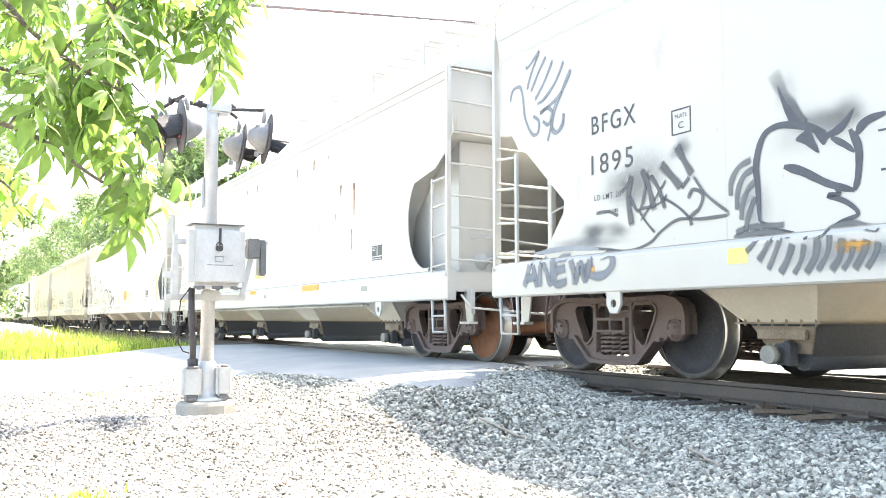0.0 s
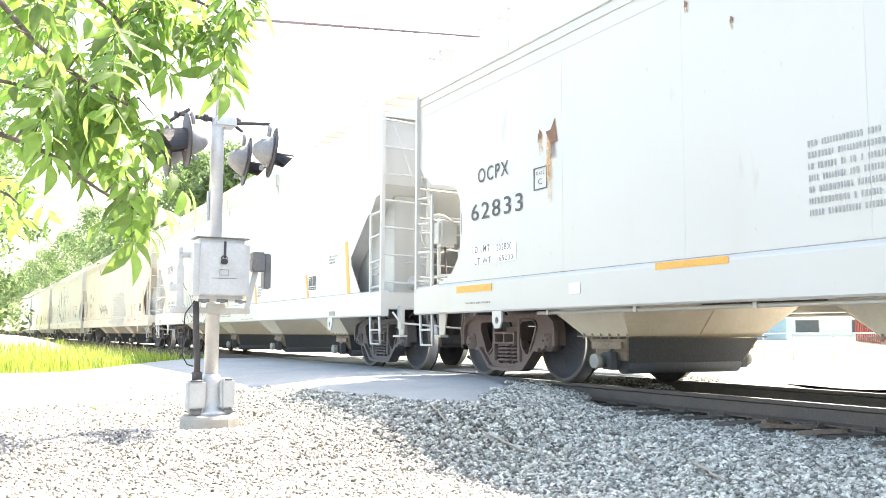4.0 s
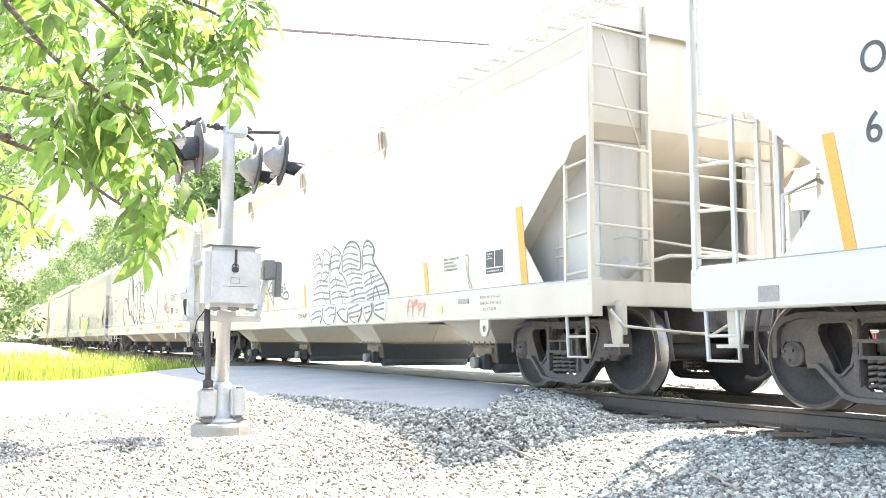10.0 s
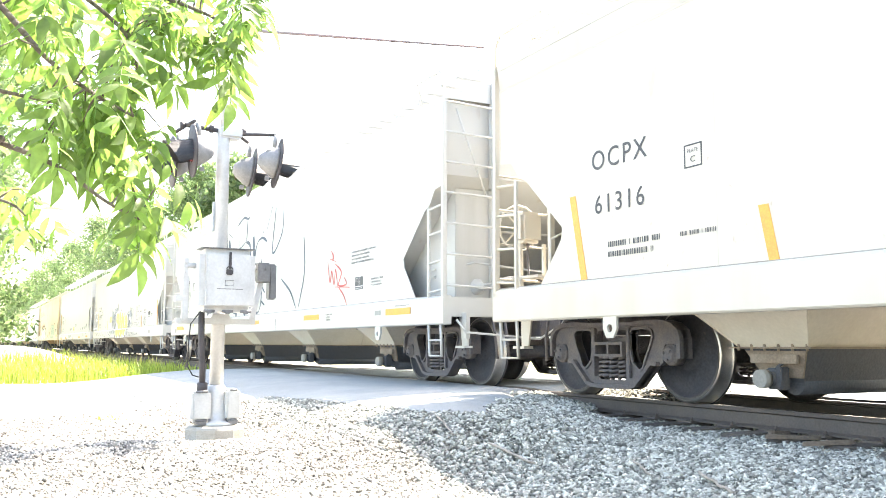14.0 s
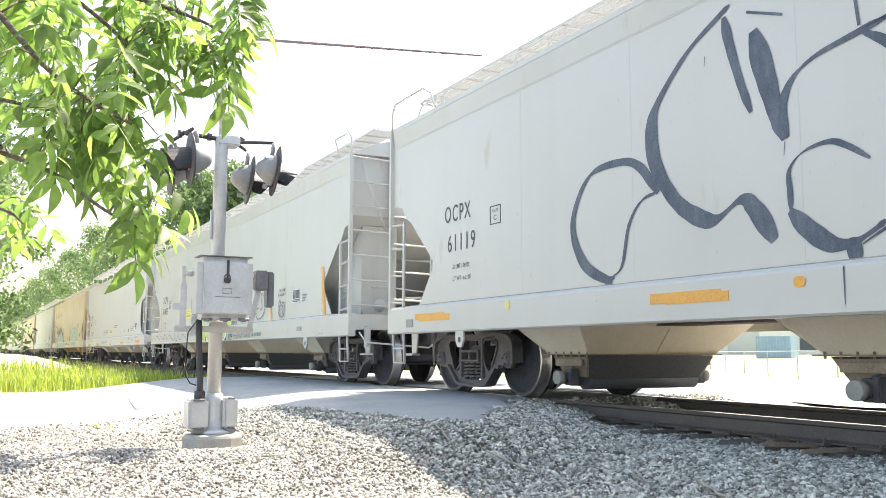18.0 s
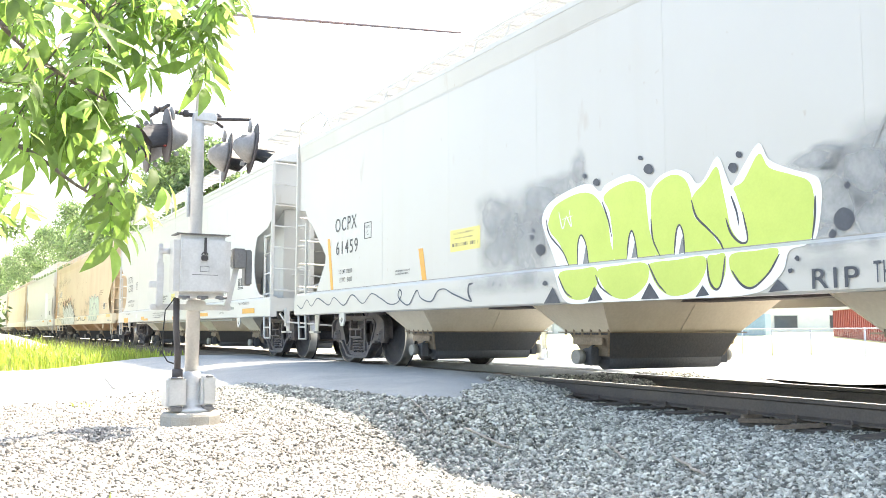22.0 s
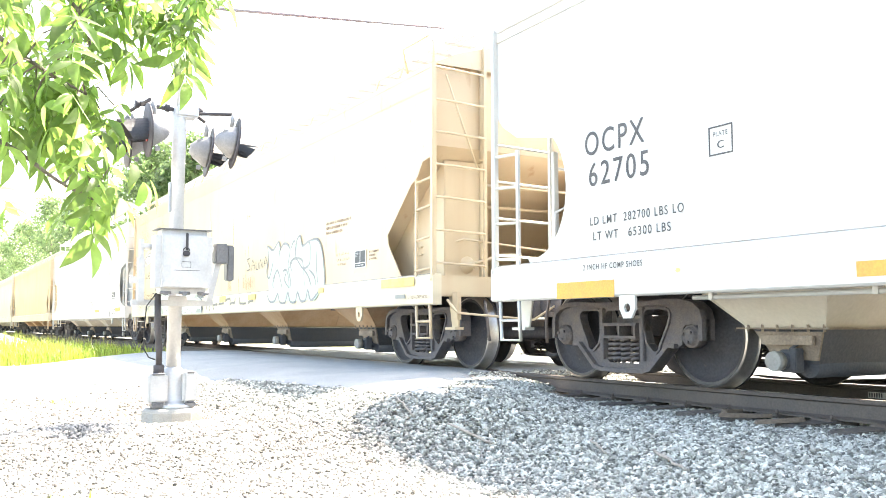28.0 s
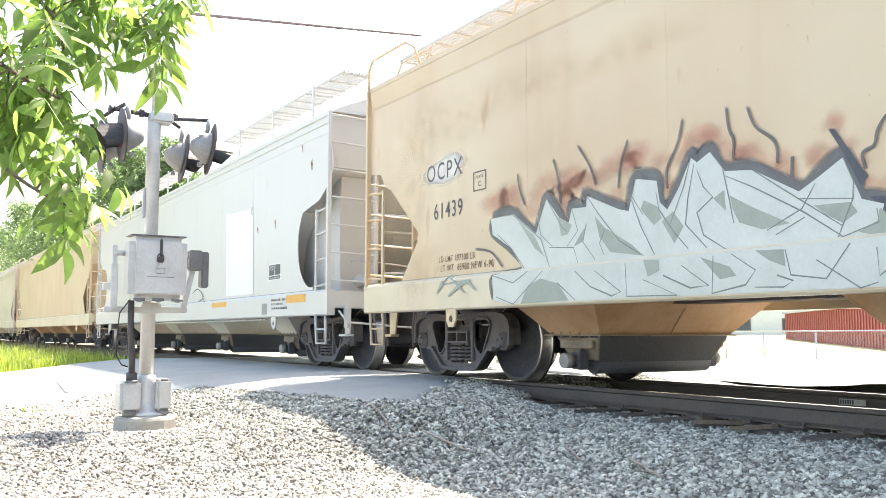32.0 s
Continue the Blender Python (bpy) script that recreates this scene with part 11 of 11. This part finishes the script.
vs = [bm.verts.new(q) for q in ((-1.0, -0.78, 0.88), (1.4, -0.78, 0.88), (1.4, 0.78, 0.88), (-1.0, 0.78, 0.88), (-0.5, -0.66, 1.42), (0.8, -0.66, 1.42), (0.8, 0.66, 1.42), (-0.5, 0.66, 1.42))]
for q in ((4, 5, 6, 7), (0, 1, 5, 4), (1, 2, 6, 5), (2, 3, 7, 6), (3, 0, 4, 7)):
    bm.faces.new([vs[i] for i in q])
part("cabin", tidy(bm), GLASSDARK, pv)
for x in (-0.9, 1.7):
    for y in (-0.82, 0.82):
        bm = bmesh.new()
        rod(bm, (x, y - 0.1, 0.32), (x, y + 0.1, 0.32), 0.32, 16)
        part("wheel", bm, BLACK, pv)


def build_fence():
    a, b = Vector((12.3, 16.0, 0)), Vector((19.0, 64.0, 0))
    d = (b - a).normalized()
    n = 9
    step = (b - a).length / n
    f = thing("chain_link_fence", pose(0, 0, 0), "low galvanised chain-link fence with a top rail", "fence")
    for i in range(n + 1):
        p = a + d * step * i
        z = land(*(TR.inverted() @ p).xy) - 0.1
        bm = bmesh.new()
        rod(bm, (p.x, p.y, z), (p.x, p.y, z + 1.32), 0.028, 8)
        part("post", bm, GALV, f)
    bm = bmesh.new()
    z = land(*(TR.inverted() @ a).xy) + 1.2
    rod(bm, (a.x, a.y, z), (b.x, b.y, z), 0.022, 6)
    part("top_rail", bm, GALV, f)
    bm = bmesh.new()
    ln = (b - a).length
    k = 0.0
    up = Vector((0, 0, 1))
    while k < ln - 1.15:
        for s0, s1 in ((k, k + 1.15), (k + 1.15, k)):
            p, q = a + d * s0 + up * (z - 1.18), a + d * s1 + up * (z - 0.02)
            w = d * 0.003
            bm.faces.new([bm.verts.new(v) for v in (p - w, p + w, q + w, q - w)])
        k += 0.10
    m = part("mesh_panel", bm, GALV, f, "fine wire mesh")
    tagged(m, kind="stuff")


build_fence()


# ---- what moves ----
def motions():
    for car, c, kind in CARS:
        walk(car, [(t, on_track(c + roll(t))) for t in range(33)])
        for o in car.children_recursive:
            if o.name.startswith("wheelset"):
                x = o.location.x
                rows = []
                for i in range(241):
                    t = i * 32 / 240
                    rows.append((t, pose(x, 0, 0.455, 0, math.degrees(roll(t) / 0.455), 0)))
                walk(o, rows)


motions()
